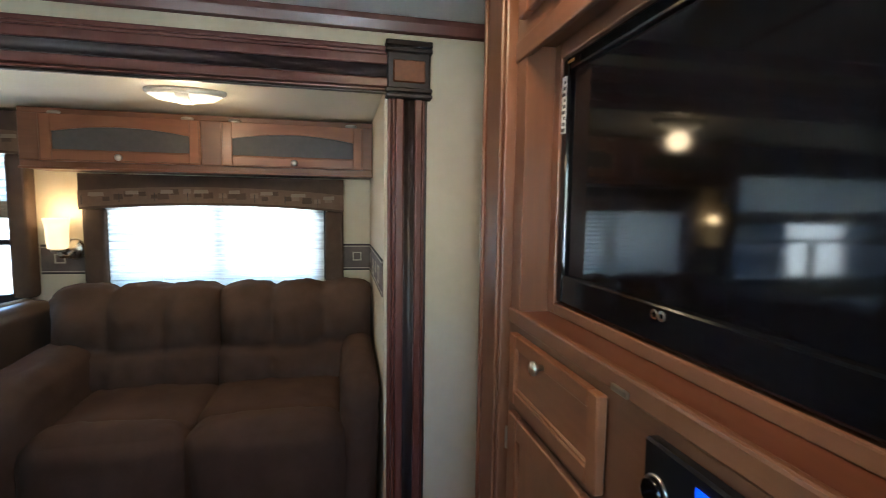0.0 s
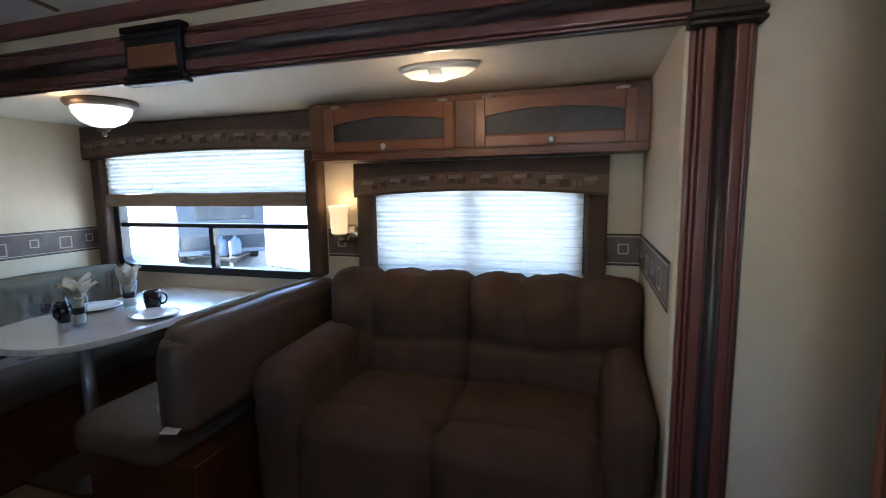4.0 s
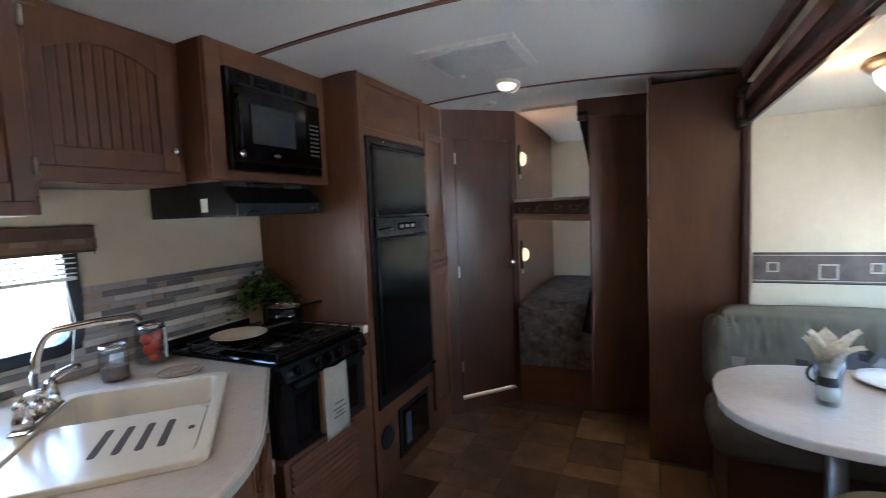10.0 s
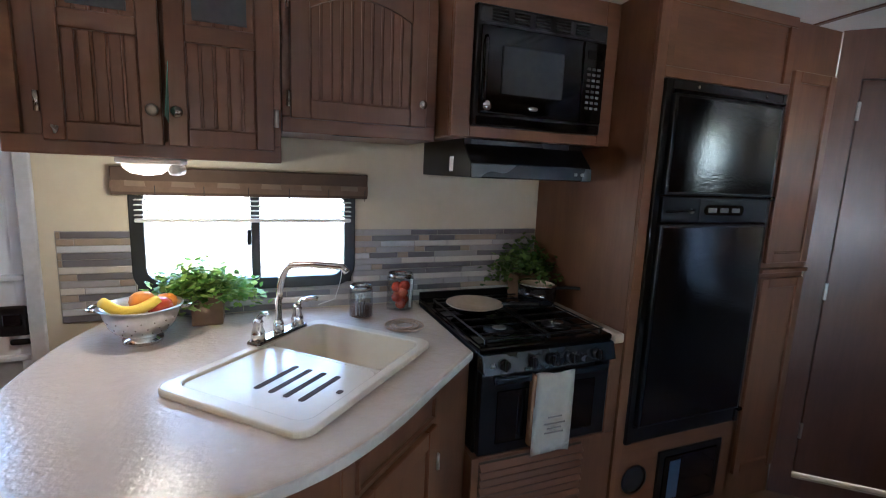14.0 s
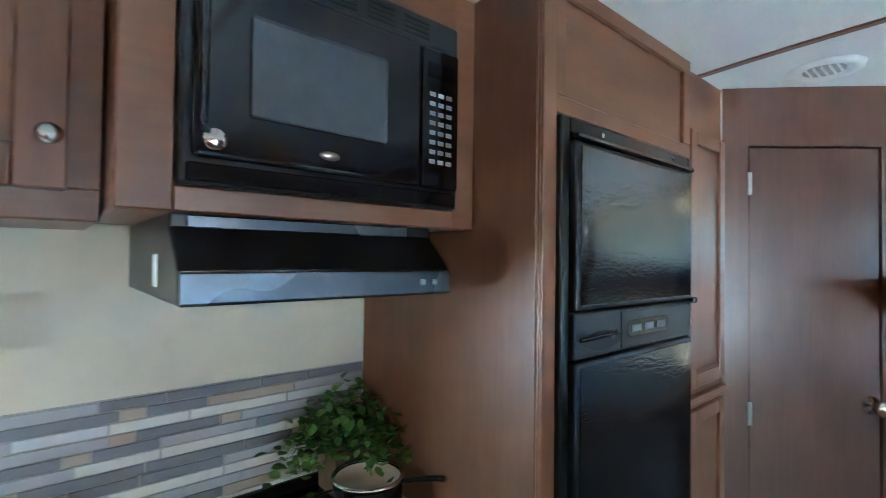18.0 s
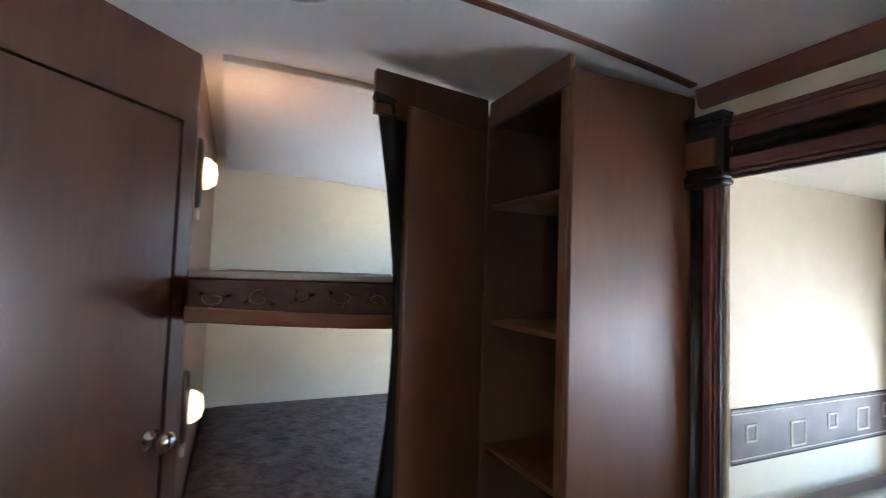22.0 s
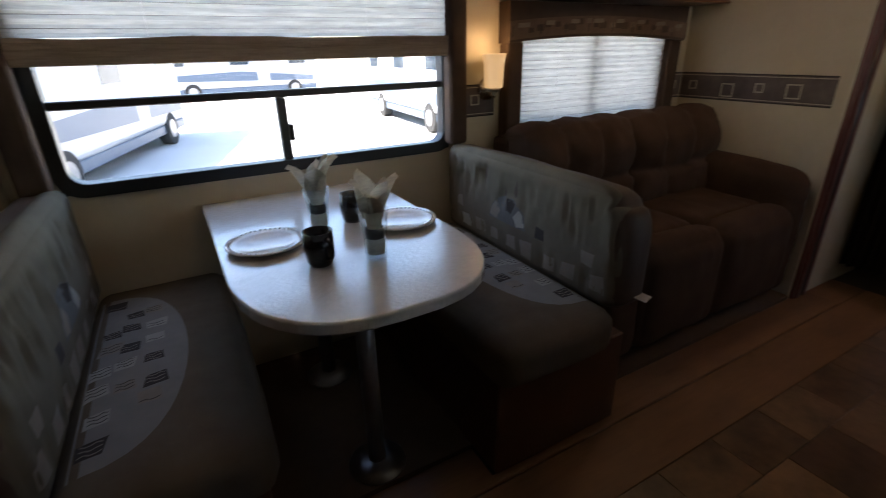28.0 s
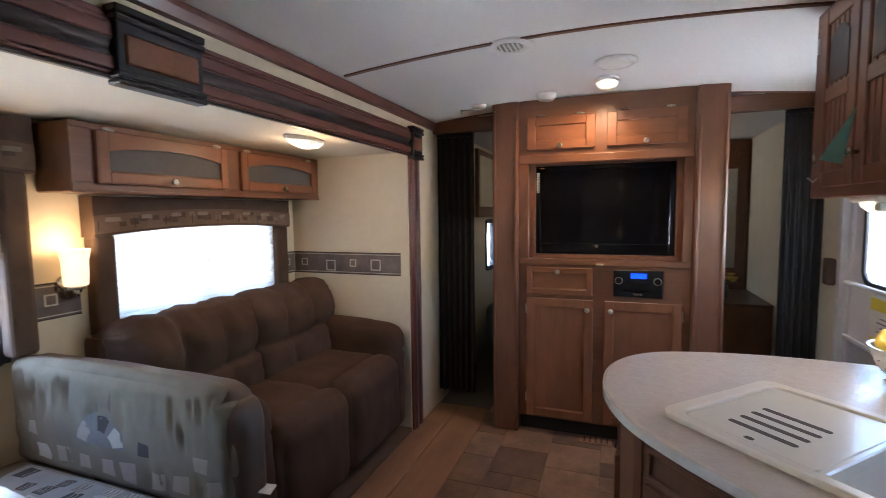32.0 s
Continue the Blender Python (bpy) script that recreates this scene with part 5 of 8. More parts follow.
def hood():
    t = thing("range_hood", (-2.12, -0.45, 1.51), "black range hood under the microwave", "range hood")
    prof = [(KW + 0.002, 1.65), (-0.295, 1.65), (-0.295, 1.63), (-0.228, 1.562), (-0.225, 1.51), (KW + 0.002, 1.51)]
    part("body", prism(prof, -2.39, -1.872, "x", 0.004, 2), black_satin, t)
    part("front_strip", prism([(-0.229, 1.560), (-0.221, 1.557), (-0.219, 1.514), (-0.225, 1.509)], -2.387, -1.875, "x", 0.001), hood_strip, t)
    part("top_strip", box(-2.32, -1.895, -0.292, -0.286, 1.628, 1.649, 0.002), hood_strip, t)
    for i in range(2):
        part("switch", box(-2.35 + i * 0.03, -2.335 + i * 0.03, -0.221, -0.216, 1.529, 1.541, 0.002), key_m, t)
    part("label", box(-1.8725, -1.8705, -0.42, -0.385, 1.53, 1.585), white_plastic, t, "white rating label with print bars")
    return t


hood_strip = plain("hood_strip", (0.10, 0.115, 0.14), rough=0.28, metal=0.7)
hood()


# ---- stove ----
def stove():
    x0, x1, yf = -2.432, -1.872, -0.065
    t = thing("gas_range", ((x0 + x1) / 2, -0.35, 0.5), "black gas range with four burners, five knobs and an oven door", "stove")
    part("body", box(x0, x1, KW + 0.02, yf - 0.03, 0.53, 0.915, 0.004), black_satin, t)
    part("cooktop", box(x0 - 0.005, x1 + 0.005, KW + 0.02, yf - 0.005, 0.915, 0.938, 0.008, 2), black_gloss, t)
    part("back_guard", box(x0, x1, KW + 0.004, KW + 0.02, 0.90, 0.965, 0.004), black_satin, t)
    fr = kfr(yf - 0.03)
    p = part("control_panel", moved(prism([(0.852, 0.0), (0.9145, 0.0), (0.9145, 0.040), (0.852, 0.062)], -x1, -x0, "x", 0.003), Matrix(((-1, 0, 0, 0), (0, 0, 1, yf - 0.03), (0, 1, 0, 0), (0, 0, 0, 1)))), panel_m, t, "dark blue-grey knob panel")
    for u in (0.075, 0.185, 0.265, 0.345, 0.465):
        c = Vector((x1 - u, yf + 0.020, 0.882))
        k = part("knob", rod(c, c + Vector((0, 0.026, 0.004)), 0.021, 20, 0.018), black_gloss, t)
        part("grip", box(c.x - 0.005, c.x + 0.005, c.y + 0.02, c.y + 0.034, c.z - 0.016, c.z + 0.022, 0.002), black_satin, k)
    part("badge", prism([(x1 - 0.045, 0.875), (x1 - 0.02, 0.875), (x1 - 0.028, 0.892), (x1 - 0.033, 0.882), (x1 - 0.037, 0.892)], yf + 0.0285, yf + 0.030, "y"), key_m, t)
    d = part("oven_door", moved(box(-x1 + 0.005, -x0 - 0.005, 0.535, 0.846, 0.0, 0.035, 0.006, 2), fr), black_satin, t)
    part("door_glass", moved(box(-x1 + 0.07, -x0 - 0.07, 0.575, 0.775, 0.035, 0.0365, 0.003), fr), black_gloss, d)
    part("handle", moved(join(box(-x1 + 0.04, -x0 - 0.04, 0.815, 0.840, 0.055, 0.072, 0.005, 2), box(-x1 + 0.05, -x1 + 0.075, 0.818, 0.837, 0.034, 0.058), box(-x0 - 0.075, -x0 - 0.05, 0.818, 0.837, 0.034, 0.058)), fr), panel_m, d)
    for bx in (x0 + 0.15, x1 - 0.15):
        for by in (-0.22, -0.50):
            b = part("burner", lathe([(0, 0), (0.055, 0), (0.06, 0.004), (0.034, 0.006), (0.034, 0.010), (0.022, 0.012), (0, 0.012)], (bx, by, 0.938), 20), black_satin, t)
            part("burner_cap", lathe([(0, 0), (0.028, 0), (0.028, 0.006), (0.02, 0.01), (0, 0.010)], (bx, by, 0.9465), 20), nickel, b)
    for bx in (x0 + 0.15, x1 - 0.15):
        g = part("grate", join(box(bx - 0.125, bx + 0.125, -0.625, -0.617, 0.954, 0.960, 0.002), box(bx - 0.125, bx + 0.125, -0.095, -0.087, 0.954, 0.960, 0.002), box(bx - 0.125, bx - 0.117, -0.617, -0.095, 0.954, 0.960, 0.002), box(bx + 0.117, bx + 0.125, -0.617, -0.095, 0.954, 0.960, 0.002), *[box(bx + sx * 0.117 - 0.005, bx + sx * 0.117 + 0.005, yy - 0.005, yy + 0.005, 0.937, 0.954) for sx in (-1, 1) for yy in (-0.61, -0.10)]), black_satin, t, "black wire grate")
        for i in range(6):
            yy = -0.56 + i * 0.082
            part("bar", box(bx - 0.118, bx + 0.118, yy - 0.003, yy + 0.003, 0.954, 0.959, 0.001), black_satin, g)
    return t


panel_m = plain("range_panel", (0.012, 0.016, 0.022), rough=0.22)
stove()
t = thing("range_cabinet", (-2.14, -0.35, 0), "brown wooden cabinet with a louvred grille under the stove", "cabinet")
part("body", box(-2.484, -1.8555, KW + 0.02, -0.06, 0.0, 0.53, 0.003), wood_z, t)
part("side_post", box(-2.484, -2.428, KW + 0.02, -0.06, 0.53, 0.90, 0.003), wood_z, t)
for i in range(10):
    z = 0.225 + i * 0.030
    part("louvre", prism([(-0.061, z), (-0.042, z - 0.014), (-0.038, z - 0.008), (-0.056, z + 0.012)], -2.325, -1.885, "x", 0.001), wood_x, t)
part("shadow_back", box(-2.325, -1.885, -0.0605, -0.0585, 0.205, 0.515), slot_m, t)
part("counter_return", box(-2.484, -2.440, KW + 0.02, -0.055, 0.90, 0.94, 0.008, 2), counter_m, t, "beige counter strip beside the stove")

tw = thing("tea_towel", (-2.13, -0.03, 0.54), "cream tea towel with grey print hung on the oven handle", "towel")
bm = bmesh.new()
grid = []
for j in range(15):
    row = []
    for i in range(8):
        u, v = i / 7, j / 14
        z = 0.842 - 0.31 * v
        row.append(bm.verts.new((-2.232 + 0.165 * u + 0.008 * v, -0.017 + 0.006 * math.sin(u * 6 + v * 2) + 0.004 * v, z + 0.004 * math.sin(u * 9))))
    grid.append(row)
for a, b in zip(grid, grid[1:]):
    for i in range(7):
        bm.faces.new((a[i], a[i + 1], b[i + 1], b[i])).smooth = True
bmesh.ops.solidify(bm, geom=bm.faces[:], thickness=0.004)
part("front_fold", bm, plain("towel_cotton", (0.80, 0.76, 0.66), rough=0.95, bump=0.4, bscale=300), tw)
part("back_fold", box(-2.072, -2.055, -0.040, -0.013, 0.57, 0.84, 0.004), plain("towel_stripe", (0.25, 0.13, 0.06), rough=0.95), tw, "brown striped back edge")
for z, w in ((0.655, 0.03), (0.63, 0.045), (0.612, 0.03), (0.595, 0.04)):
    part("print_bar", box(-2.15 - w, -2.15 + w, -0.0035, -0.002, z + 0.02, z + 0.026), plain("towel_print", (0.30, 0.28, 0.25), rough=0.95), tw)


# ---- fridge and pantry ----
t = thing("fridge_cabinet", (-2.85, -0.4, 0), "tall brown wooden cabinet round the refrigerator", "cabinet")
zt = ceil_z(-0.065) - 0.004
part("side_panel", box(-2.51, -2.486, KW + 0.001, -0.068, 0.0, zt, 0.003), wood_z, t)
part("side_panel", box(-3.215, -3.192, KW + 0.001, -0.068, 0.0, zt, 0.003), wood_z, t)
part("corner_post", box(-2.54, -2.486, -0.068, -0.058, 0.0, zt, 0.003), wood_z, t)
part("upper_panel", box(-3.19, -2.511, KW + 0.05, -0.075, 1.90, zt, 0.002), wood_x, t)
part("upper_frame", moved(join(box(2.54, 3.215, 1.895, 1.935, 0, 0.014, 0.003), box(2.54, 3.215, zt - 0.04, zt, 0, 0.014, 0.003), box(2.54, 2.575, 1.935, zt - 0.04, 0, 0.014, 0.002), box(3.17, 3.215, 1.935, zt - 0.04, 0, 0.014, 0.003)), kfr(-0.075)), wood_x, t)
part("lower_panel", box(-3.215, -2.54, -0.30, -0.068, 0.0, 0.458, 0.003), wood_x, t)
part("lip", box(-2.50, -2.486, -0.06, -0.052, 0.0, zt, 0.002), wood_z, t)
sp = thing("speaker_grille", (-2.626, -0.066, 0.21), "round black vent cover low on the fridge cabinet", "vent")
part("ring", moved(lathe([(0.055, 0), (0.066, 0), (0.066, 0.006), (0.055, 0.008)], (0, 0, 0), 28), kfr(-0.068) @ Matrix.Translation((2.626, 0.278, 0))), black_satin, sp)
part("grille", moved(lathe([(0, 0.002), (0.056, 0.002), (0.05, 0.005), (0, 0.006)], (0, 0, 0), 28), kfr(-0.068) @ Matrix.Translation((2.626, 0.278, 0))), black_matt, sp)
cp = thing("furnace_vent", (-2.93, -0.066, 0.09), "black wall panel with a blue label low on the fridge cabinet", "vent")
part("frame", moved(box(2.745, 3.125, 0.09, 0.385, 0, 0.01, 0.006, 2), kfr(-0.068)), black_satin, cp)
part("panel", moved(box(2.78, 3.09, 0.12, 0.355, 0.01, 0.014, 0.004), kfr(-0.068)), black_gloss, cp)
part("label", moved(box(2.81, 2.87, 0.15, 0.33, 0.014, 0.0155), kfr(-0.068)), plain("blue_label", (0.10, 0.17, 0.30), rough=0.4), cp, "pale blue label")


def fridge():
    t = thing("refrigerator", (-2.865, -0.06, 0.46), "black two-door refrigerator with pebbled doors", "refrigerator")
    fr = kfr(-0.068)
    a, b = 2.541, 3.188
    part("frame", moved(join(box(a, a + 0.032, 0.46, 1.89, 0, 0.02, 0.003), box(b - 0.022, b, 0.46, 1.89, 0, 0.02, 0.003), box(a + 0.032, b - 0.022, 1.855, 1.89, 0, 0.02, 0.003), box(a + 0.032, b - 0.022, 0.46, 0.53, 0, 0.014, 0.003)), fr), black_satin, t)
    for z0, z1, n in ((1.475, 1.84, "freezer_door"), (0.535, 1.365, "fridge_door")):
        d = part(n, moved(box(a + 0.036, b - 0.026, z0, z1, 0.002, 0.034, 0.006, 2), fr), black_satin, t)
        part("door_panel", moved(box(a + 0.052, b - 0.04, z0 + 0.012, z1 - 0.012, 0.034, 0.036), fr), fridge_m, d, "glossy pebbled black panel")
        part("hinge", moved(box(b - 0.03, b - 0.008, z0 - 0.012, z0 + 0.004, 0.02, 0.042, 0.003), fr), black_gloss, d)
    c = part("control_panel", moved(box(a + 0.036, b - 0.026, 1.37, 1.47, 0.002, 0.03, 0.004, 2), fr), panel_dark, t)
    part("display", moved(prism(round_rect(a + 0.25, a + 0.47, 1.400, 1.440, 0.019), 0.0325, 0.0345, "z", 0.001), fr), black_gloss, c)
    for i in range(3):
        part("key", moved(box(a + 0.27 + i * 0.065, a + 0.315 + i * 0.065, 1.411, 1.429, 0.0345, 0.036, 0.002), fr), key_m, c)
    # flat black outline on the panel, painted shade of the scoop's hollow
    scoop = [(a + 0.05 + 0.20 * k / 10, 1.408 + 0.018 * math.sin(math.pi * k / 10)) for k in range(11)] + [(a + 0.25 - 0.20 * k / 10, 1.404 - 0.022 * math.sin(math.pi * k / 10)) for k in range(11)]
    part("finger_scoop", moved(prism(scoop[:11] + scoop[12:21], 0.030, 0.0312, "z"), fr), black_matt, c, "flat dark patch for the shade in the finger scoop")
    part("handle", moved(tube([(a + 0.055, 1.412, 0.032), (a + 0.10, 1.416, 0.044), (a + 0.18, 1.420, 0.044), (a + 0.20, 1.420, 0.034)], 0.0045, 8), fr), black_gloss, c)
    part("latch", moved(box(a + 0.168, a + 0.192, 1.406, 1.424, 0.031, 0.042, 0.006, 2), fr), nickel, c)
    part("handle_plate", moved(box(a + 0.225, b - 0.04, 1.376, 1.464, 0.030, 0.0325, 0.002), fr), panel_dark, c)
    part("top_trim", moved(box(a + 0.036, b - 0.026, 1.842, 1.854, 0.02, 0.04, 0.003), fr), black_gloss, t)
    for x in (a + 0.16, b - 0.12):
        part("screw", moved(lathe([(0, 0), (0.006, 0), (0.004, 0.002), (0, 0.0022)], (x, 1.872, 0.02), 10), fr), nickel, t)


panel_dark = plain("fridge_panel", (0.008, 0.009, 0.011), rough=0.3, spec=0.35)
fridge()

PC, WE = Vector((-3.545, -0.085)), Vector((-4.005, 0.315))   # pantry corner, end of the bathroom wall
t = thing("pantry", (-3.38, -0.4, 0), "narrow brown wooden pantry with two panelled doors beside the refrigerator", "cabinet")
zt = ceil_z(-0.08) - 0.004
part("body", box(-3.543, -3.2155, KW + 0.001, -0.088, 0.0, zt, 0.003), wood_z, t)
pf = kfr(-0.088)
for v0, v1 in ((0.16, 1.115), (1.185, 2.0)):
    cab_door(t, pf, 3.25, 3.53, v0, v1, None, stile=0.045, thick=0.018)
part("ledge", moved(box(3.23, 3.543, 1.140, 1.160, 0, 0.022, 0.003), pf), wood_x, t)

wd = (WE - PC)
L = wd.length
bfr = facing((PC.x, PC.y, 0), (wd.x, wd.y, 0))
bath_wall = tagged(new("wall_bathroom"), "brown wood-panelled bathroom wall", "wall", "", "structure")
for k in ((0, 0.092, 0, 2.23, -0.04, 0), (0.092, L - 0.05, 1.995, 2.23, -0.04, 0), (L - 0.05, L, 0, 2.23, -0.04, 0), (0.092, L - 0.05, 0, 0.10, -0.04, 0)):
    part("board", moved(box(*k), bfr), door_wood, bath_wall)
setting("wall_bunk_side", box(REAR, WE.x + 0.002, WE.y - 0.04, WE.y, 0, 2.24), wood_x, "brown panelled wall beside the bunks")
bd = tagged(new("door_1"), "plain brown wooden bathroom door, closed, with a chrome knob", "door", "", "structure")
part("leaf", moved(box(0.097, L - 0.055, 0.128, 1.99, -0.035, -0.004, 0.003), bfr), door_wood, bd)
# unseen strips added behind the leaf to block the lamp's light
for k in ((0.075, 0.112, 0.11, 2.0), (L - 0.07, L - 0.03, 0.11, 2.0), (0.112, L - 0.07, 1.965, 2.0)):
    part("stop", moved(box(*k, -0.062, -0.0405), bfr), door_wood, bd)
kx = L - 0.092
part("door_knob", moved(lathe([(0, 0), (0.03, 0), (0.03, 0.006), (0.012, 0.012), (0.012, 0.03), (0.026, 0.042), (0.03, 0.058), (0.022, 0.07), (0, 0.074)], (kx, 1.088, -0.004), 20), bfr), chrome, bd, "chrome door knob")
for v in (0.35, 1.05, 1.86):
    part("hinge", moved(box(0.090, 0.104, v - 0.04, v + 0.04, -0.006, 0.004, 0.002), bfr), nickel, bd)
# pale strip whose colour stands for the light showing under the door
gap = part("threshold", moved(box(0.094, L - 0.052, 0.100, 0.110, -0.25, 0.004), bfr), plain("door_gap_light", (0.7, 0.68, 0.62), rough=0.5), bd, "pale strip for the light under the bathroom door")


# ---- bunks ----
BX = -3.94
bunk_cover = plain("bunk_spread", (0.020, 0.014, 0.014), (0.22, 0.185, 0.165), rough=0.62, scale=16, bump=1.0, bscale=24, dist=0.010)
scroll_m = plain("scroll_print", (0.17, 0.115, 0.08), (0.11, 0.07, 0.05), rough=0.8)
fascia_m = plain("bunk_fascia", (0.060, 0.026, 0.016), (0.036, 0.016, 0.010), rough=0.6, scale=20)
for nm, z0, th in (("upper", 1.405, 0.13), ("lower", 0.64, 0.14)):
    t = thing("bunk_bed", (-4.65, 1.0, z0 if nm == "upper" else 0.0), "upper wooden bunk with a patterned brown fascia" if nm == "upper" else "lower bunk with a dark patterned spread on a brown base", "bunk bed", "rear bunks")
    part("platform", box(REAR + 0.002, BX, WE.y + 0.002, SW - 0.002, z0, z0 + 0.03, 0.003), wood_y, t)
    part("mattress", cushion(REAR + 0.004, BX + 0.01, WE.y + 0.006, SW - 0.006, z0 + 0.03, z0 + th + 0.02, 0.035, 0.004, 0.003), bunk_cover, t)
    if nm == "upper":
        n = 14
        low = [(WE.y + (SW - WE.y) * i / n, z0 + 0.02 - 0.03 * math.sin(math.pi * i / n)) for i in range(n + 1)]
        f = part("fascia", prism([(WE.y + 0.002, z0 + th)] + [(max(y, WE.y + 0.002), z) for y, z in low] + [(SW - 0.004, z0 + th)], BX, BX + 0.03, "x", 0.010, 3), fascia_m, t, "dark brown quilted fascia")
        part("fascia_cap", box(BX - 0.01, BX + 0.034, WE.y + 0.004, SW - 0.004, z0 + th, z0 + th + 0.022, 0.006, 2), plain("cap_grey", (0.30, 0.28, 0.27), rough=0.6), t)
        rail = [(max(y, WE.y + 0.003), z) for y, z in low]
        part("lower_rail", prism([(y, z - 0.012) for y, z in rail] + [(y, z + 0.032) for y, z in rail[::-1]], BX + 0.026, BX + 0.040, "x", 0.004, 2), wood_y, t, "curved reddish-brown wooden rail")
        rnd = random.Random(31)
        for i in range(11):
            c = Vector((BX + 0.031, WE.y + 0.09 + i * 0.118 + rnd.uniform(-0.015, 0.015), z0 + 0.082 + rnd.uniform(-0.012, 0.012)))
            turn, size = rnd.uniform(0, 6.28), rnd.uniform(0.6, 1.0)
            part("scroll", tube([c + Vector((0.0006, size * 0.042 * math.cos(a + turn) * (1 - a / 7.5), size * 0.030 * math.sin(a + turn) * (1 - a / 7.5))) for a in [k * 0.42 for k in range(14)]], 0.0026, 6), scroll_m, f)
            for k in range(3):
                b = turn + 2.1 * k
                e, q = Vector((0, math.cos(b), 0.6 * math.sin(b))), Vector((0, -0.6 * math.sin(b), math.cos(b)))
                m0 = c + e * 0.045 * size
                leaf = bmesh.new()
                leaf.faces.new([leaf.verts.new(m0 + Vector((0.0012, 0, 0)) + e * u + q * v) for u, v in ((-0.014, 0), (-0.002, 0.006), (0.016, 0.001), (-0.001, -0.006))])
                bmesh.ops.solidify(leaf, geom=leaf.faces[:], thickness=0.0015)
                part("leaf_print", leaf, scroll_m, f)
    else:
        part("base", box(BX - 0.04, BX - 0.01, WE.y + 0.002, SW - 0.002, 0.0, z0, 0.003), wood_y, t)
        part("spread_front", box(BX - 0.008, BX + 0.012, WE.y + 0.006, SW - 0.006, 0.30, z0 + 0.10, 0.008, 2), bunk_cover, t)
# the sloping panel over the bunks, behind an arched pale edge
by = [y for y in ys if WE.y - 0.03 <= y <= SW]
slope = bmesh.new()
front = [slope.verts.new((BX - 0.06, y, ceil_z(y) - 0.012)) for y in by]
rear = [slope.verts.new((REAR + 0.002, y, ceil_z(y) - 0.085)) for y in by]
upf = [slope.verts.new((BX - 0.06, y, ceil_z(y) - 0.002)) for y in by]
upr = [slope.verts.new((REAR + 0.002, y, ceil_z(y) - 0.075)) for y in by]
for k in range(len(by) - 1):
    slope.faces.new((front[k], front[k + 1], rear[k + 1], rear[k]))
    slope.faces.new((upf[k], upr[k], upr[k + 1], upf[k + 1]))
    slope.faces.new((front[k], upf[k], upf[k + 1], front[k + 1]))
    slope.faces.new((rear[k], rear[k + 1], upr[k + 1], upr[k]))
for f in slope.faces:
    f.smooth = abs(f.normal.z) > 0.5
setting("bunk_ceiling", slope, ceil_m, "white sloping ceiling panel over the bunks", "ceiling")
setting("bunk_ceiling_edge", prism([(y, ceil_z(y) - 0.022) for y in by] + [(y, ceil_z(y) + 0.004) for y in by[::-1]], BX - 0.06, BX - 0.025, "x", 0.004), white_plastic, "pale arched edge of the bunk ceiling", "trim")


# ---- closet by the slide-out ----
def closet():
    x0, x1, yf = -3.86, -3.393, 1.232
    t = thing("closet", ((x0 + x1) / 2, 1.45, 0), "tall brown wooden closet with open shelves and its door swung open", "closet")
    zt = ceil_z(yf) - 0.012
    part("side_panel", box(x1 - 0.018, x1, yf, SW - 0.004, 0, ceil_z(SW) - 0.012, 0.003), closet_shaded, t, "glossy brown side panel")
    part("side_panel", box(x0, x0 + 0.018, yf, SW - 0.004, 0, ceil_z(SW) - 0.012, 0.003), door_wood, t)
    part("back", box(x0 + 0.018, x1 - 0.018, SW - 0.02, SW - 0.004, 0, ceil_z(SW) - 0.012), wood_in, t)
    part("top_rail", box(x0 + 0.018, x1 - 0.018, yf, yf + 0.018, zt - 0.09, zt, 0.003), wood_x, t)
    part("bottom_rail", box(x0 + 0.018, x1 - 0.018, yf, yf + 0.018, 0, 0.12, 0.003), wood_x, t)
    part("stile", box(x1 - 0.055, x1 - 0.018, yf, yf + 0.018, 0.12, zt - 0.09, 0.003), wood_z, t)
    part("top_board", box(x0 + 0.018, x1 - 0.018, yf + 0.018, SW - 0.022, ceil_z(SW) - 0.05, ceil_z(SW) - 0.032, 0.002), wood_in, t)
    part("header", prism([(-3.80, 0.80), (-3.775, 0.80), (-3.84, 1.225), (-3.865, 1.225)], 2.05, ceil_z(0.9) - 0.02, "z", 0.003), door_wood, t, "dark wooden header above the door")
    for z in (0.55, 0.98, 1.40, 1.80):
        part("shelf", box(x0 + 0.018, x1 - 0.018, yf + 0.02, SW - 0.022, z, z + 0.018, 0.003), wood_x, t)
    h = Vector((x0 + 0.02, yf - 0.006))
    e = Vector((-3.69, 0.885))
    fr = facing((h.x, h.y, 0), (e.x - h.x, e.y - h.y, 0))
    w = (e - h).length
    d = part("door", moved(box(0.0, w, 0.12, 2.06, 0.0, 0.02, 0.004), fr), closet_shaded, t, "open slab door")
    part("knob", moved(lathe([(0, 0), (0.006, 0), (0.006, 0.012), (0.015, 0.018), (0.013, 0.027), (0, 0.029)], (w - 0.04, 1.735, 0.02), 14), fr), nickel, d)
    return t


# cabinet wood darkened in colour for the dim light at the closet
closet_shaded = timber("closet_shaded_wood", (0.125, 0.053, 0.027), (0.075, 0.031, 0.016), "z", 0.38, 0.08)
closet()


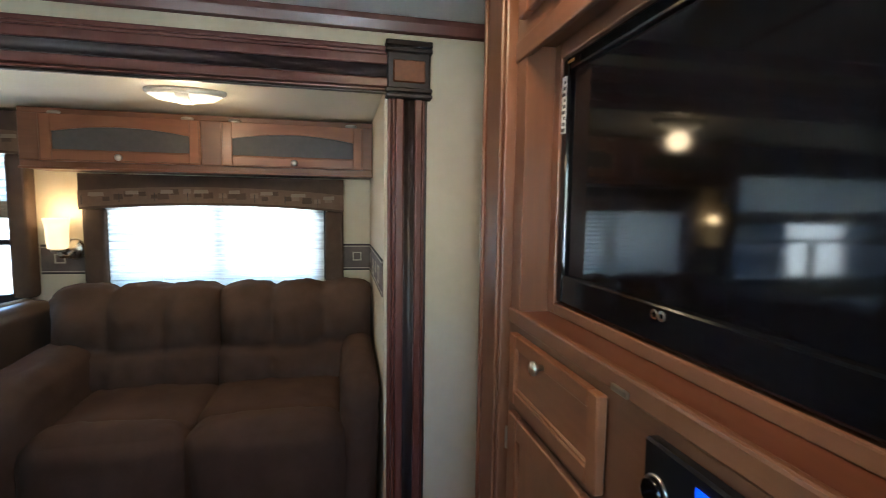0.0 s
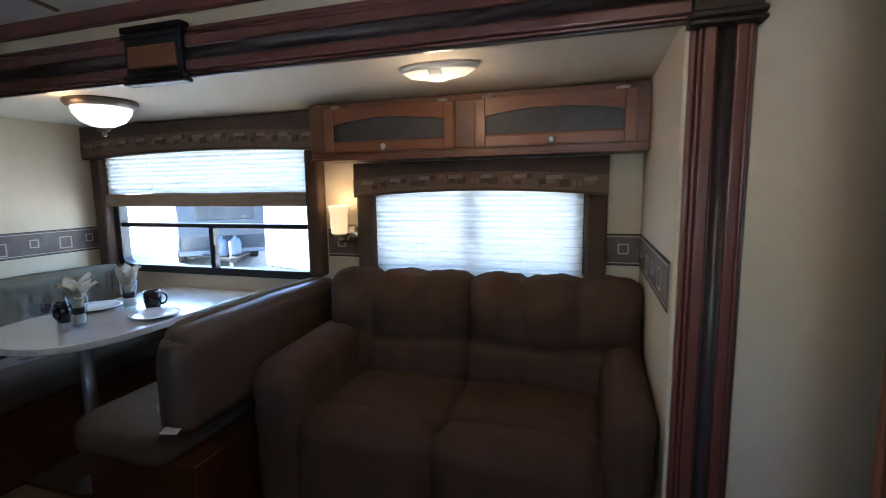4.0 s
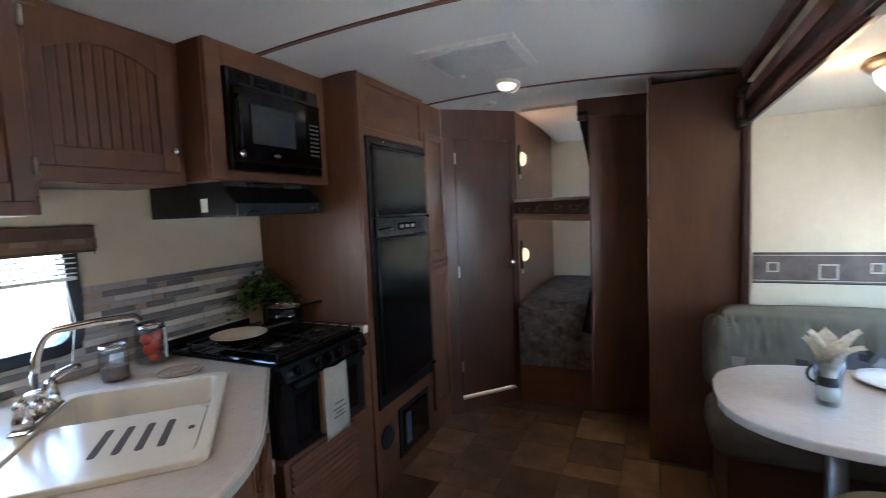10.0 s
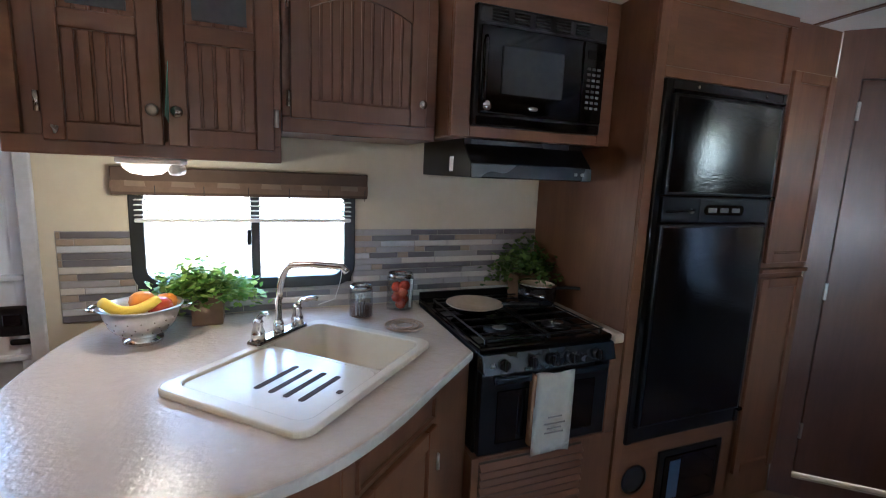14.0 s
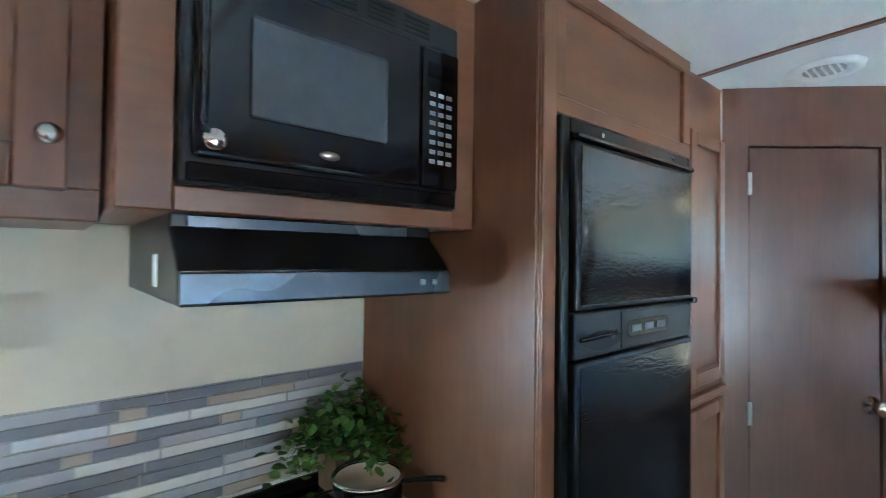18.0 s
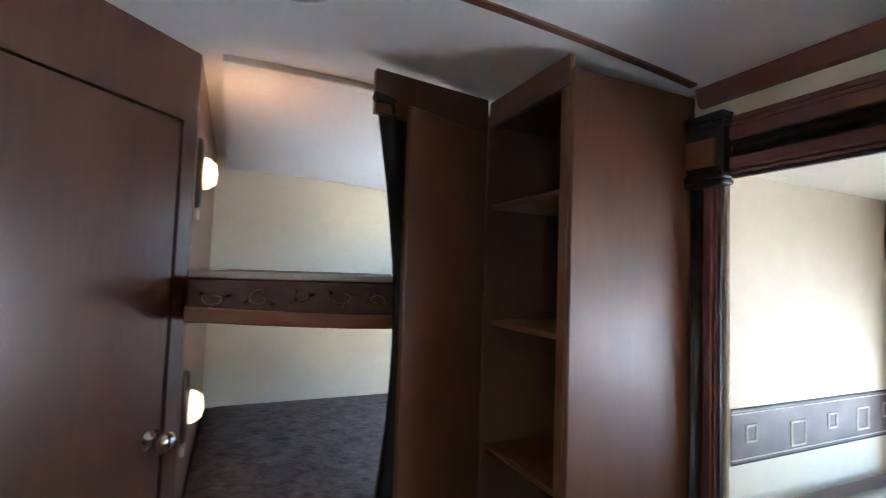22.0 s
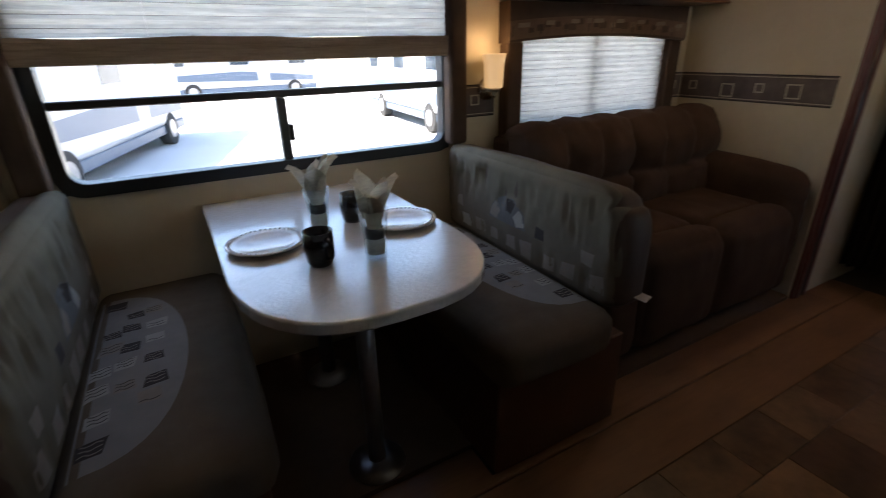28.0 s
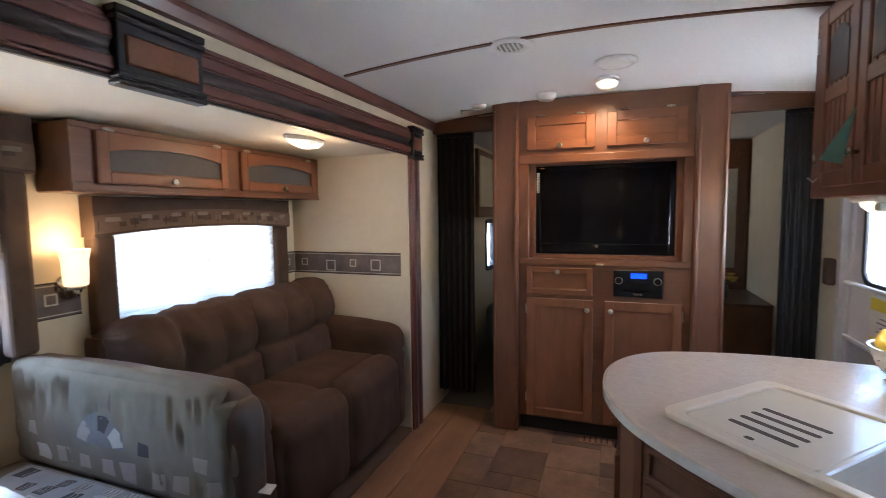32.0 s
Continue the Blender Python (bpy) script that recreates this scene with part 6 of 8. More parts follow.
def drape(name, pts, z0, z1, label, waves=9, depth=0.018, pinch=0.0, mat=None):
    """A hanging curtain in soft folds along a line of plan points."""
    t = thing(name, (pts[0][0], pts[0][1], z0), label, "curtain")
    bm = bmesh.new()
    n = waves * 6
    a, b = Vector(pts[0]), Vector(pts[1])
    d = (b - a)
    nor = Vector((-d.y, d.x)).normalized()
    rows = []
    for j in range(13):
        v = j / 12
        row = []
        for i in range(n + 1):
            u = i / n
            k = 1 - pinch * math.sin(math.pi * min(1, v * 1.0)) * 0.5
            p = a + d * (u * k) + nor * depth * math.sin(u * waves * 2 * math.pi + 0.4 * math.sin(v * 5 + u * 3)) * (0.7 + 0.4 * v)
            row.append(bm.verts.new((p.x, p.y, z1 - (z1 - z0) * v)))
        rows.append(row)
    for r0, r1 in zip(rows, rows[1:]):
        for i in range(n):
            bm.faces.new((r0[i], r0[i + 1], r1[i + 1], r1[i])).smooth = True
    part("cloth", bm, mat or curtain_m, t)
    part("rail", rod((a.x, a.y, z1 - 0.002), (b.x, b.y, z1 - 0.002), 0.016, 10), black_satin, t)
    return t


drape("bunk_curtain", [(-3.93, 1.20), (-3.775, 0.80)], 0.62, 2.10, "dark brown curtain gathered beside the bunks", 6, 0.022, 0.5)
drape("bedroom_curtain", [(0.64, 1.68), (0.66, 1.40)], 0.12, 2.06, "black curtain drawn aside in the bedroom doorway", 6, 0.022)
drape("bedroom_curtain", [(0.66, -0.51), (0.64, -0.71)], 0.12, 2.06, "black curtain drawn aside by the entry door", 5, 0.022)


# ---- lamps ----
warm = glowing("lamp_diffuser", (1.0, 0.74, 0.44), 0.075)
warm_soft = glowing("lamp_bowl", (1.0, 0.86, 0.64), 0.12)
sconce_m = glowing("sconce_glass", (1.0, 0.60, 0.26), 0.085)
bunk_lens = glowing("bunk_lamp_glass", (1.0, 0.66, 0.34), 0.07, (0.5, 0.42, 0.3))
bronze = plain("bronze", (0.14, 0.11, 0.09), rough=0.4, metal=0.7)


def lamp_light(x, y, z, watts, colour=(1.0, 0.72, 0.46), r=0.05):
    d = bpy.data.lights.new("bulb", "POINT")
    d.energy, d.color, d.shadow_soft_size = watts, colour, r
    o = new("bulb", d)
    o.location = (x, y, z)


def lamp_spot(x, y, z, watts, aim=(0, 0, -1), wide=150, colour=(1.0, 0.70, 0.43)):
    """The light of a shaded lamp, thrown to one side."""
    s = bpy.data.lights.new("bulb", "SPOT")
    s.energy, s.color, s.shadow_soft_size, s.spot_size, s.spot_blend = watts, colour, 0.05, radians(wide), 0.9
    o = new("bulb", s)
    o.matrix_world = look((x, y, z), (x + aim[0], y + aim[1] + 0.001, z + aim[2]))


def twin_dome(x, y, z, label, length=0.30, width=0.115):
    """An oval twin-lens ceiling light."""
    t = thing("ceiling_light", (x, y, z - 0.05), label, "ceiling light")
    m = Matrix.Translation((x, y, z)) @ Matrix.Diagonal((length / 2, width / 2, 1, 1))
    part("housing", moved(lathe([(0, 0), (1.0, 0), (1.0, -0.012), (0.93, -0.022), (0, -0.022)], (0, 0, 0), 36), m), white_plastic, t)
    for s in (-1, 1):
        bm = lathe([(0, -0.05), (0.35, -0.048), (0.7, -0.040), (0.9, -0.022), (0.9, -0.018)], (0, 0, 0), 36)
        moved(bm, m)
        cut = x + s * 0.026
        bmesh.ops.bisect_plane(bm, geom=bm.verts[:] + bm.edges[:] + bm.faces[:], plane_co=(cut, y, z), plane_no=(-s, 0, 0), clear_outer=True)
        part("lens", bm, warm, t, "frosted glowing lens")
    bm = lathe([(0, -0.054), (0.35, -0.052), (0.7, -0.044), (0.9, -0.026), (0.94, -0.016)], (0, 0, 0), 36)
    moved(bm, m)
    for s in (-1, 1):
        bmesh.ops.bisect_plane(bm, geom=bm.verts[:] + bm.edges[:] + bm.faces[:], plane_co=(x + s * 0.024, y, z), plane_no=(s, 0, 0), clear_outer=True)
    part("bridge", bm, white_plastic, t)
    return t


twin_dome(-0.62, 1.93, SZ, "white twin-lens ceiling light switched on over the sofa")
lamp_spot(-0.70, 1.93, SZ - 0.065, 0.14)
lamp_spot(-0.54, 1.93, SZ - 0.065, 0.14)
lamp_light(-0.62, 1.93, SZ - 0.10, 0.18, (1.0, 0.66, 0.38))

t = thing("ceiling_light", (-2.336, 1.98, 1.72), "bronze-rimmed dome ceiling light glowing over the dinette", "ceiling light")
part("rim", lathe([(0, 0), (0.150, 0), (0.155, -0.012), (0.142, -0.028), (0.124, -0.034), (0, -0.034)], (-2.336, 1.98, SZ), 40), bronze, t)
part("bowl", lathe([(0.126, -0.03), (0.120, -0.06), (0.092, -0.098), (0.046, -0.12), (0, -0.126)], (-2.336, 1.98, SZ), 40), warm_soft, t, "frosted glowing glass bowl")
part("finial", lathe([(0, -0.128), (0.03, -0.132), (0.026, -0.14), (0.009, -0.145), (0.013, -0.155), (0.008, -0.165), (0, -0.167)], (-2.336, 1.98, SZ), 16), bronze, t)
lamp_spot(-2.336, 1.98, SZ - 0.19, 0.22)
lamp_light(-2.336, 1.80, SZ - 0.07, 0.08, (1.0, 0.60, 0.32))


twin_dome(0.14, 0.475, ceil_z(0.475), "white twin-lens ceiling light glowing before the entertainment wall", 0.24, 0.13)
for dx in (-0.055, 0.055):
    lamp_spot(0.14 + dx, 0.475, ceil_z(0.475) - 0.08, 0.6, (0.15, 0.3, -0.9), 160, (1.0, 0.64, 0.35))
twin_dome(-3.21, 0.50, ceil_z(0.50), "white twin-lens ceiling light glowing over the aisle", 0.24, 0.13)
lamp_spot(-3.21, 0.50, ceil_z(0.50) - 0.08, 0.17, (-0.15, 0.1, -1), 115)
for x, y in ((-0.20, 0.43), (-3.46, 0.53)):
    z = ceil_z(y)
    t = thing("ceiling_speaker", (x, y, z - 0.02), "round white ceiling speaker with a pale cover", "speaker", "ceiling speakers")
    part("rim", lathe([(0.085, 0.004), (0.098, 0.002), (0.100, -0.012), (0.092, -0.020), (0.082, -0.020)], (x, y, z), 36), white_plastic, t)
    part("cover", lathe([(0, -0.024), (0.06, -0.023), (0.083, -0.018), (0.083, 0.002), (0, 0.002)], (x, y, z), 36), white_plastic, t)


def puck(x, y):
    z = ceil_z(y)
    t = thing("ceiling_vent", (x, y, z - 0.02), "round white ceiling air vent", "ceiling vent", "round ceiling vents")
    part("ring", lathe([(0.055, -0.004), (0.075, -0.012), (0.10, -0.008), (0.105, 0.004), (0.055, 0.004)], (x, y, z), 32), white_plastic, t)
    part("throat", lathe([(0, -0.001), (0.057, -0.001), (0.057, -0.006), (0, -0.004)], (x, y, z), 24), plain("vent_grey", (0.42, 0.40, 0.36), rough=0.6), t)
    for i in range(5):
        part("slat", box(x - 0.05, x + 0.05, y - 0.042 + i * 0.02, y - 0.036 + i * 0.02, z - 0.011, z - 0.003, 0.001), white_plastic, t)


puck(-3.63, 0.185)
puck(-0.61, 0.86)

z = ceil_z(0.5)
t = thing("roof_vent", (-2.70, 0.50, z - 0.05), "white square roof fan with a grey crank cover", "roof vent")
part("frame", box(-2.94, -2.46, 0.27, 0.74, z - 0.016, z + 0.012, 0.008, 3), white_plastic, t)
part("lid", box(-2.90, -2.50, 0.31, 0.70, z - 0.024, z - 0.014, 0.008, 2), plain("vent_cover", (0.62, 0.63, 0.64), rough=0.4), t)
part("knob", lathe([(0, 0), (0.014, 0), (0.012, -0.014), (0, -0.016)], (-2.86, 0.36, z - 0.023), 16), white_plastic, t)
t = thing("smoke_detector", (0.30, 0.83, ceil_z(0.82) - 0.04), "white round smoke detector on the ceiling", "smoke detector")
part("body", lathe([(0, 0), (0.06, 0), (0.062, -0.012), (0.05, -0.036), (0, -0.038)], (0.30, 0.83, ceil_z(0.82) + 0.002), 28), white_plastic, t)
part("grille", lathe([(0.028, -0.036), (0.042, -0.0365), (0.042, -0.040), (0.028, -0.040)], (0.30, 0.83, ceil_z(0.82)), 20), white_plastic, t)
t = thing("ceiling_antenna_crank", (0.34, 1.27, ceil_z(1.23) - 0.05), "white aerial crank with a wire handle on the ceiling", "crank")
part("base", lathe([(0, 0), (0.05, 0), (0.045, -0.02), (0.02, -0.03), (0, -0.03)], (0.34, 1.27, ceil_z(1.23) + 0.002), 24), white_plastic, t)
part("handle", tube([(0.34, 1.27, ceil_z(1.23) - 0.03), (0.32, 1.34, ceil_z(1.23) - 0.032), (0.31, 1.38, ceil_z(1.23) - 0.034), (0.31, 1.38, ceil_z(1.23) - 0.055)], 0.005, 8), nickel, t)

t = thing("wall_sconce", (-1.40, SY, 1.10), "wall sconce with a glowing cream glass shade on a nickel bracket", "sconce")
part("back_plate", moved(lathe([(0, 0), (0.055, 0), (0.052, 0.012), (0.03, 0.02), (0, 0.022)], (0, 0, 0), 28), facing((-1.365, SY - 0.004, 1.20), (1, 0, 0))), nickel, t)
part("arm", tube([(-1.365, SY - 0.02, 1.19), (-1.37, SY - 0.06, 1.165), (-1.385, SY - 0.09, 1.17), (-1.392, SY - 0.10, 1.20)], 0.009, 10), nickel, t)
part("cup", lathe([(0, 0), (0.028, 0.0), (0.034, 0.018), (0, 0.02)], (-1.392, SY - 0.10, 1.195), 20), nickel, t)
part("shade", lathe([(0.042, 0.0), (0.046, 0.05), (0.047, 0.10), (0.056, 0.15), (0.053, 0.15), (0.043, 0.10), (0.040, 0.003), (0, 0.003)], (-1.392, SY - 0.10, 1.212), 28), sconce_m, t, "glowing cream glass shade")
lamp_light(-1.392, SY - 0.10, 1.385, 0.10, (1.0, 0.62, 0.3), 0.03)

t = thing("under_cabinet_light", (-0.89, -0.34, 1.48), "white light glowing under the kitchen cabinet", "light")
part("housing", box(-0.975, -0.805, -0.40, -0.28, 1.512, 1.53, 0.008, 2), white_plastic, t)
part("lens", moved(lathe([(0, -0.034), (0.6, -0.029), (0.9, -0.014), (0.95, 0.0), (0, 0)], (0, 0, 0), 28), Matrix.Translation((-0.873, -0.34, 1.513)) @ Matrix.Diagonal((0.066, 0.056, 1, 1))), warm, t, "glowing lens")
part("end_cap", box(-0.972, -0.935, -0.39, -0.29, 1.482, 1.513, 0.01, 2), white_plastic, t)
lamp_light(-0.873, -0.34, 1.45, 0.20, (1.0, 0.85, 0.65), 0.03)

for z in (1.865, 1.13):
    x, y = -4.09, WE.y
    t = thing("bunk_lamp", (x, y, z - 0.09), "oval reading lamp glowing on the panelled wall beside the bunk", "lamp", "bunk reading lamps")
    part("back_plate", moved(lathe([(0, 0), (1, 0), (0.95, 0.014), (0.5, 0.02), (0, 0.02)], (0, 0, 0), 28), facing((x, y, z), (-1, 0, 0)) @ Matrix.Diagonal((0.05, 0.115, 1, 1))), bronze, t)
    part("lens", moved(lathe([(0, 0.06), (0.6, 0.055), (0.9, 0.035), (1, 0.015), (0, 0.015)], (0, 0, 0), 24), facing((x, y, z), (-1, 0, 0)) @ Matrix.Diagonal((0.032, 0.055, 1, 1))), bunk_lens, t, "glowing lens")
    part("switch", box(x - 0.012, x + 0.012, y, y + 0.012, z - 0.15, z - 0.12, 0.002), white_plastic, t)
    lamp_spot(x, y + 0.11, z + 0.05, 0.12 if z > 1.5 else 0.06, (-0.6, 0.5, 0.75), 170, (1.0, 0.50, 0.22))


# ---- entry door ----
def entry_door():
    t = tagged(new("door_2"), "white fibreglass entry door, closed, with a rounded window and black lock", "door", "", "structure")
    x0, x1, z0, z1 = KDOOR
    y = KW - 0.03
    wx0, wx1, wz0, wz1 = -0.270, 0.255, 1.125, 1.685
    arch = lambda k, r: [(x0 + k, z0), (x1 - k, z0)] + [(x1 - k - r + r * math.cos(math.radians(a)), z1 - k - r + r * math.sin(math.radians(a))) for a in range(0, 91, 15)] + [(x0 + k + r + r * math.cos(math.radians(a)), z1 - k - r + r * math.sin(math.radians(a))) for a in range(90, 181, 15)]
    part("frame", hoop(arch(-0.018, 0.17), arch(0.03, 0.13), y - 0.02, KW + 0.014, "y", 0.005), nickel_white, t, "pale aluminium door frame")
    part("corner_fill", hoop([(x0, z0)] + [(x1, z0)] + [(x1, z1)] * 7 + [(x0, z1)] * 7, arch(0.002, 0.15), KW - 0.049, KW - 0.002), wall_m, t)
    part("inner_rim", hoop(arch(0.031, 0.13), arch(0.07, 0.10), y - 0.012, y + 0.014, "y", 0.004), door_white, t)
    inner = arch(0.071, 0.10)
    part("leaf", hoop([(x0 + 0.071, 1.09)] * 7 + [(x1 - 0.071, 1.09)] * 7 + inner[2:9] + inner[9:], round_rect(wx0, wx1, wz0, wz1, 0.07), y - 0.02, y + 0.002), door_white, t)
    part("lower_leaf", box(x0 + 0.071, x1 - 0.071, y - 0.02, y + 0.0, z0 + 0.005, 0.80, 0.003), grey_panel, t, "pale grey lower panel")
    part("window_seal", hoop(round_rect(wx0 - 0.028, wx1 + 0.028, wz0 - 0.028, wz1 + 0.028, 0.09), round_rect(wx0, wx1, wz0, wz1, 0.07), y - 0.006, y + 0.012, "y", 0.004), window_black, t, "black rubber window seal")
    g = part("pane", box(wx0, wx1, y - 0.014, y - 0.010, wz0, wz1), glass_m, t)
    g.visible_shadow = False
    part("slider_panel", box(x0 + 0.04, x1 - 0.071, y - 0.016, y + 0.012, 0.805, 1.088, 0.006, 2), door_white, t)
    part("belt_rail", box(x0 + 0.035, x1 - 0.04, y + 0.004, y + 0.030, 1.086, 1.106, 0.006, 2), door_white, t)
    part("belt_rail", box(x0 + 0.035, x1 - 0.04, y + 0.004, y + 0.026, 0.790, 0.812, 0.006, 2), door_white, t)
    card = part("instruction_card", box(-0.24, 0.16, y + 0.0125, y + 0.0138, 0.822, 1.062), white_plastic, t, "white card with yellow bands at top and foot")
    for a, b in ((1.002, 1.060), (0.824, 0.868)):
        part("yellow_band", box(-0.239, 0.159, y + 0.0138, y + 0.0146, a, b), yellow_m, card)
    for k in range(4):
        part("print_bar", box(-0.20, 0.10 - 0.03 * (k % 2), y + 0.0138, y + 0.0144, 0.90 + k * 0.022, 0.906 + k * 0.022), key_m, card)
    l = part("lock", box(-0.405, -0.318, y + 0.012, y + 0.032, 0.885, 0.995, 0.008, 2), black_satin, t, "black lock box")
    part("paddle", box(-0.39, -0.335, y + 0.032, y + 0.040, 0.925, 0.970, 0.004), black_gloss, l)
    part("deadbolt", box(-0.405, -0.345, y + 0.012, y + 0.030, 0.850, 0.872, 0.008, 2), black_satin, t)
    return t


yellow_m = plain("yellow_sticker", (0.75, 0.62, 0.05), rough=0.5)
nickel_white = plain("door_frame_alloy", (0.55, 0.56, 0.57), rough=0.4)
grey_panel = plain("door_lower_grey", (0.40, 0.41, 0.42), rough=0.5)
entry_door()
over = [(0.50 - 0.99 * k / 12, 1.955 + 0.075 * math.sin(math.pi * k / 12) ** 0.7) for k in range(13)]
under = [(0.50 - 0.99 * k / 12, 1.79 + 0.115 * math.sin(math.pi * k / 12) ** 0.45) for k in range(13)]
solo("door_valance", prism(over + under[::-1], KW + 0.016, KW + 0.055, "y", 0.008, 2), valance_m, "dark brown padded arch over the entry door", "valance")
t = thing("switch_plate", (0.54, KW, 1.06), "dark brown fire-extinguisher holder on the wall by the door", "wall box")
part("box", box(0.50, 0.575, KW + 0.001, KW + 0.045, 1.06, 1.21, 0.01, 2), valance_m, t)


# unseen point lamp added for the bathroom's daylight under the door
lamp_light(-4.1, -0.35, 1.9, 2.5, (1.0, 0.95, 0.88))
# hidden white slab added to bounce that light through the gap
setting("bathroom_floor", box(-5.2, -3.56, KW + 0.01, -0.10, 0.0, 0.10), white_plastic, "unseen white slab behind the closed bathroom door, added to bounce light", "floor")


# ---- on the dinette table ----
TZ = 0.838
# blue-grey for the painted shadows of the plates' scalloped rim
rim_shade_m = plain("plate_rim_shade", (0.26, 0.30, 0.35), rough=0.3)
ring_m = plain("napkin_ring", (0.03, 0.03, 0.035), rough=0.5)
plate_m = plain("plate_china", (0.80, 0.80, 0.79), rough=0.12)


def plate(x, y):
    t = thing("dinner_plate", (x, y, TZ), "white dinner plate with a beaded rim on the dinette table", "plate", "table setting")
    part("plate", lathe([(0, 0.004), (0.07, 0.004), (0.085, 0.008), (0.115, 0.018), (0.12, 0.018), (0.118, 0.022), (0.086, 0.013), (0.07, 0.008), (0, 0.008)], (x, y, TZ - 0.003), 48), plate_m, t)
    # grey bars laid on the rim as the scallops' shadows
    for i in range(28):
        a = 2 * math.pi * i / 28
        bar = box(-0.0105, 0.0105, -0.0025, 0.0025, 0, 0.0012)
        part("rim_dash", moved(bar, Matrix.Translation((x, y, TZ)) @ Matrix.Rotation(a, 4, "Z") @ Matrix.Translation((0, -0.100, 0.0118)) @ Matrix.Rotation(-0.28, 4, "X")), rim_shade_m, t)
    bm = bmesh.new()
    for i in range(44):
        a = 2 * math.pi * i / 44
        tmp = bmesh.ops.create_icosphere(bm, subdivisions=1, radius=0.0042)
        bmesh.ops.translate(bm, verts=tmp["verts"], vec=(x + 0.108 * math.cos(a), y + 0.108 * math.sin(a), TZ + 0.0165))
    tagged(part("beading", bm, plate_m, t), kind="stuff")


def mug(x, y, a):
    t = thing("mug", (x, y, TZ), "black ceramic mug on the dinette table", "mug", "table setting")
    part("cup", lathe([(0, 0.0), (0.030, 0.0), (0.036, 0.012), (0.042, 0.05), (0.041, 0.098), (0.038, 0.098), (0.038, 0.05), (0.032, 0.012), (0, 0.008)], (x, y, TZ), 32), mug_m, t)
    d = Vector((math.cos(a), math.sin(a), 0))
    c = Vector((x, y, TZ))
    part("handle", tube([c + d * (0.039 + 0.028 * math.sin(s)) + Vector((0, 0, 0.055 + 0.03 * math.cos(s))) for s in [math.pi * k / 8 for k in range(9)]], 0.005, 8), mug_m, t)


mug_m = plain("mug_black", (0.010, 0.010, 0.010), rough=0.18)
napkin_m = cloth_through("napkin_cream", (0.88, 0.86, 0.78), 0.22)


def napkin_glass(x, y, a, seed):
    t = thing("tumbler", (x, y, TZ), "tall clear glass holding a folded cream napkin in a dark ring", "glass", "table setting")
    part("glass", lathe([(0, 0.0), (0.030, 0.0), (0.031, 0.012), (0.033, 0.06), (0.042, 0.145), (0.0405, 0.145), (0.0315, 0.06), (0.029, 0.016), (0, 0.014)], (x, y, TZ), 36), clear_glass, t)
    rnd = random.Random(seed)
    part("napkin", lathe([(0, 0.014), (0.026, 0.016), (0.029, 0.05), (0.020, 0.066), (0.017, 0.08), (0.024, 0.115), (0.030, 0.14), (0, 0.12)], (x, y, TZ), 14), napkin_m, t)
    part("ring", lathe([(0.024, 0.062), (0.026, 0.062), (0.027, 0.092), (0.024, 0.092)], (x, y, TZ), 20), ring_m, t)
    for i in range(6):
        b = a + i * 2 * math.pi / 6 + rnd.uniform(-0.3, 0.3)
        r, h = rnd.uniform(0.050, 0.090), rnd.uniform(0.19, 0.25)
        e, s = Vector((math.cos(b), math.sin(b), 0)), Vector((-math.sin(b), math.cos(b), 0))
        c = Vector((x, y, TZ))
        bm = bmesh.new()
        rows = []
        for k in range(7):
            f = k / 6
            half = 0.030 * math.sin(math.pi * min(1, 0.35 + 0.65 * f) ** 1.3) + 0.004
            mid = c + e * (0.012 + (r - 0.012) * f ** 1.6) + Vector((0, 0, 0.118 + (h - 0.118) * math.sin(f * 1.45)))
            rows.append([bm.verts.new(mid + s * half * w + e * (-0.014 * (1 - w * w) * (1 - 0.4 * f)) + Vector((0, 0, 0.012 * (1 - abs(w)) * f))) for w in (-1, -0.5, 0, 0.5, 1)])
        for p, q in zip(rows, rows[1:]):
            for w in range(4):
                bm.faces.new((p[w], p[w + 1], q[w + 1], q[w])).smooth = True
        bmesh.ops.solidify(bm, geom=bm.faces[:], thickness=0.0015)
        part("napkin_point", bm, napkin_m, t)


plate(-2.58, 2.02)
plate(-2.14, 1.99)
mug(-2.475, 1.80, -1.25)
mug(-2.275, 2.10, 0.6)
napkin_glass(-2.40, 2.07, 0.2, 1)
napkin_glass(-2.325, 1.76, 0.9, 2)


# ---- on the kitchen counter ----
CZ = 0.922
steel_m = plain("colander_steel", (0.80, 0.79, 0.77), rough=0.34, metal=1.0)
KX, KY = -0.808, -0.478
slim = Matrix.Translation((KX, KY, CZ)) @ Matrix.Diagonal((0.82, 0.82, 1, 1))
t = thing("colander", (KX, KY, CZ), "steel footed colander heaped with fruit on the counter", "colander")
part("bowl", moved(lathe([(0, 0.020), (0.05, 0.022), (0.088, 0.036), (0.116, 0.062), (0.132, 0.094), (0.139, 0.122), (0.151, 0.124), (0.151, 0.128), (0.137, 0.127), (0.128, 0.096), (0.112, 0.066), (0.085, 0.041), (0, 0.027)], (0, 0, 0), 40), slim), steel_m, t)
part("foot", moved(lathe([(0.066, 0.0), (0.072, 0.0), (0.074, 0.012), (0.05, 0.020), (0.048, 0.030)], (0, 0, 0), 32), slim), chrome, t)
for s in (-1, 1):
    part("handle", tube([(KX + s * (0.121 + 0.028 * math.sin(a)), KY + 0.038 * math.cos(a), CZ + 0.123) for a in [math.pi * k / 8 for k in range(9)]], 0.006, 8), chrome, t)
# small dark beads on the bowl, for the shade in its holes
bm = bmesh.new()
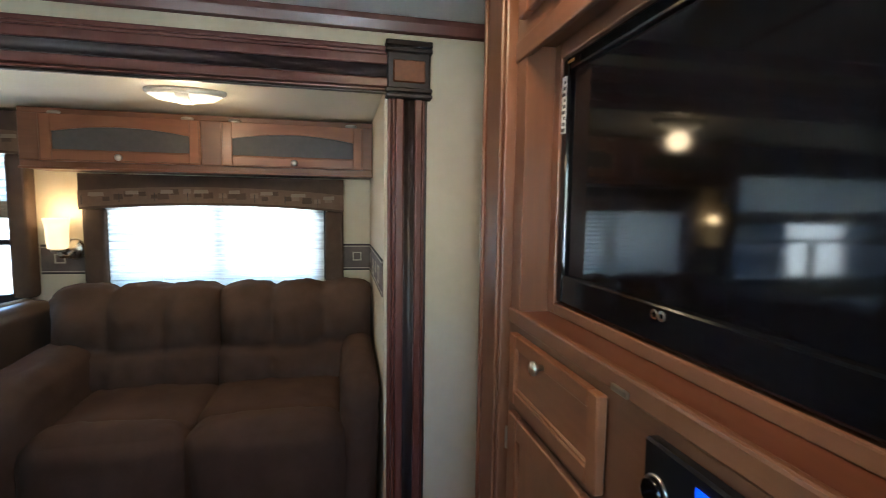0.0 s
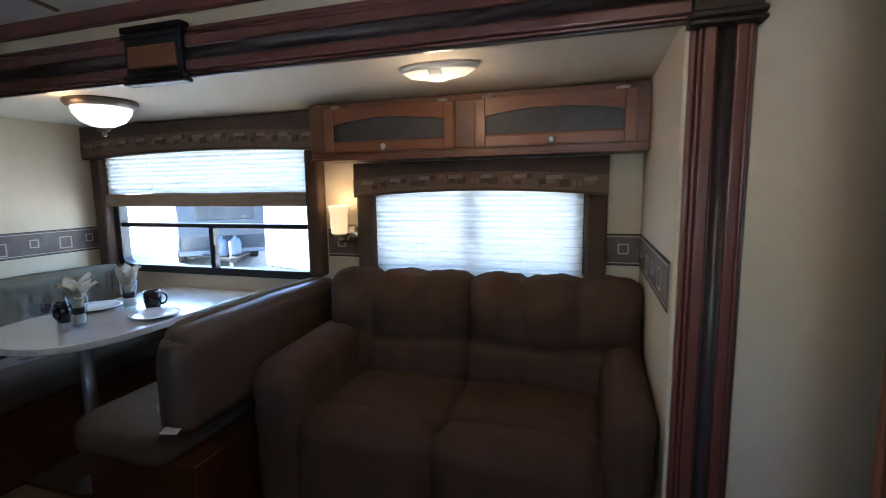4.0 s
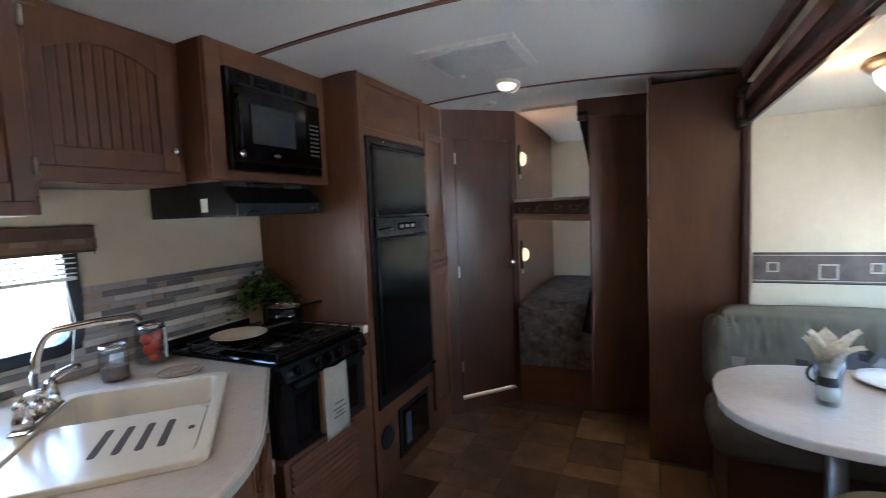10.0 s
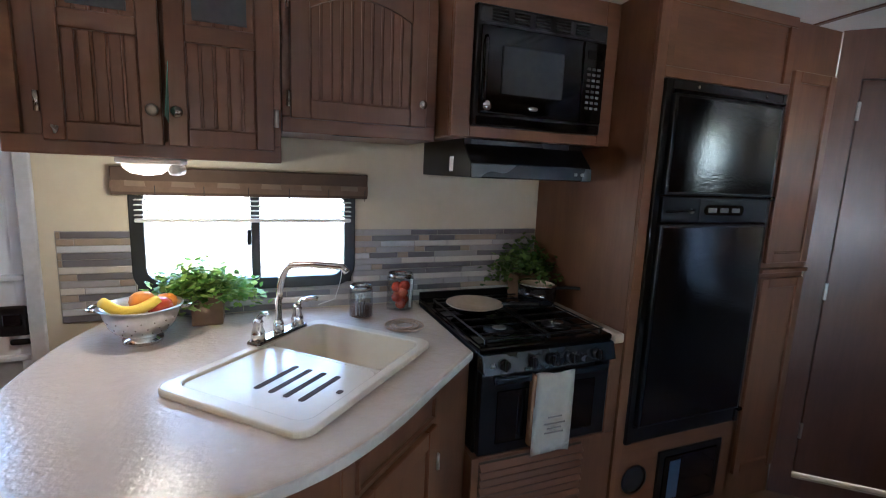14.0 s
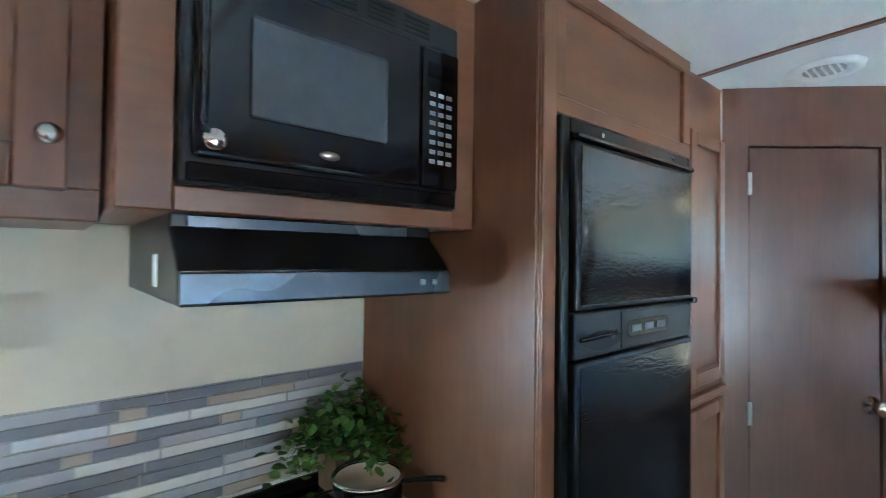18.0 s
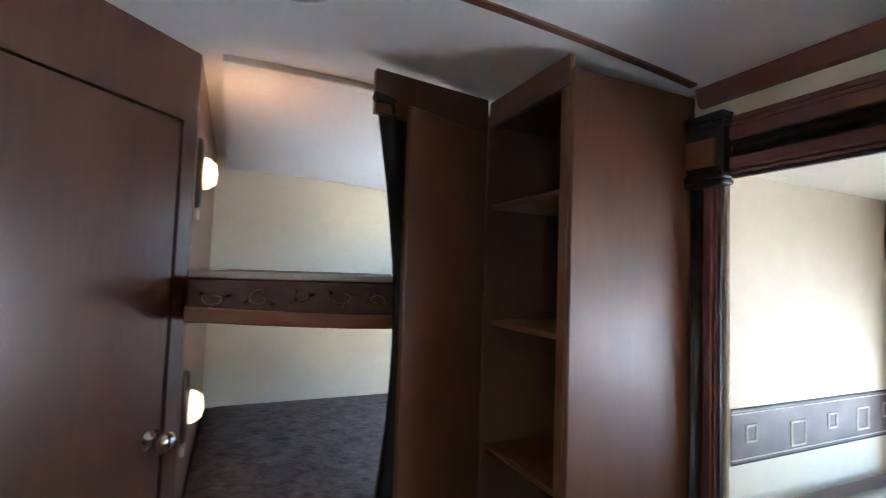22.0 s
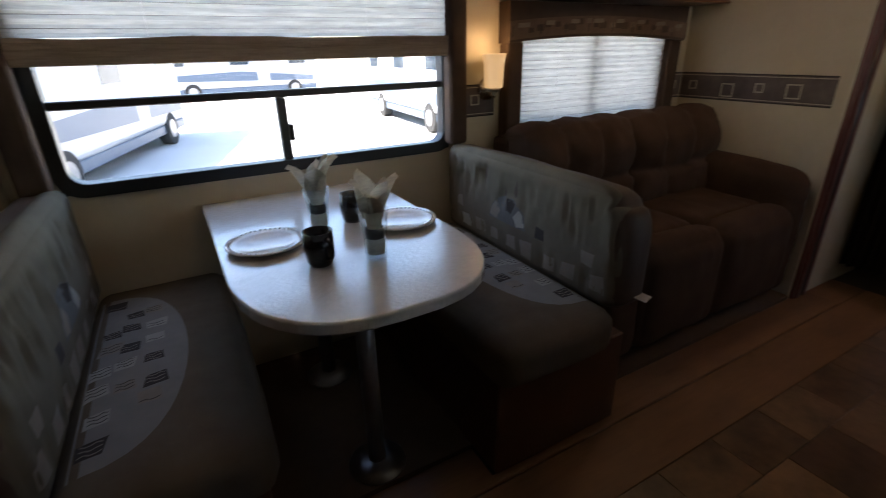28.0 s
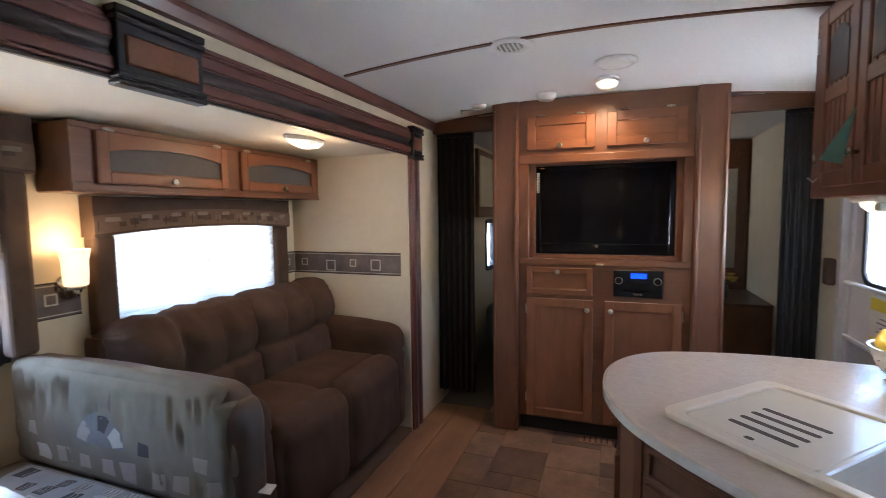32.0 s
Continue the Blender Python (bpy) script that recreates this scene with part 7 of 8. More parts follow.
for j in range(3):
    for i in range(18):
        a = 2 * math.pi * (i + 0.5 * (j % 2)) / 18
        r, h = (0.1005, 0.0475) if j == 0 else (0.1175, 0.0655) if j == 1 else (0.1285, 0.087)
        tmp = bmesh.ops.create_icosphere(bm, subdivisions=1, radius=0.0026)
        bmesh.ops.translate(bm, verts=tmp["verts"], vec=(KX + 0.82 * r * math.cos(a), KY + 0.82 * r * math.sin(a), CZ + h))
tagged(part("perforation", bm, slot_m, t), kind="stuff")


def fruit(name, c, r, mat, label, squash=0.92):
    prof = [(0, -squash * r), (0.5 * r, -0.84 * squash * r), (0.87 * r, -0.45 * r), (r, 0.02 * r), (0.9 * r, 0.48 * r), (0.6 * r, 0.82 * squash * r), (0.22 * r, 0.93 * squash * r), (0, 0.84 * squash * r)]
    solo(name, lathe(prof, c, 22), mat, label, "fruit", "fruit in the colander")


orange_m = plain("orange_peel", (0.75, 0.26, 0.02), rough=0.45, bump=0.4, bscale=320)
apple_m = plain("apple_skin", (0.45, 0.02, 0.02), (0.5, 0.10, 0.03), rough=0.25, scale=12)
banana_m = plain("banana_skin", (0.78, 0.55, 0.06), (0.70, 0.47, 0.05), rough=0.5)
fruit("orange", (KX + 0.004, KY - 0.036, CZ + 0.126), 0.040, orange_m, "ripe orange in the steel colander")
fruit("apple", (KX - 0.058, KY + 0.022, CZ + 0.120), 0.039, apple_m, "shiny red apple in the steel colander")
fruit("apple", (KX - 0.066, KY - 0.046, CZ + 0.119), 0.034, orange_m, "orange-yellow apple in the steel colander")
fruit("orange", (KX + 0.035, KY + 0.024, CZ + 0.092), 0.034, orange_m, "orange at the bottom of the colander")
solo("banana", tube([(KX + 0.098 - 0.155 * s, KY + 0.038 + 0.04 * math.sin(math.pi * s), CZ + 0.150 - 0.024 * math.sin(math.pi * s)) for s in [k / 11 for k in range(12)]], 0.017, 12), banana_m, "yellow banana on top of the fruit", "fruit", "fruit in the colander")


def plant(x, y, z, pot_bm, pot_mat, label, leaf_mats, n, spread, rise, droop, size, seed, pot_name="pot", flat=1.0):
    t = thing("potted_plant", (x, y, z), label, "plant")
    part(pot_name, pot_bm, pot_mat, t)
    rnd = random.Random(seed)
    stems = bmesh.new()
    leaves = [bmesh.new() for _ in leaf_mats]
    base = Vector((x, y, z + rise[0]))
    for i in range(n):
        a = rnd.uniform(0, 2 * math.pi)
        reach = spread * math.sqrt(rnd.random())
        top = rnd.uniform(*rise[1:]) * (1 - 0.45 * reach / spread)
        pts = []
        for k in range(6):
            s = k / 5
            p = base + Vector((math.cos(a), math.sin(a) * flat, 0)) * reach * s + Vector((0, 0, top * math.sin(min(1, s * 1.3) * math.pi / 2) - droop * s * s * reach / spread))
            p += Vector((rnd.uniform(-1, 1), rnd.uniform(-1, 1), rnd.uniform(-1, 1))) * 0.006
            p.y = max(p.y, KW + 0.03)
            pts.append(p)
        for p, q in zip(pts, pts[1:]):
            v = [stems.verts.new(p + Vector((0.0008, 0, 0))), stems.verts.new(p - Vector((0.0008, 0, 0))), stems.verts.new(q)]
            stems.faces.new(v)
        for p in pts[2:]:
            for _ in range(2):
                bm = rnd.choice(leaves)
                c = p + Vector((rnd.uniform(-1, 1), rnd.uniform(-1, 1), rnd.uniform(-0.6, 1))) * size
                c.y = max(c.y, KW + 0.03)
                d = Vector((rnd.uniform(-1, 1), rnd.uniform(-1, 1), rnd.uniform(-0.5, 0.7))).normalized()
                s = d.cross(Vector((rnd.uniform(-0.4, 0.4), rnd.uniform(-0.4, 0.4), 1))).normalized()
                up = s.cross(d)
                l = size * rnd.uniform(0.7, 1.2)
                w = l * 0.42
                vs = [c, c + d * l * 0.35 + s * w + up * 0.1 * l, c + d * l * 0.75 + s * w * 0.75 + up * 0.08 * l, c + d * l, c + d * l * 0.75 - s * w * 0.75 + up * 0.08 * l, c + d * l * 0.35 - s * w + up * 0.1 * l]
                vv = [bm.verts.new(v) for v in vs]
                bm.faces.new((vv[0], vv[1], vv[2], vv[3])).smooth = True
                bm.faces.new((vv[0], vv[3], vv[4], vv[5])).smooth = True
    tagged(part("stems", stems, leaf_mats[0], t), kind="stuff")
    for bm, m in zip(leaves, leaf_mats):
        tagged(part("foliage", bm, m, t), kind="stuff")
    return t


def leaf_mat(name, a):
    m = cloth_through(name, a, 0.35)
    m.node_tree.nodes["Principled BSDF"].inputs["Roughness"].default_value = 0.45
    return m


light_leaf = [leaf_mat("leaf_light", (0.28, 0.44, 0.08)), leaf_mat("leaf_mid", (0.16, 0.32, 0.06)), leaf_mat("leaf_pale", (0.42, 0.55, 0.16))]
dark_leaf = [leaf_mat("leaf_deep", (0.06, 0.14, 0.03)), leaf_mat("leaf_olive", (0.11, 0.19, 0.04)), leaf_mat("leaf_fresh", (0.17, 0.28, 0.06))]
pot_wood = plain("planter_wood", (0.24, 0.15, 0.09), (0.17, 0.10, 0.06), rough=0.7, scale=20)
pot = prism([(-1.045, -0.69), (-0.94, -0.69), (-0.94, -0.59), (-1.045, -0.59)], CZ, CZ + 0.115, "z", 0.004)
plant(-0.975, -0.625, CZ, pot, pot_wood, "leafy light green plant in a square wooden planter under the window", light_leaf, 150, 0.22, (0.10, 0.04, 0.165), 0.08, 0.030, 11, "pot", 0.42)
GZ = 0.960
pot = prism([(-2.445, -0.70), (-2.325, -0.70), (-2.325, -0.60), (-2.445, -0.60)], 0.938, 1.05, "z", 0.004)
plant(-2.385, -0.64, 0.938, pot, pot_wood, "bushy dark green plant in a wooden planter behind the stove", dark_leaf, 125, 0.24, (0.11, 0.06, 0.19), 0.09, 0.029, 12, "pot", 0.75)
cream_enamel = plain("cream_enamel", (0.62, 0.50, 0.40), rough=0.16)
t = thing("saucepan", (-2.345, -0.47, GZ), "black saucepan with a steel rim and cream inside on the stove", "saucepan")
part("body", lathe([(0, 0), (0.078, 0), (0.084, 0.008), (0.086, 0.085), (0.082, 0.085), (0.080, 0.012), (0, 0.010)], (-2.345, -0.47, GZ), 36), black_gloss, t)
part("rim", lathe([(0.080, 0.084), (0.089, 0.083), (0.089, 0.090), (0.080, 0.090)], (-2.345, -0.47, GZ), 36), chrome, t)
part("inside", lathe([(0, 0.070), (0.075, 0.070), (0.0815, 0.0835)], (-2.345, -0.47, GZ), 36), cream_enamel, t)
part("handle", tube([(-2.405, -0.41, GZ + 0.075), (-2.43, -0.385, GZ + 0.082), (-2.462, -0.35, GZ + 0.088), (-2.475, -0.335, GZ + 0.088)], 0.007, 8), black_satin, t)
t = thing("frying_pan", (-2.01, -0.42, GZ), "black frying pan with a cream inside lying on the stove", "frying pan")
part("body", lathe([(0, 0), (0.085, 0), (0.118, 0.030), (0.116, 0.032), (0.083, 0.004), (0, 0.003)], (-2.01, -0.42, GZ), 44), black_gloss, t)
part("inside", lathe([(0, 0.0045), (0.082, 0.0055), (0.1155, 0.0325), (0.119, 0.0325), (0.119, 0.030)], (-2.01, -0.42, GZ), 44), cream_enamel, t, "cream non-stick inside")
part("handle", tube([(-2.115, -0.375, GZ + 0.028), (-2.16, -0.345, GZ + 0.036), (-2.21, -0.315, GZ + 0.042), (-2.245, -0.295, GZ + 0.040)], 0.010, 10), black_satin, t)


def jar(x, y, r, h, label, fill=None, fill_h=0.0, stripes=False):
    t = thing("glass_jar", (x, y, CZ), label, "jar", "jars on the counter")
    part("glass", lathe([(0, 0), (r * 0.92, 0), (r, 0.008), (r, h - 0.02), (r * 0.86, h - 0.008), (r * 0.86, h), (r * 0.82, h), (r * 0.94, h - 0.024), (r * 0.94, 0.01), (0, 0.006)], (x, y, CZ), 32), clear_glass, t)
    part("collar", lathe([(r * 0.87, h - 0.018), (r * 0.92, h - 0.018), (r * 0.92, h), (r * 0.87, h)], (x, y, CZ), 32), chrome, t)
    if fill:
        part("lower_fill", lathe([(0, 0.007), (r * 0.92, 0.008), (r * 0.92, fill_h), (0, fill_h + 0.004)], (x, y, CZ), 24), fill, t)
    return t


brown_fill = plain("coffee_beans", (0.10, 0.05, 0.025), (0.2, 0.11, 0.06), rough=0.6, scale=120, bump=0.8, bscale=120)
j1 = jar(-1.562, -0.56, 0.048, 0.135, "short clear glass jar with a chrome collar and brown contents", brown_fill, 0.05)
for i in range(7):
    part("rib", rod((-1.562 + 0.0495 * math.cos(0.9 + i * 0.12), -0.56 + 0.0495 * math.sin(0.9 + i * 0.12), CZ + 0.02), (-1.562 + 0.0495 * math.cos(0.9 + i * 0.12), -0.56 + 0.0495 * math.sin(0.9 + i * 0.12), CZ + 0.11), 0.0014, 6), chrome, j1)
j2 = jar(-1.745, -0.62, 0.058, 0.165, "clear glass jar with red candies and a twisted striped ribbon")
for i, (dx, dy, dz) in enumerate(((0, 0.01, 0.03), (-0.018, -0.01, 0.045), (0.018, 0.012, 0.062), (-0.006, 0.018, 0.082), (0.012, -0.012, 0.1), (-0.016, 0.012, 0.11))):
    part("candy", lathe([(0, -0.024), (0.017, -0.018), (0.025, 0), (0.017, 0.018), (0, 0.024)], (-1.745 + dx, -0.62 + dy, CZ + dz), 14), apple_m, j2, "red candy")
part("ribbon", tube([(-1.745 - 0.050 * math.sin(0.7 + 0.4 * s), -0.62 + 0.050 * math.cos(0.7 + 0.4 * s), CZ + 0.02 + 0.12 * s) for s in [k / 6 for k in range(7)]], 0.006, 6), plate_m, j2)
t = thing("trivet", (-1.70, -0.42, CZ), "round pale wire trivet on the counter beside the stove", "trivet")
tr_m = plain("trivet_tan", (0.42, 0.30, 0.21), rough=0.5)
for r in (0.075, 0.055, 0.035):
    part("ring", tube([(-1.70 + r * math.cos(a), -0.40 + r * math.sin(a), CZ + 0.005) for a in [2 * math.pi * k / 24 for k in range(25)]], 0.0035, 6), tr_m, t)


# ---- bedroom beyond the entertainment wall ----
t = thing("bed", (1.9, 0.5, 0), "bed with a blue-grey quilt in the front bedroom", "bed")
part("base", box(1.35, 2.95, -0.05, 1.42, 0.0, 0.40, 0.01), wood_y, t)
part("mattress", cushion(1.33, 2.96, -0.08, 1.45, 0.40, 0.62, 0.07, 0.01), plain("mattress_ticking", (0.6, 0.6, 0.58), rough=0.9), t)
part("quilt", cushion(1.28, 2.6, -0.13, 1.50, 0.30, 0.68, 0.09, 0.015, 0.012), plain("quilt_blue", (0.16, 0.19, 0.24), (0.12, 0.14, 0.18), rough=0.9, scale=18, bump=0.4), t)
for a, b in ((-0.739, -0.18),):
    t = thing("wardrobe", (2.6, (a + b) / 2, 0), "brown wooden bedroom wardrobe with a tall mirrored door", "wardrobe", "bedroom wardrobes")
    part("body", box(2.35, 2.99, a, b, 0, 2.12, 0.004), wood_z, t)
    fr = facing((2.35, 0, 0), (0, -1, 0))
    cab_door(t, fr, -b + 0.03, -a - 0.03, 0.85, 2.0, None, 0.06, False, None, 0.075)
    m = part("mirror", moved(box(-b + 0.11, -a - 0.11, 0.94, 1.86, 0.009, 0.012), fr), plain("mirror_silver", (0.85, 0.85, 0.85), rough=0.03, metal=1.0), t, "tall mirror")
    cab_door(t, fr, -b + 0.03, -a - 0.03, 0.12, 0.80, (-(a + b) / 2, 0.7))
t = thing("nightstand", (1.75, -0.55, 0), "dark brown nightstand in the bedroom", "nightstand")
part("body", box(1.55, 2.3, -0.738, -0.25, 0, 0.72, 0.006), wood_z, t)
part("top", box(1.53, 2.31, -0.738, -0.235, 0.72, 0.745, 0.006), bench_base_m, t)
t = thing("flower_vase", (1.75, -0.42, 0.745), "dark vase of yellow flowers on the nightstand", "flowers")
part("vase", lathe([(0, 0), (0.04, 0), (0.055, 0.05), (0.05, 0.10), (0.03, 0.12), (0, 0.12)], (1.75, -0.42, 0.745), 20), plain("vase_green", (0.03, 0.05, 0.03), rough=0.3), t)
rnd = random.Random(4)
for i in range(9):
    c = Vector((1.75 + rnd.uniform(-0.07, 0.07), -0.42 + rnd.uniform(-0.09, 0.09), 0.745 + rnd.uniform(0.14, 0.24)))
    part("bloom", lathe([(0, -0.014), (0.012, -0.008), (0.034, 0.006), (0.03, 0.010), (0.010, 0.0), (0, 0.0)], tuple(c), 10), plain("petal_yellow", (0.70, 0.48, 0.08), rough=0.7) if i == 0 else bpy.data.materials["petal_yellow"], t)
    part("stem", rod((1.75, -0.42, 0.85), c, 0.002, 5), dark_leaf[0], t)
for a, b in ((1.19, SW), (KW, -0.16)):
    y0, y1 = min(a, b), max(a, b)
    setting("doorway_header_" + ("1" if a > 0 else "2"), box(0.60, 0.66, y0 + 0.002, y1 - 0.002, 2.07, ceil_z((a + b) / 2) - 0.004), wood_y, "brown header over the bedroom doorway", "trim")
setting("partition_bedroom", box(0.925, 0.945, -0.16, 1.19, 0, 2.19), wall_m, "cream back of the entertainment wall", "wall")
# unseen fill lamp without a fixture, added to brighten the bedroom
lamp_light(2.0, 0.5, 2.0, 0.10)


slider_window("window_6", BWIN, SW, "small black-framed bedroom window", [], out=1)
t = thing("window_box", (2.1, SW, 1.45), "wood-framed cream padded panel over the bedroom window", "panel")
part("frame", box(1.70, 2.56, SW - 0.035, SW - 0.002, 1.44, 2.10, 0.006, 2), wood_x, t)
part("panel", box(1.74, 2.52, SW - 0.045, SW - 0.034, 1.54, 2.04, 0.005, 2), plain("cream_panel", (0.55, 0.49, 0.36), rough=0.7), t)


# ---- outside ----
asphalt = plain("lot_concrete", (0.54, 0.53, 0.51), (0.46, 0.45, 0.43), rough=0.9, scale=0.8, bump=0.2, bscale=40)
setting("ground", box(-300, 300, -300, 300, -0.95, -0.85), asphalt, "pale sunlit concrete lot", "ground")
rv_white = plain("rv_gelcoat", (0.36, 0.37, 0.39), rough=0.3)
rv_dark = plain("rv_glass", (0.02, 0.03, 0.04), rough=0.1)
rv_stripe = plain("rv_stripe", (0.07, 0.10, 0.15), rough=0.4)
tyre_m = plain("tyre", (0.02, 0.02, 0.02), rough=0.9)


def motorhome(x, y, length, rz, label):
    t = thing("motorhome", (x, y, -0.85), label, "motorhome", "parked motorhomes", rz)
    m = base_of(t)
    part("body", moved(box(-length / 2, length / 2, -1.22, 1.22, 0.55, 3.1, 0.12, 3), m), rv_white, t)
    part("skirt", moved(box(-length / 2 + 0.1, length / 2 - 0.1, -1.18, 1.18, 0.32, 0.56, 0.03), m), rv_stripe, t)
    part("roof", moved(box(-length / 2 + 0.1, length / 2 - 0.1, -1.1, 1.1, 3.09, 3.2, 0.05), m), rv_white, t)
    part("roof_unit", moved(box(-0.5, 0.5, -0.4, 0.4, 3.19, 3.45, 0.08, 2), m), rv_white, t)
    for s in (-1, 1):
        part("stripe", moved(prism([(-length / 2 + 0.3, 1.0), (length / 2 - 0.3, 0.8), (length / 2 - 0.3, 1.05), (0, 1.4), (-length / 2 + 0.3, 1.25)], s * 1.222 - 0.004, s * 1.222 + 0.004, "y"), m), rv_stripe, t)
        for k in range(3):
            c = -length / 2 + 1.2 + k * (length - 2.4) / 2
            part("window", moved(box(c - 0.5, c + 0.5, s * 1.222 - 0.006, s * 1.222 + 0.006, 1.75, 2.4, 0.004), m), rv_dark, t)
        part("entry_door", moved(box(0.9, 1.6, s * 1.222 - 0.008, s * 1.222 + 0.008, 0.7, 2.6, 0.004), m), rv_white, t)
        for c in (-length / 2 + 1.9, length / 2 - 1.5):
            w = part("wheel", moved(rod((c, s * 0.95, 0.42), (c, s * 1.235, 0.42), 0.42, 28), m), tyre_m, t)
            part("rim", moved(rod((c, s * 1.236, 0.42), (c, s * 1.25, 0.42), 0.24, 20), m), leg_m, w)
    part("windscreen", moved(box(length / 2 - 0.02, length / 2 + 0.01, -1.0, 1.0, 1.4, 2.4, 0.006), m), rv_dark, t)
    return t


def travel_trailer(x, y, length, rz, body, label):
    """A towed trailer seen from its hitch end: body, skirt, tongue, gas bottles, jack, wheels."""
    t = thing("travel_trailer", (x, y, -0.85), label, "trailer", "parked trailers", rz)
    m = base_of(t)
    h = length / 2
    part("body", moved(prism([(-h, 0.55), (h - 0.35, 0.55), (h, 1.05), (h - 0.12, 2.3), (h - 0.6, 3.0), (-h, 3.0)], -1.2, 1.2, "y", 0.06, 2), m), body, t)
    part("lower_band", moved(box(-h + 0.05, h - 0.3, -1.215, 1.215, 0.5, 0.95, 0.02), m), rv_stripe, t)
    part("front_window", moved(box(h - 0.11, h - 0.02, -0.75, 0.75, 1.5, 2.15, 0.02), m), rv_dark, t)
    for sd in (-1, 1):
        part("tongue_beam", moved(rod((h - 0.4, sd * 0.62, 0.48), (h + 1.1, sd * 0.06, 0.48), 0.05, 8), m), tyre_m, t)
        part("gas_bottle", moved(lathe([(0, 0), (0.15, 0.0), (0.155, 0.08), (0.155, 0.36), (0.11, 0.45), (0.05, 0.47), (0.05, 0.54), (0, 0.54)], (h + 0.30, sd * 0.18, 0.52), 18), m), rv_stripe, t)
        for c in (-0.35, 0.55):
            w = part("wheel", moved(rod((c, sd * 0.98, 0.36), (c, sd * 1.225, 0.36), 0.36, 24), m), tyre_m, t)
            part("rim", moved(rod((c, sd * 1.226, 0.36), (c, sd * 1.24, 0.36), 0.2, 18), m), leg_m, w)
        part("side_window", moved(box(-0.6, 0.7, sd * 1.203 - 0.006, sd * 1.203 + 0.006, 1.55, 2.2, 0.004), m), rv_dark, t)
    part("coupler", moved(box(h + 1.0, h + 1.3, -0.09, 0.09, 0.42, 0.56, 0.03, 2), m), tyre_m, t)
    part("jack", moved(rod((h + 0.75, 0, 0.0), (h + 0.75, 0, 0.95), 0.04, 10), m), leg_m, t)
    return t


# the three trailers' dark body colours hold the shade of their unlit sides
rv_shaded = plain("trailer_shaded_side", (0.035, 0.045, 0.06), (0.028, 0.036, 0.05), rough=0.35)
travel_trailer(-15.2, 10.6, 7.0, -38, rv_shaded, "travel trailer coloured dark as its shaded side, hitch toward the lot")
travel_trailer(-12.6, 13.4, 7.0, -42, rv_shaded, "travel trailer coloured dark as its shaded side, parked beside its twin")
travel_trailer(-11.2, 17.0, 7.0, -48, rv_stripe, "travel trailer coloured dark blue as its shaded side, at the end of the row")
motorhome(-4.87, 13.25, 9.0, 73, "silver-white motorhome parked across the lot")
motorhome(5.25, 15.5, 8.0, -95, "white motorhome facing the window across the lot")
motorhome(-13.5, 21.0, 9.0, 73, "white motorhome parked behind another on the lot")
motorhome(1.0, 32.0, 9.0, 5, "white motorhome farther off on the lot")
motorhome(13.0, 26.0, 9.0, 80, "white motorhome at the far side of the lot")


# ---- backsplash strips and floor tiles ----
tile_mats = [plain("strip_slate", (0.175, 0.163, 0.172), rough=0.35, scale=14), plain("strip_grey", (0.36, 0.34, 0.34), rough=0.35, scale=14), plain("strip_cream", (0.60, 0.56, 0.50), rough=0.3, scale=14), plain("strip_tan", (0.38, 0.30, 0.22), rough=0.4, scale=14), plain("strip_pale", (0.55, 0.55, 0.56), rough=0.2, scale=14)]
bs = tagged(new("backsplash"), "mosaic backsplash of thin grey, cream and tan strips", "backsplash", "", "structure")
part("grout", join(box(-2.484, KWIN[0], KW, KW + 0.003, 0.923, 1.262), box(KWIN[0], KWIN[1], KW, KW + 0.003, 0.923, KWIN[2]), box(KWIN[1], -0.505, KW, KW + 0.003, 0.923, 1.262)), plain("grout", (0.40, 0.38, 0.34), rough=0.9), bs)
strip_mesh = {}


def strip(x, z, w, h, mat):
    key = (round(w, 3), round(h, 3), mat.name)
    if key not in strip_mesh:
        bm = box(-w / 2, w / 2, 0, 0.005, 0, h, 0.0012)
        me = bpy.data.meshes.new("tile")
        bm.to_mesh(me)
        bm.free()
        me.materials.append(mat)
        strip_mesh[key] = me
    ob = new("tile", strip_mesh[key])
    ob.location = (x, KW + 0.003, z)
    ob.parent = bs


rnd = random.Random(21)
rows = 13
hh = (1.262 - 0.925) / rows
for r in range(rows):
    z = 0.9255 + r * hh
    x = -2.482
    kind = r % 3
    while x < -0.52:
        w = rnd.choice((0.05, 0.13, 0.18, 0.22)) if kind != 1 else rnd.choice((0.16, 0.24, 0.30))
        w = min(w, -0.507 - x)
        mid, top = x + w / 2, z + hh
        hide = x + w > KWIN[0] - 0.004 and x < KWIN[1] + 0.004 and top > KWIN[2] - 0.002
        if hide:
            if x < KWIN[0] - 0.03:
                w2 = KWIN[0] - 0.004 - x
                strip(x + w2 / 2, z, w2 - 0.003, hh - 0.003, rnd.choice(tile_mats))
            x = max(KWIN[1] + 0.004, x + 0.01) if x + w > KWIN[1] else x + w
            if x < KWIN[1]:
                x = KWIN[1] + 0.004
            continue
        m = tile_mats[3] if w < 0.06 else rnd.choice((tile_mats[2], tile_mats[4])) if kind == 1 else rnd.choice((tile_mats[0], tile_mats[1], tile_mats[0], tile_mats[3] if rnd.random() < 0.4 else tile_mats[1]))
        if w > 0.008:
            strip(mid, z, w - 0.003, hh - 0.003, m)
        x += w

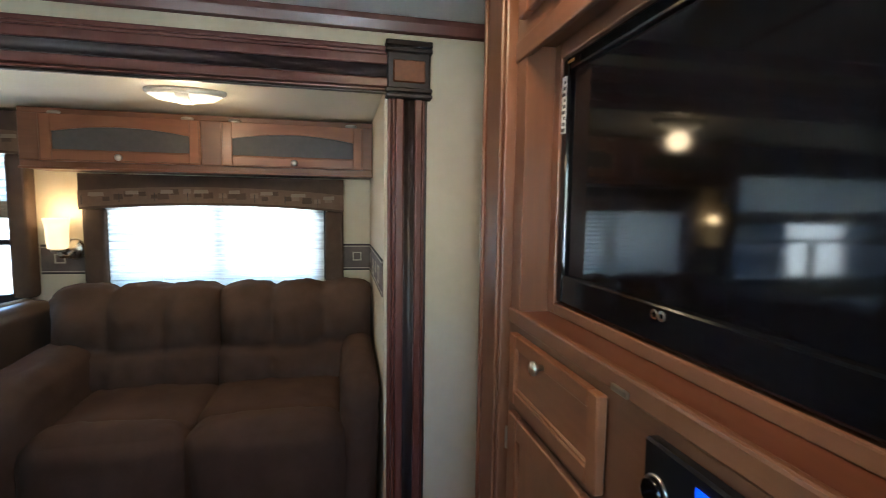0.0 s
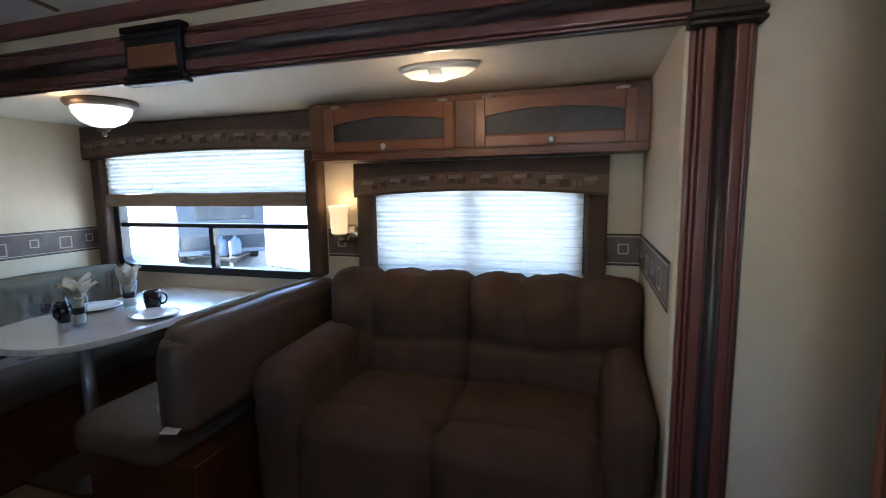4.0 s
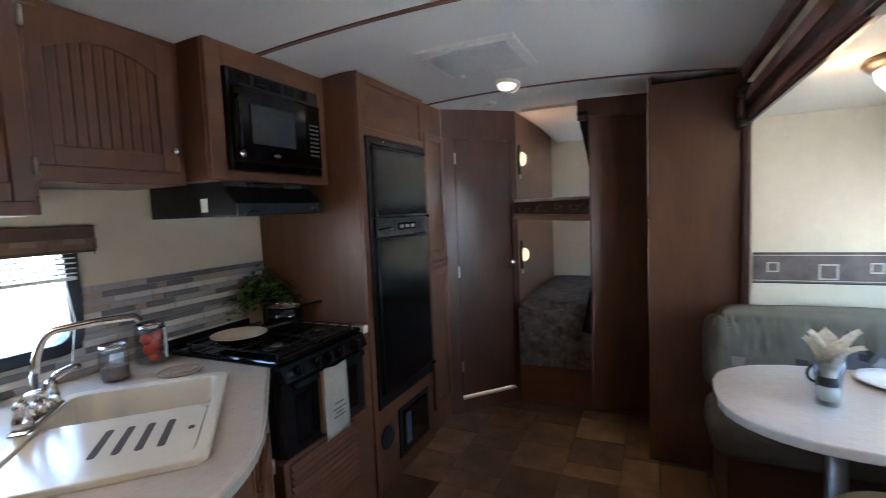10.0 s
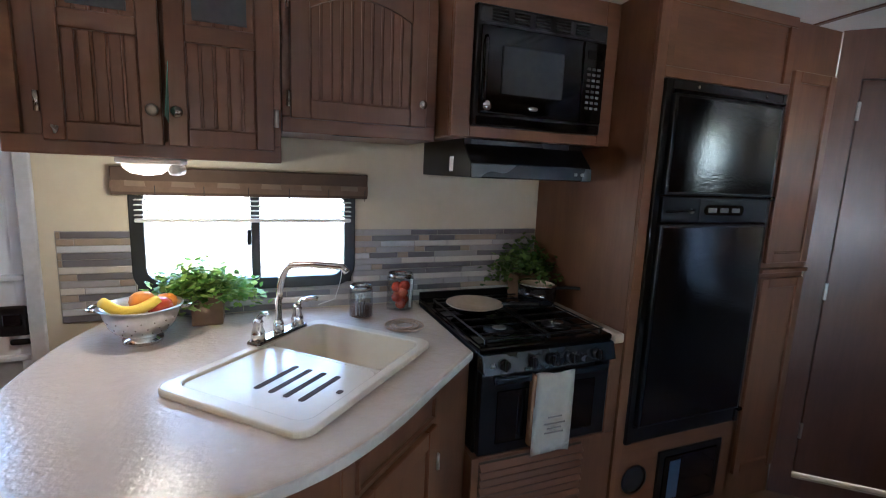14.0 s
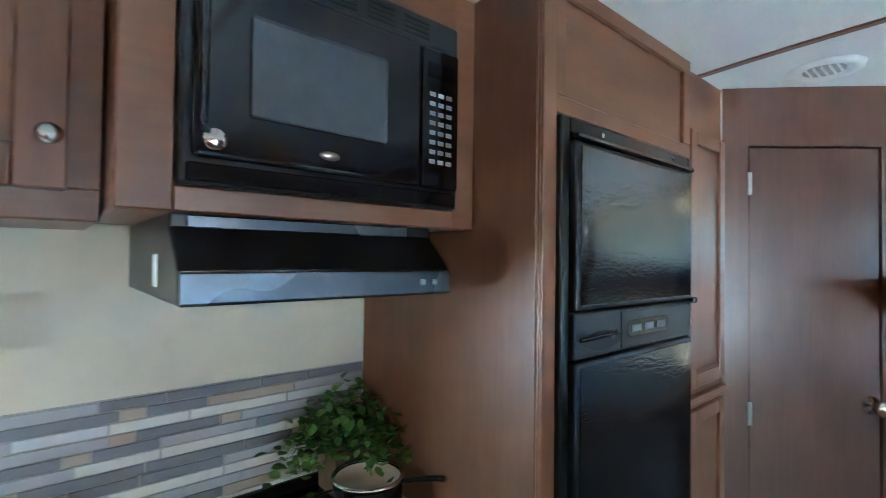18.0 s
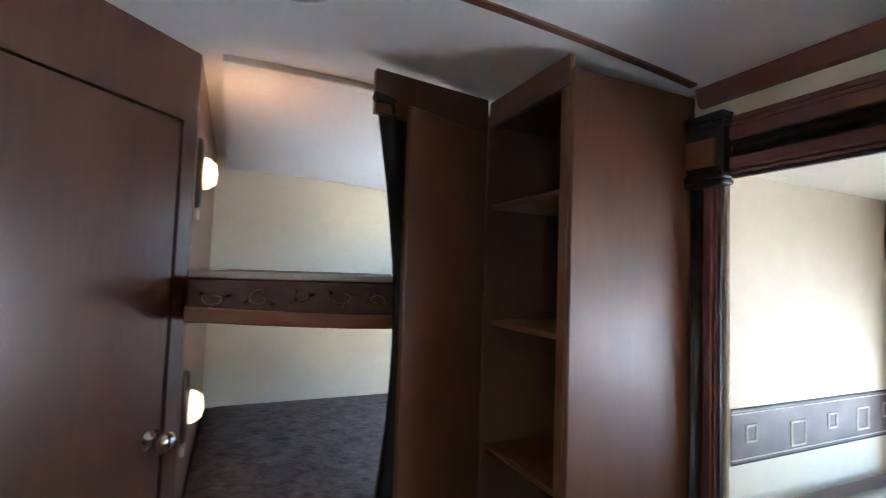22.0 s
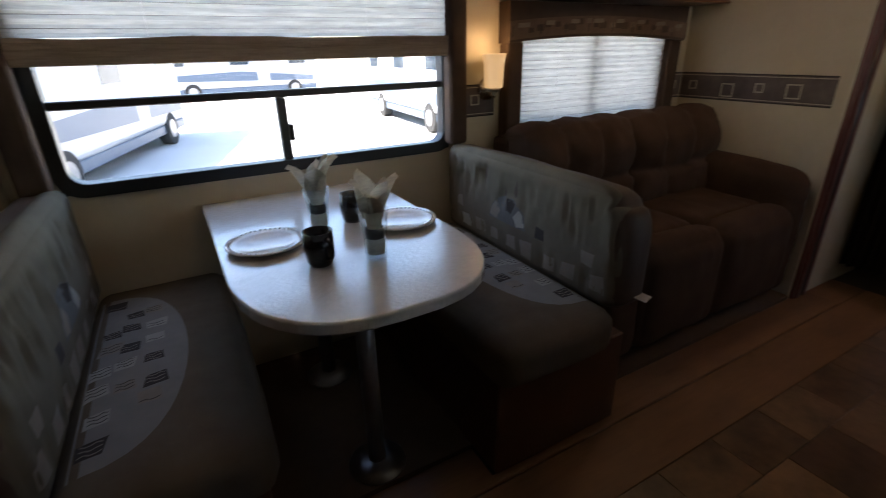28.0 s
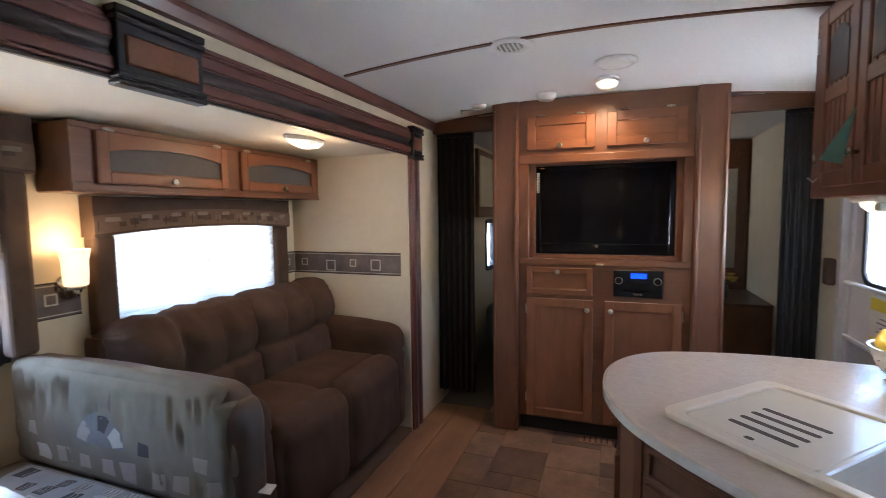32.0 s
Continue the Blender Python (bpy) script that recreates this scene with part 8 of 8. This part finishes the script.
vinyl = bpy.data.materials.new("vinyl_stone")
vinyl.use_nodes = True
vn, vl = vinyl.node_tree.nodes, vinyl.node_tree.links
vp = vn["Principled BSDF"]
info = vn.new("ShaderNodeObjectInfo")
c1 = mixed(vn, vl, (0.115, 0.070, 0.043), (0.290, 0.190, 0.115), info.outputs["Random"])
f1 = ramped(vn, vl, grain(vn, vl, 6, (1, 1, 1), 6, 0.65), 0.32, 0.7)
mm = vn.new("ShaderNodeMix")
mm.data_type, mm.blend_type = "RGBA", "MULTIPLY"
mm.inputs["Factor"].default_value = 1.0
vl.new(c1, mm.inputs["A"])
vl.new(mixed(vn, vl, (0.55, 0.52, 0.50), (1.35, 1.28, 1.22), f1), mm.inputs["B"])
vl.new(mm.outputs["Result"], vp.inputs["Base Color"])
vp.inputs["Roughness"].default_value = 0.32
bumped(vn, vl, vp, grain(vn, vl, 25, (1, 1, 1), 6), 0.25, 0.002)
floor_ob = bpy.data.objects["floor"]
tile_me = {}


def floor_tile(x0, x1, y0, y1):
    key = (round(x1 - x0, 3), round(y1 - y0, 3))
    if key not in tile_me:
        w, d = key
        bm = box(-w / 2 + 0.0012, w / 2 - 0.0012, -d / 2 + 0.0012, d / 2 - 0.0012, 0, 0.006, 0.001)
        me = bpy.data.meshes.new("tile")
        bm.to_mesh(me)
        bm.free()
        me.materials.append(vinyl)
        tile_me[key] = me
    ob = new("tile", tile_me[key])
    ob.location = ((x0 + x1) / 2, (y0 + y1) / 2, -0.006)
    ob.parent = floor_ob


s = 0.305
y = KW
row = 0
while y < 1.28:
    y1 = min(y + s, 1.285)
    x = BX - 0.03 - (s / 2 if row % 2 else 0)
    while x < FRONT:
        x1 = min(x + s, FRONT)
        k = (row * 5 + int(x * 10)) % 7
        if k == 0 and y1 - y > 0.3:
            floor_tile(x, x + s / 2, y, y1)
            floor_tile(x + s / 2, x1, y, y + s / 2)
            floor_tile(x + s / 2, x1, y + s / 2, y1)
        elif x1 - x > 0.02:
            floor_tile(x, x1, y, y1)
        x = x1
    y = y1
    row += 1
runner_m = timber("slide_ramp_wood", (0.30, 0.17, 0.09), (0.22, 0.12, 0.065), "x", 0.5, 0.05)
rn = tagged(new("slide_ramp"), "tan wooden floor strip along the slide-out", "floor strip", "", "structure")
part("board", box(-3.35, 0.66, 1.287, 1.52, -0.006, 0.002, 0.002), runner_m, rn)
part("board", box(-3.28, 0.325, 1.523, 1.70, -0.006, 0.012, 0.004), runner_m, rn)
part("board", box(0.328, 0.66, 1.523, 1.70, -0.006, 0.002, 0.002), runner_m, rn)
t = thing("floor_register", (0.40, 0.45, 0), "tan metal floor heating vent before the entertainment wall", "floor vent")
part("plate", box(0.36, 0.46, 0.28, 0.62, 0.0, 0.006, 0.002), runner_m, t)
# dark bars on the plate give the register's slots their shade
for i in range(9):
    part("slot", box(0.375, 0.445, 0.30 + i * 0.035, 0.312 + i * 0.035, 0.006, 0.0068), slot_m, t)
